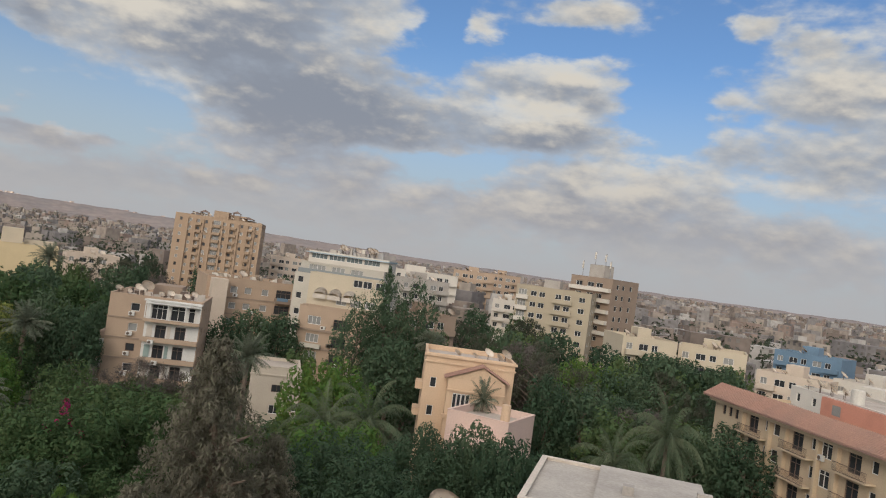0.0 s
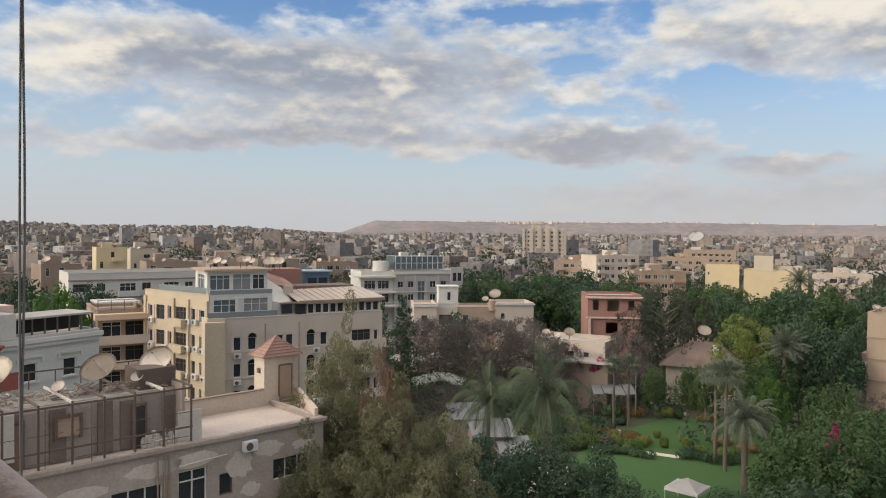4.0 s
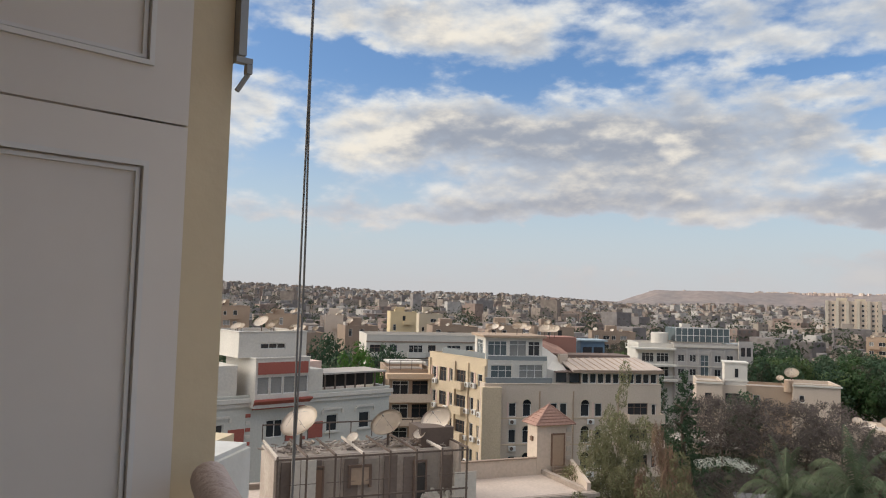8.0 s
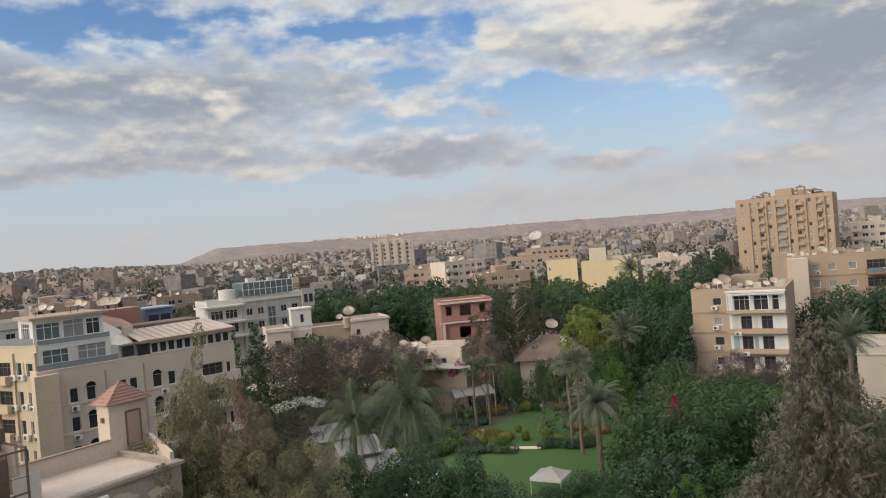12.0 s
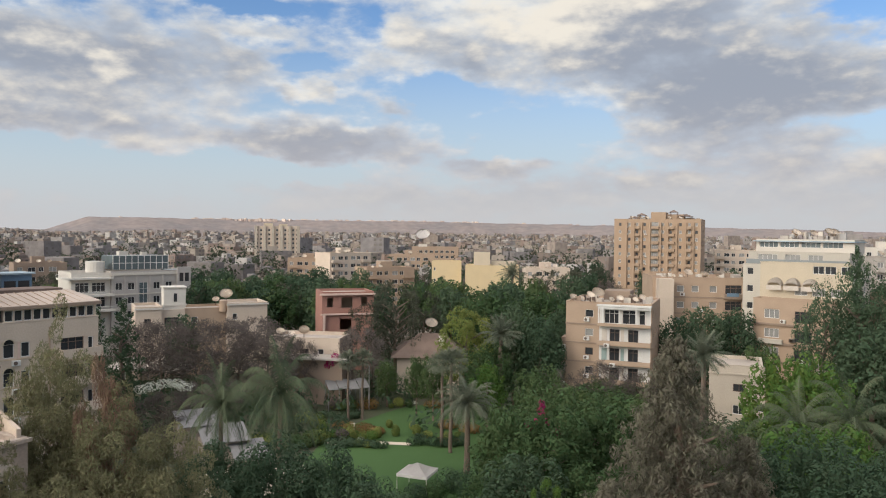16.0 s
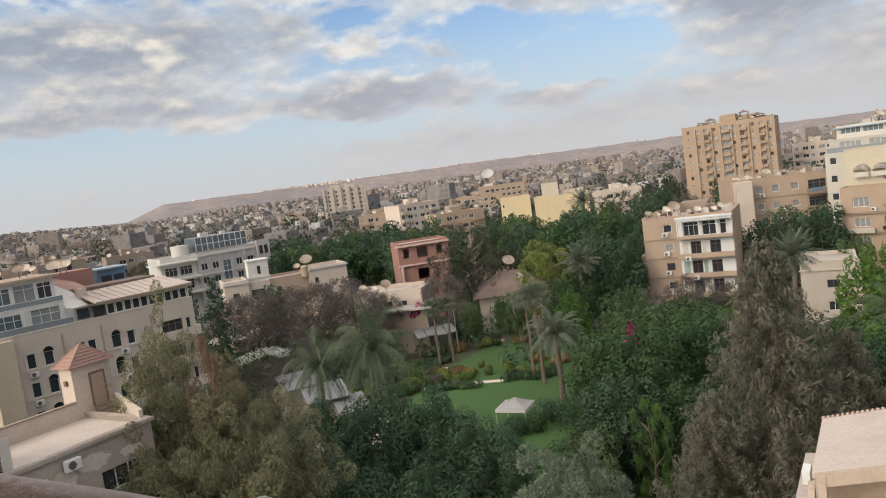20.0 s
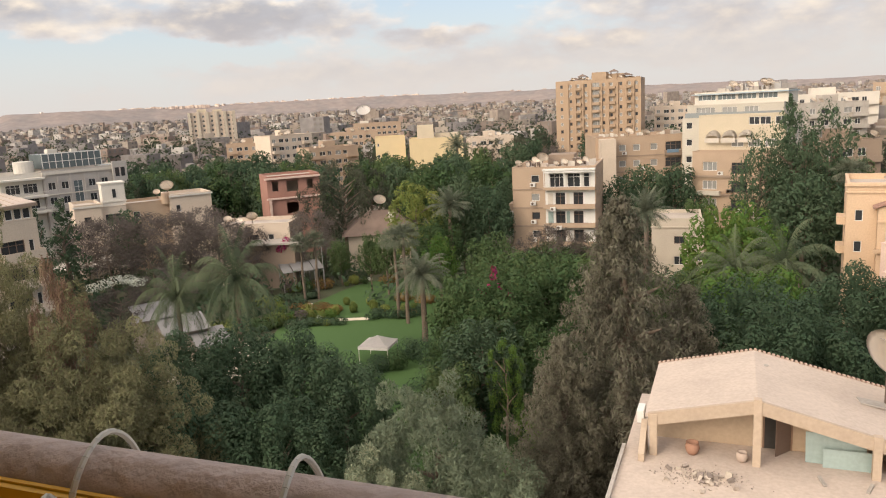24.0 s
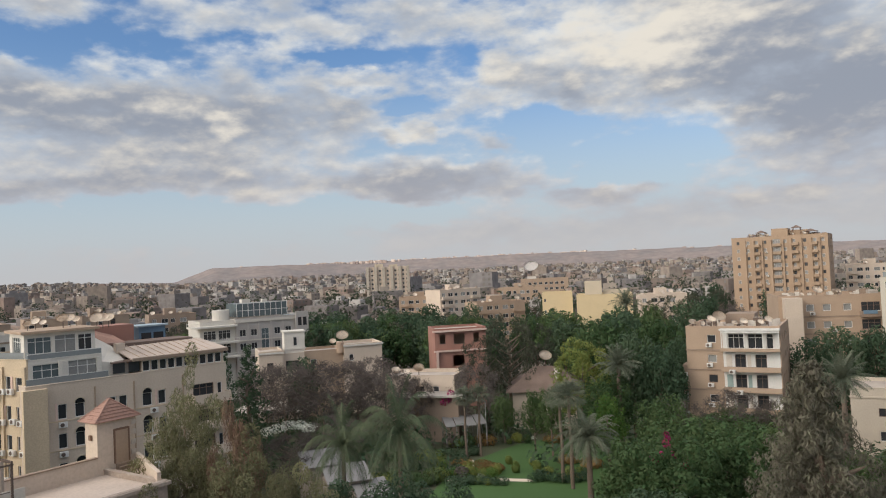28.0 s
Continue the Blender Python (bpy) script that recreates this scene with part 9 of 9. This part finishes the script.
for a0, a1, d, z in ((-19.6, -16.4, 93, 4.3), (-17.9, -14.4, 89, 3.2), (-15.6, -12.8, 86, 1.9)):
    shed, m, w = building("canopy_shed", "low white-walled shed with a sloping sheet roof behind the palms", (a0, d), (a1, d + 1), "shed", "garden canopies")
    part("shed_wall", boxes((0.1, w - 0.1, 0.6, 4.6, 0, z)), M_SHADESIDE, shed)
    for k in range(4):
        x0, x1 = w * k / 4 + 0.03, w * (k + 1) / 4 - 0.03
        bm = bmesh.new()
        v = [bm.verts.new(p) for p in ((x0, 0, z + 0.1), (x1, 0, z + 0.1), (x1, 5, z + 1.1), (x0, 5, z + 1.1), (x0, 0, z + 0.18), (x1, 0, z + 0.18), (x1, 5, z + 1.18), (x0, 5, z + 1.18))]
        for f in ((3, 2, 1, 0), (4, 5, 6, 7), (0, 1, 5, 4), (1, 2, 6, 5), (2, 3, 7, 6), (3, 0, 4, 7)):
            bm.faces.new([v[i] for i in f])
        part("roof_sheet", bm, M_DIRTY, shed)
        part("batten", boxes((x1 + 0.005, x1 + 0.055, -0.1, 0.1, z, z + 0.2)), M_METAL, shed)
canopy(-8.7, 116, -5.5, 117, 5, 3.4, 0.6, M_DIRTY, "greyish white flat canopy roof at the garden's edge", 4)
canopy(-24.8, 140, -19.4, 136, 10, 3.6, 0.7, M_CONCRETE, "grey slatted parking shade roof among bare trees", 7)

# garden lamps and street lamps
for az, d, h in ((-5.6, 117, 7.0), (51.0, 70, 9.0), (54.4, 66, 8.6), (54.6, 58, 8.0)):
    c = at(az, d)
    ob = thing("street_lamp", "slim grey street lamp with one curved arm", "street lamp", Matrix.Translation(c), "street lamps")
    part("pole", tube(bmesh.new(), (0, 0, 0), (0, 0, h), 0.09, 0.05, 8), M_METAL, ob)
    part("arm", polytube(bmesh.new(), [(0, 0, h - 0.02), (-0.3, 0, h + 0.25), (-1.0, 0, h + 0.3)], 0.04), M_METAL, ob)
    part("lamp_head", boxes((-1.5, -0.95, -0.12, 0.12, h + 0.24, h + 0.36)), M_OFFWHITE, ob)

# ---------------------------------------------------------------- the far city
def far_city():
    r = np.random.default_rng(5)
    wall_v, wall_f, win_v, win_f, leaf_l = [], [], [], [], []
    quad = np.array(((0, 1, 5, 4), (1, 2, 6, 5), (2, 3, 7, 6), (3, 0, 4, 7), (4, 5, 6, 7)))

    def block(c, w, d, z0, z1, a, V, F):
        ca, sa = math.cos(a), math.sin(a)
        i0 = len(V)
        for z in (z0, z1):
            for x, y in ((-w, -d), (w, -d), (w, d), (-w, d)):
                V.append((c[0] + (x * ca - y * sa) / 2, c[1] + (x * sa + y * ca) / 2, z))
        F.extend((quad + i0).tolist())

    rr = 235.0
    while rr < 3640:
        step = 11 + rr * 0.015
        az = -78.0
        while az < 76:
            az += math.degrees(step * r.uniform(0.9, 1.9) / rr)
            d = rr + r.uniform(-0.4, 0.4) * step
            if rr < 320 and -30 < az < 12:
                continue
            if rr < 420 and (-27 < az < -5 and r.random() < 0.55 or 11 < az < 24 and d < 330 or 37 < az < 48 and d < 260):
                continue
            c = at(az, d)
            w, dp = r.uniform(8, 22), r.uniform(7, 14)
            h = min(24.0, r.choice((6, 6, 9, 9, 9, 12, 12, 15)) + r.uniform(-1, 2) + min(5, rr / 500))
            if rr > 800:
                h = min(h, 15 + r.uniform(0, 3))
            rise = max(0.0, rr - 500) * 0.0125 * min(1.0, max(0.0, (-26 - az) / 10)) * (1.0 + 0.6 * min(1.0, max(0.0, (-46 - az) / 12))) + max(0.0, rr - 1900) * 0.011 * min(1.0, max(0.0, (az + 28) / 6))
            if az > 27:
                h += 3.5
            if r.random() < 0.03 and 450 < rr < 1600:
                h += r.uniform(6, 14)
            a = radians(r.choice((-25, 65, -25, 20)) + r.normal() * 6)
            h += rise
            block(c, w, dp, 0, h, a, wall_v, wall_f)
            if r.random() < 0.7:
                ox, oy = r.uniform(-0.3, 0.3, 2) * (w, dp)
                block((c[0] + ox, c[1] + oy), w * r.uniform(0.2, 0.4), dp * 0.4, h, h + r.uniform(1.5, 3), a, wall_v, wall_f)
            for q in range(int(r.integers(0, 4)) if rr < 1200 else 0):
                ox, oy = r.uniform(-0.45, 0.45, 2) * (w, dp)
                block((c[0] + ox, c[1] + oy), 1.0, 0.8, h, h + r.uniform(0.8, 1.8), a, wall_v, wall_f)
            if rr < 620:
                ca, sa = math.cos(a), math.sin(a)
                nf = int(h / 3)
                for side in range(4):
                    L = (w, dp, w, dp)[side]
                    nx = max(2, int(L / 3.4))
                    for i in range(nx):
                        if r.random() < 0.45:
                            continue
                        for k in range(max(0, nf - 5), nf):
                            u = (i + 0.5) * L / nx - L / 2
                            x, y = ((u, -dp / 2), (w / 2, u), (u, dp / 2), (-w / 2, u))[side]
                            fx, fy = ((0.75, 0.10), (0.10, 0.75), (0.75, 0.10), (0.10, 0.75))[side]
                            z = h - 3 * (nf - k) + 1.0
                            px, py = c[0] + x * ca - y * sa, c[1] + x * sa + y * ca
                            if (px - 0) * (x * ca - y * sa) + py * (x * sa + y * ca) > 0.35 * math.hypot(px, py) * math.hypot(x, y):
                                continue
                            block((px, py), fx * 2, fy * 2, z, z + 1.4, a, win_v, win_f)
            for _ in range(3 if rr < 1000 else 2):
                t = at(az + r.uniform(-0.6, 0.6) * 200 / rr, d - r.uniform(6, 16))
                s = r.uniform(3.0, 6.0)
                hh = rise + r.uniform(8, 17)
                for q in range(5 if rr > 600 else 9):
                    leaf_l.append((t.x + r.uniform(-1, 1) * s * 1.1, t.y + r.uniform(-1, 1) * s * 0.8, rise + (hh - rise) * r.uniform(0.55, 0.95), s * 0.6, s * 0.6, (hh - rise) * 0.28))
        rr += step * 1.55

    for name, V, F, mat, lab in (("far_houses", wall_v, wall_f, M_FARWALL, "dense far city of tan and grey apartment houses"), ("far_house_windows", win_v, win_f, M_FARWIN, "dark windows of the far city's houses")):
        me = bpy.data.meshes.new(name)
        me.from_pydata(V, [], F)
        me.materials.append(mat)
        tagged(link(name, me), lab, "city", kind="stuff")
    v, f = leaves(170000, leaf_l, 1.15, 77, 0.0, 0.5, 0.4)
    tagged(link("far_trees", crown_mesh("far_trees", v, f, M_FARLEAF)), "dusty green trees between the far houses", "trees", kind="stuff")
    # settlement on the ridge
    V, F = [], []
    for k in range(150):
        az = r.uniform(-19, 3) if k < 120 else r.uniform(-25, 22)
        c = at(az, 4080)
        rise = 1.0 - 0.42 * min(1.0, max(0.0, az / 30))
        z = 30 + 66 * rise
        block(c, r.uniform(8, 22), 12, z - 16, z + r.uniform(-2, 5), r.uniform(0, 3), V, F)
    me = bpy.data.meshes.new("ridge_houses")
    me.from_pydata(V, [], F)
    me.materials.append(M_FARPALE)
    tagged(link("ridge_houses", me), "distant houses along the desert ridge, coloured as if sunlit", "city", kind="stuff")


# evening sun on the ridge is put into this pale wall colour
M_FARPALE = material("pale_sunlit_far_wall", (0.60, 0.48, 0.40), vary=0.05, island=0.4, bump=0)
far_city()

for ob in [AC, DISH, DISH_WHITE, *TREES.values()]:
    for o in [*ob.children_recursive, ob]:
        bpy.data.objects.remove(o)
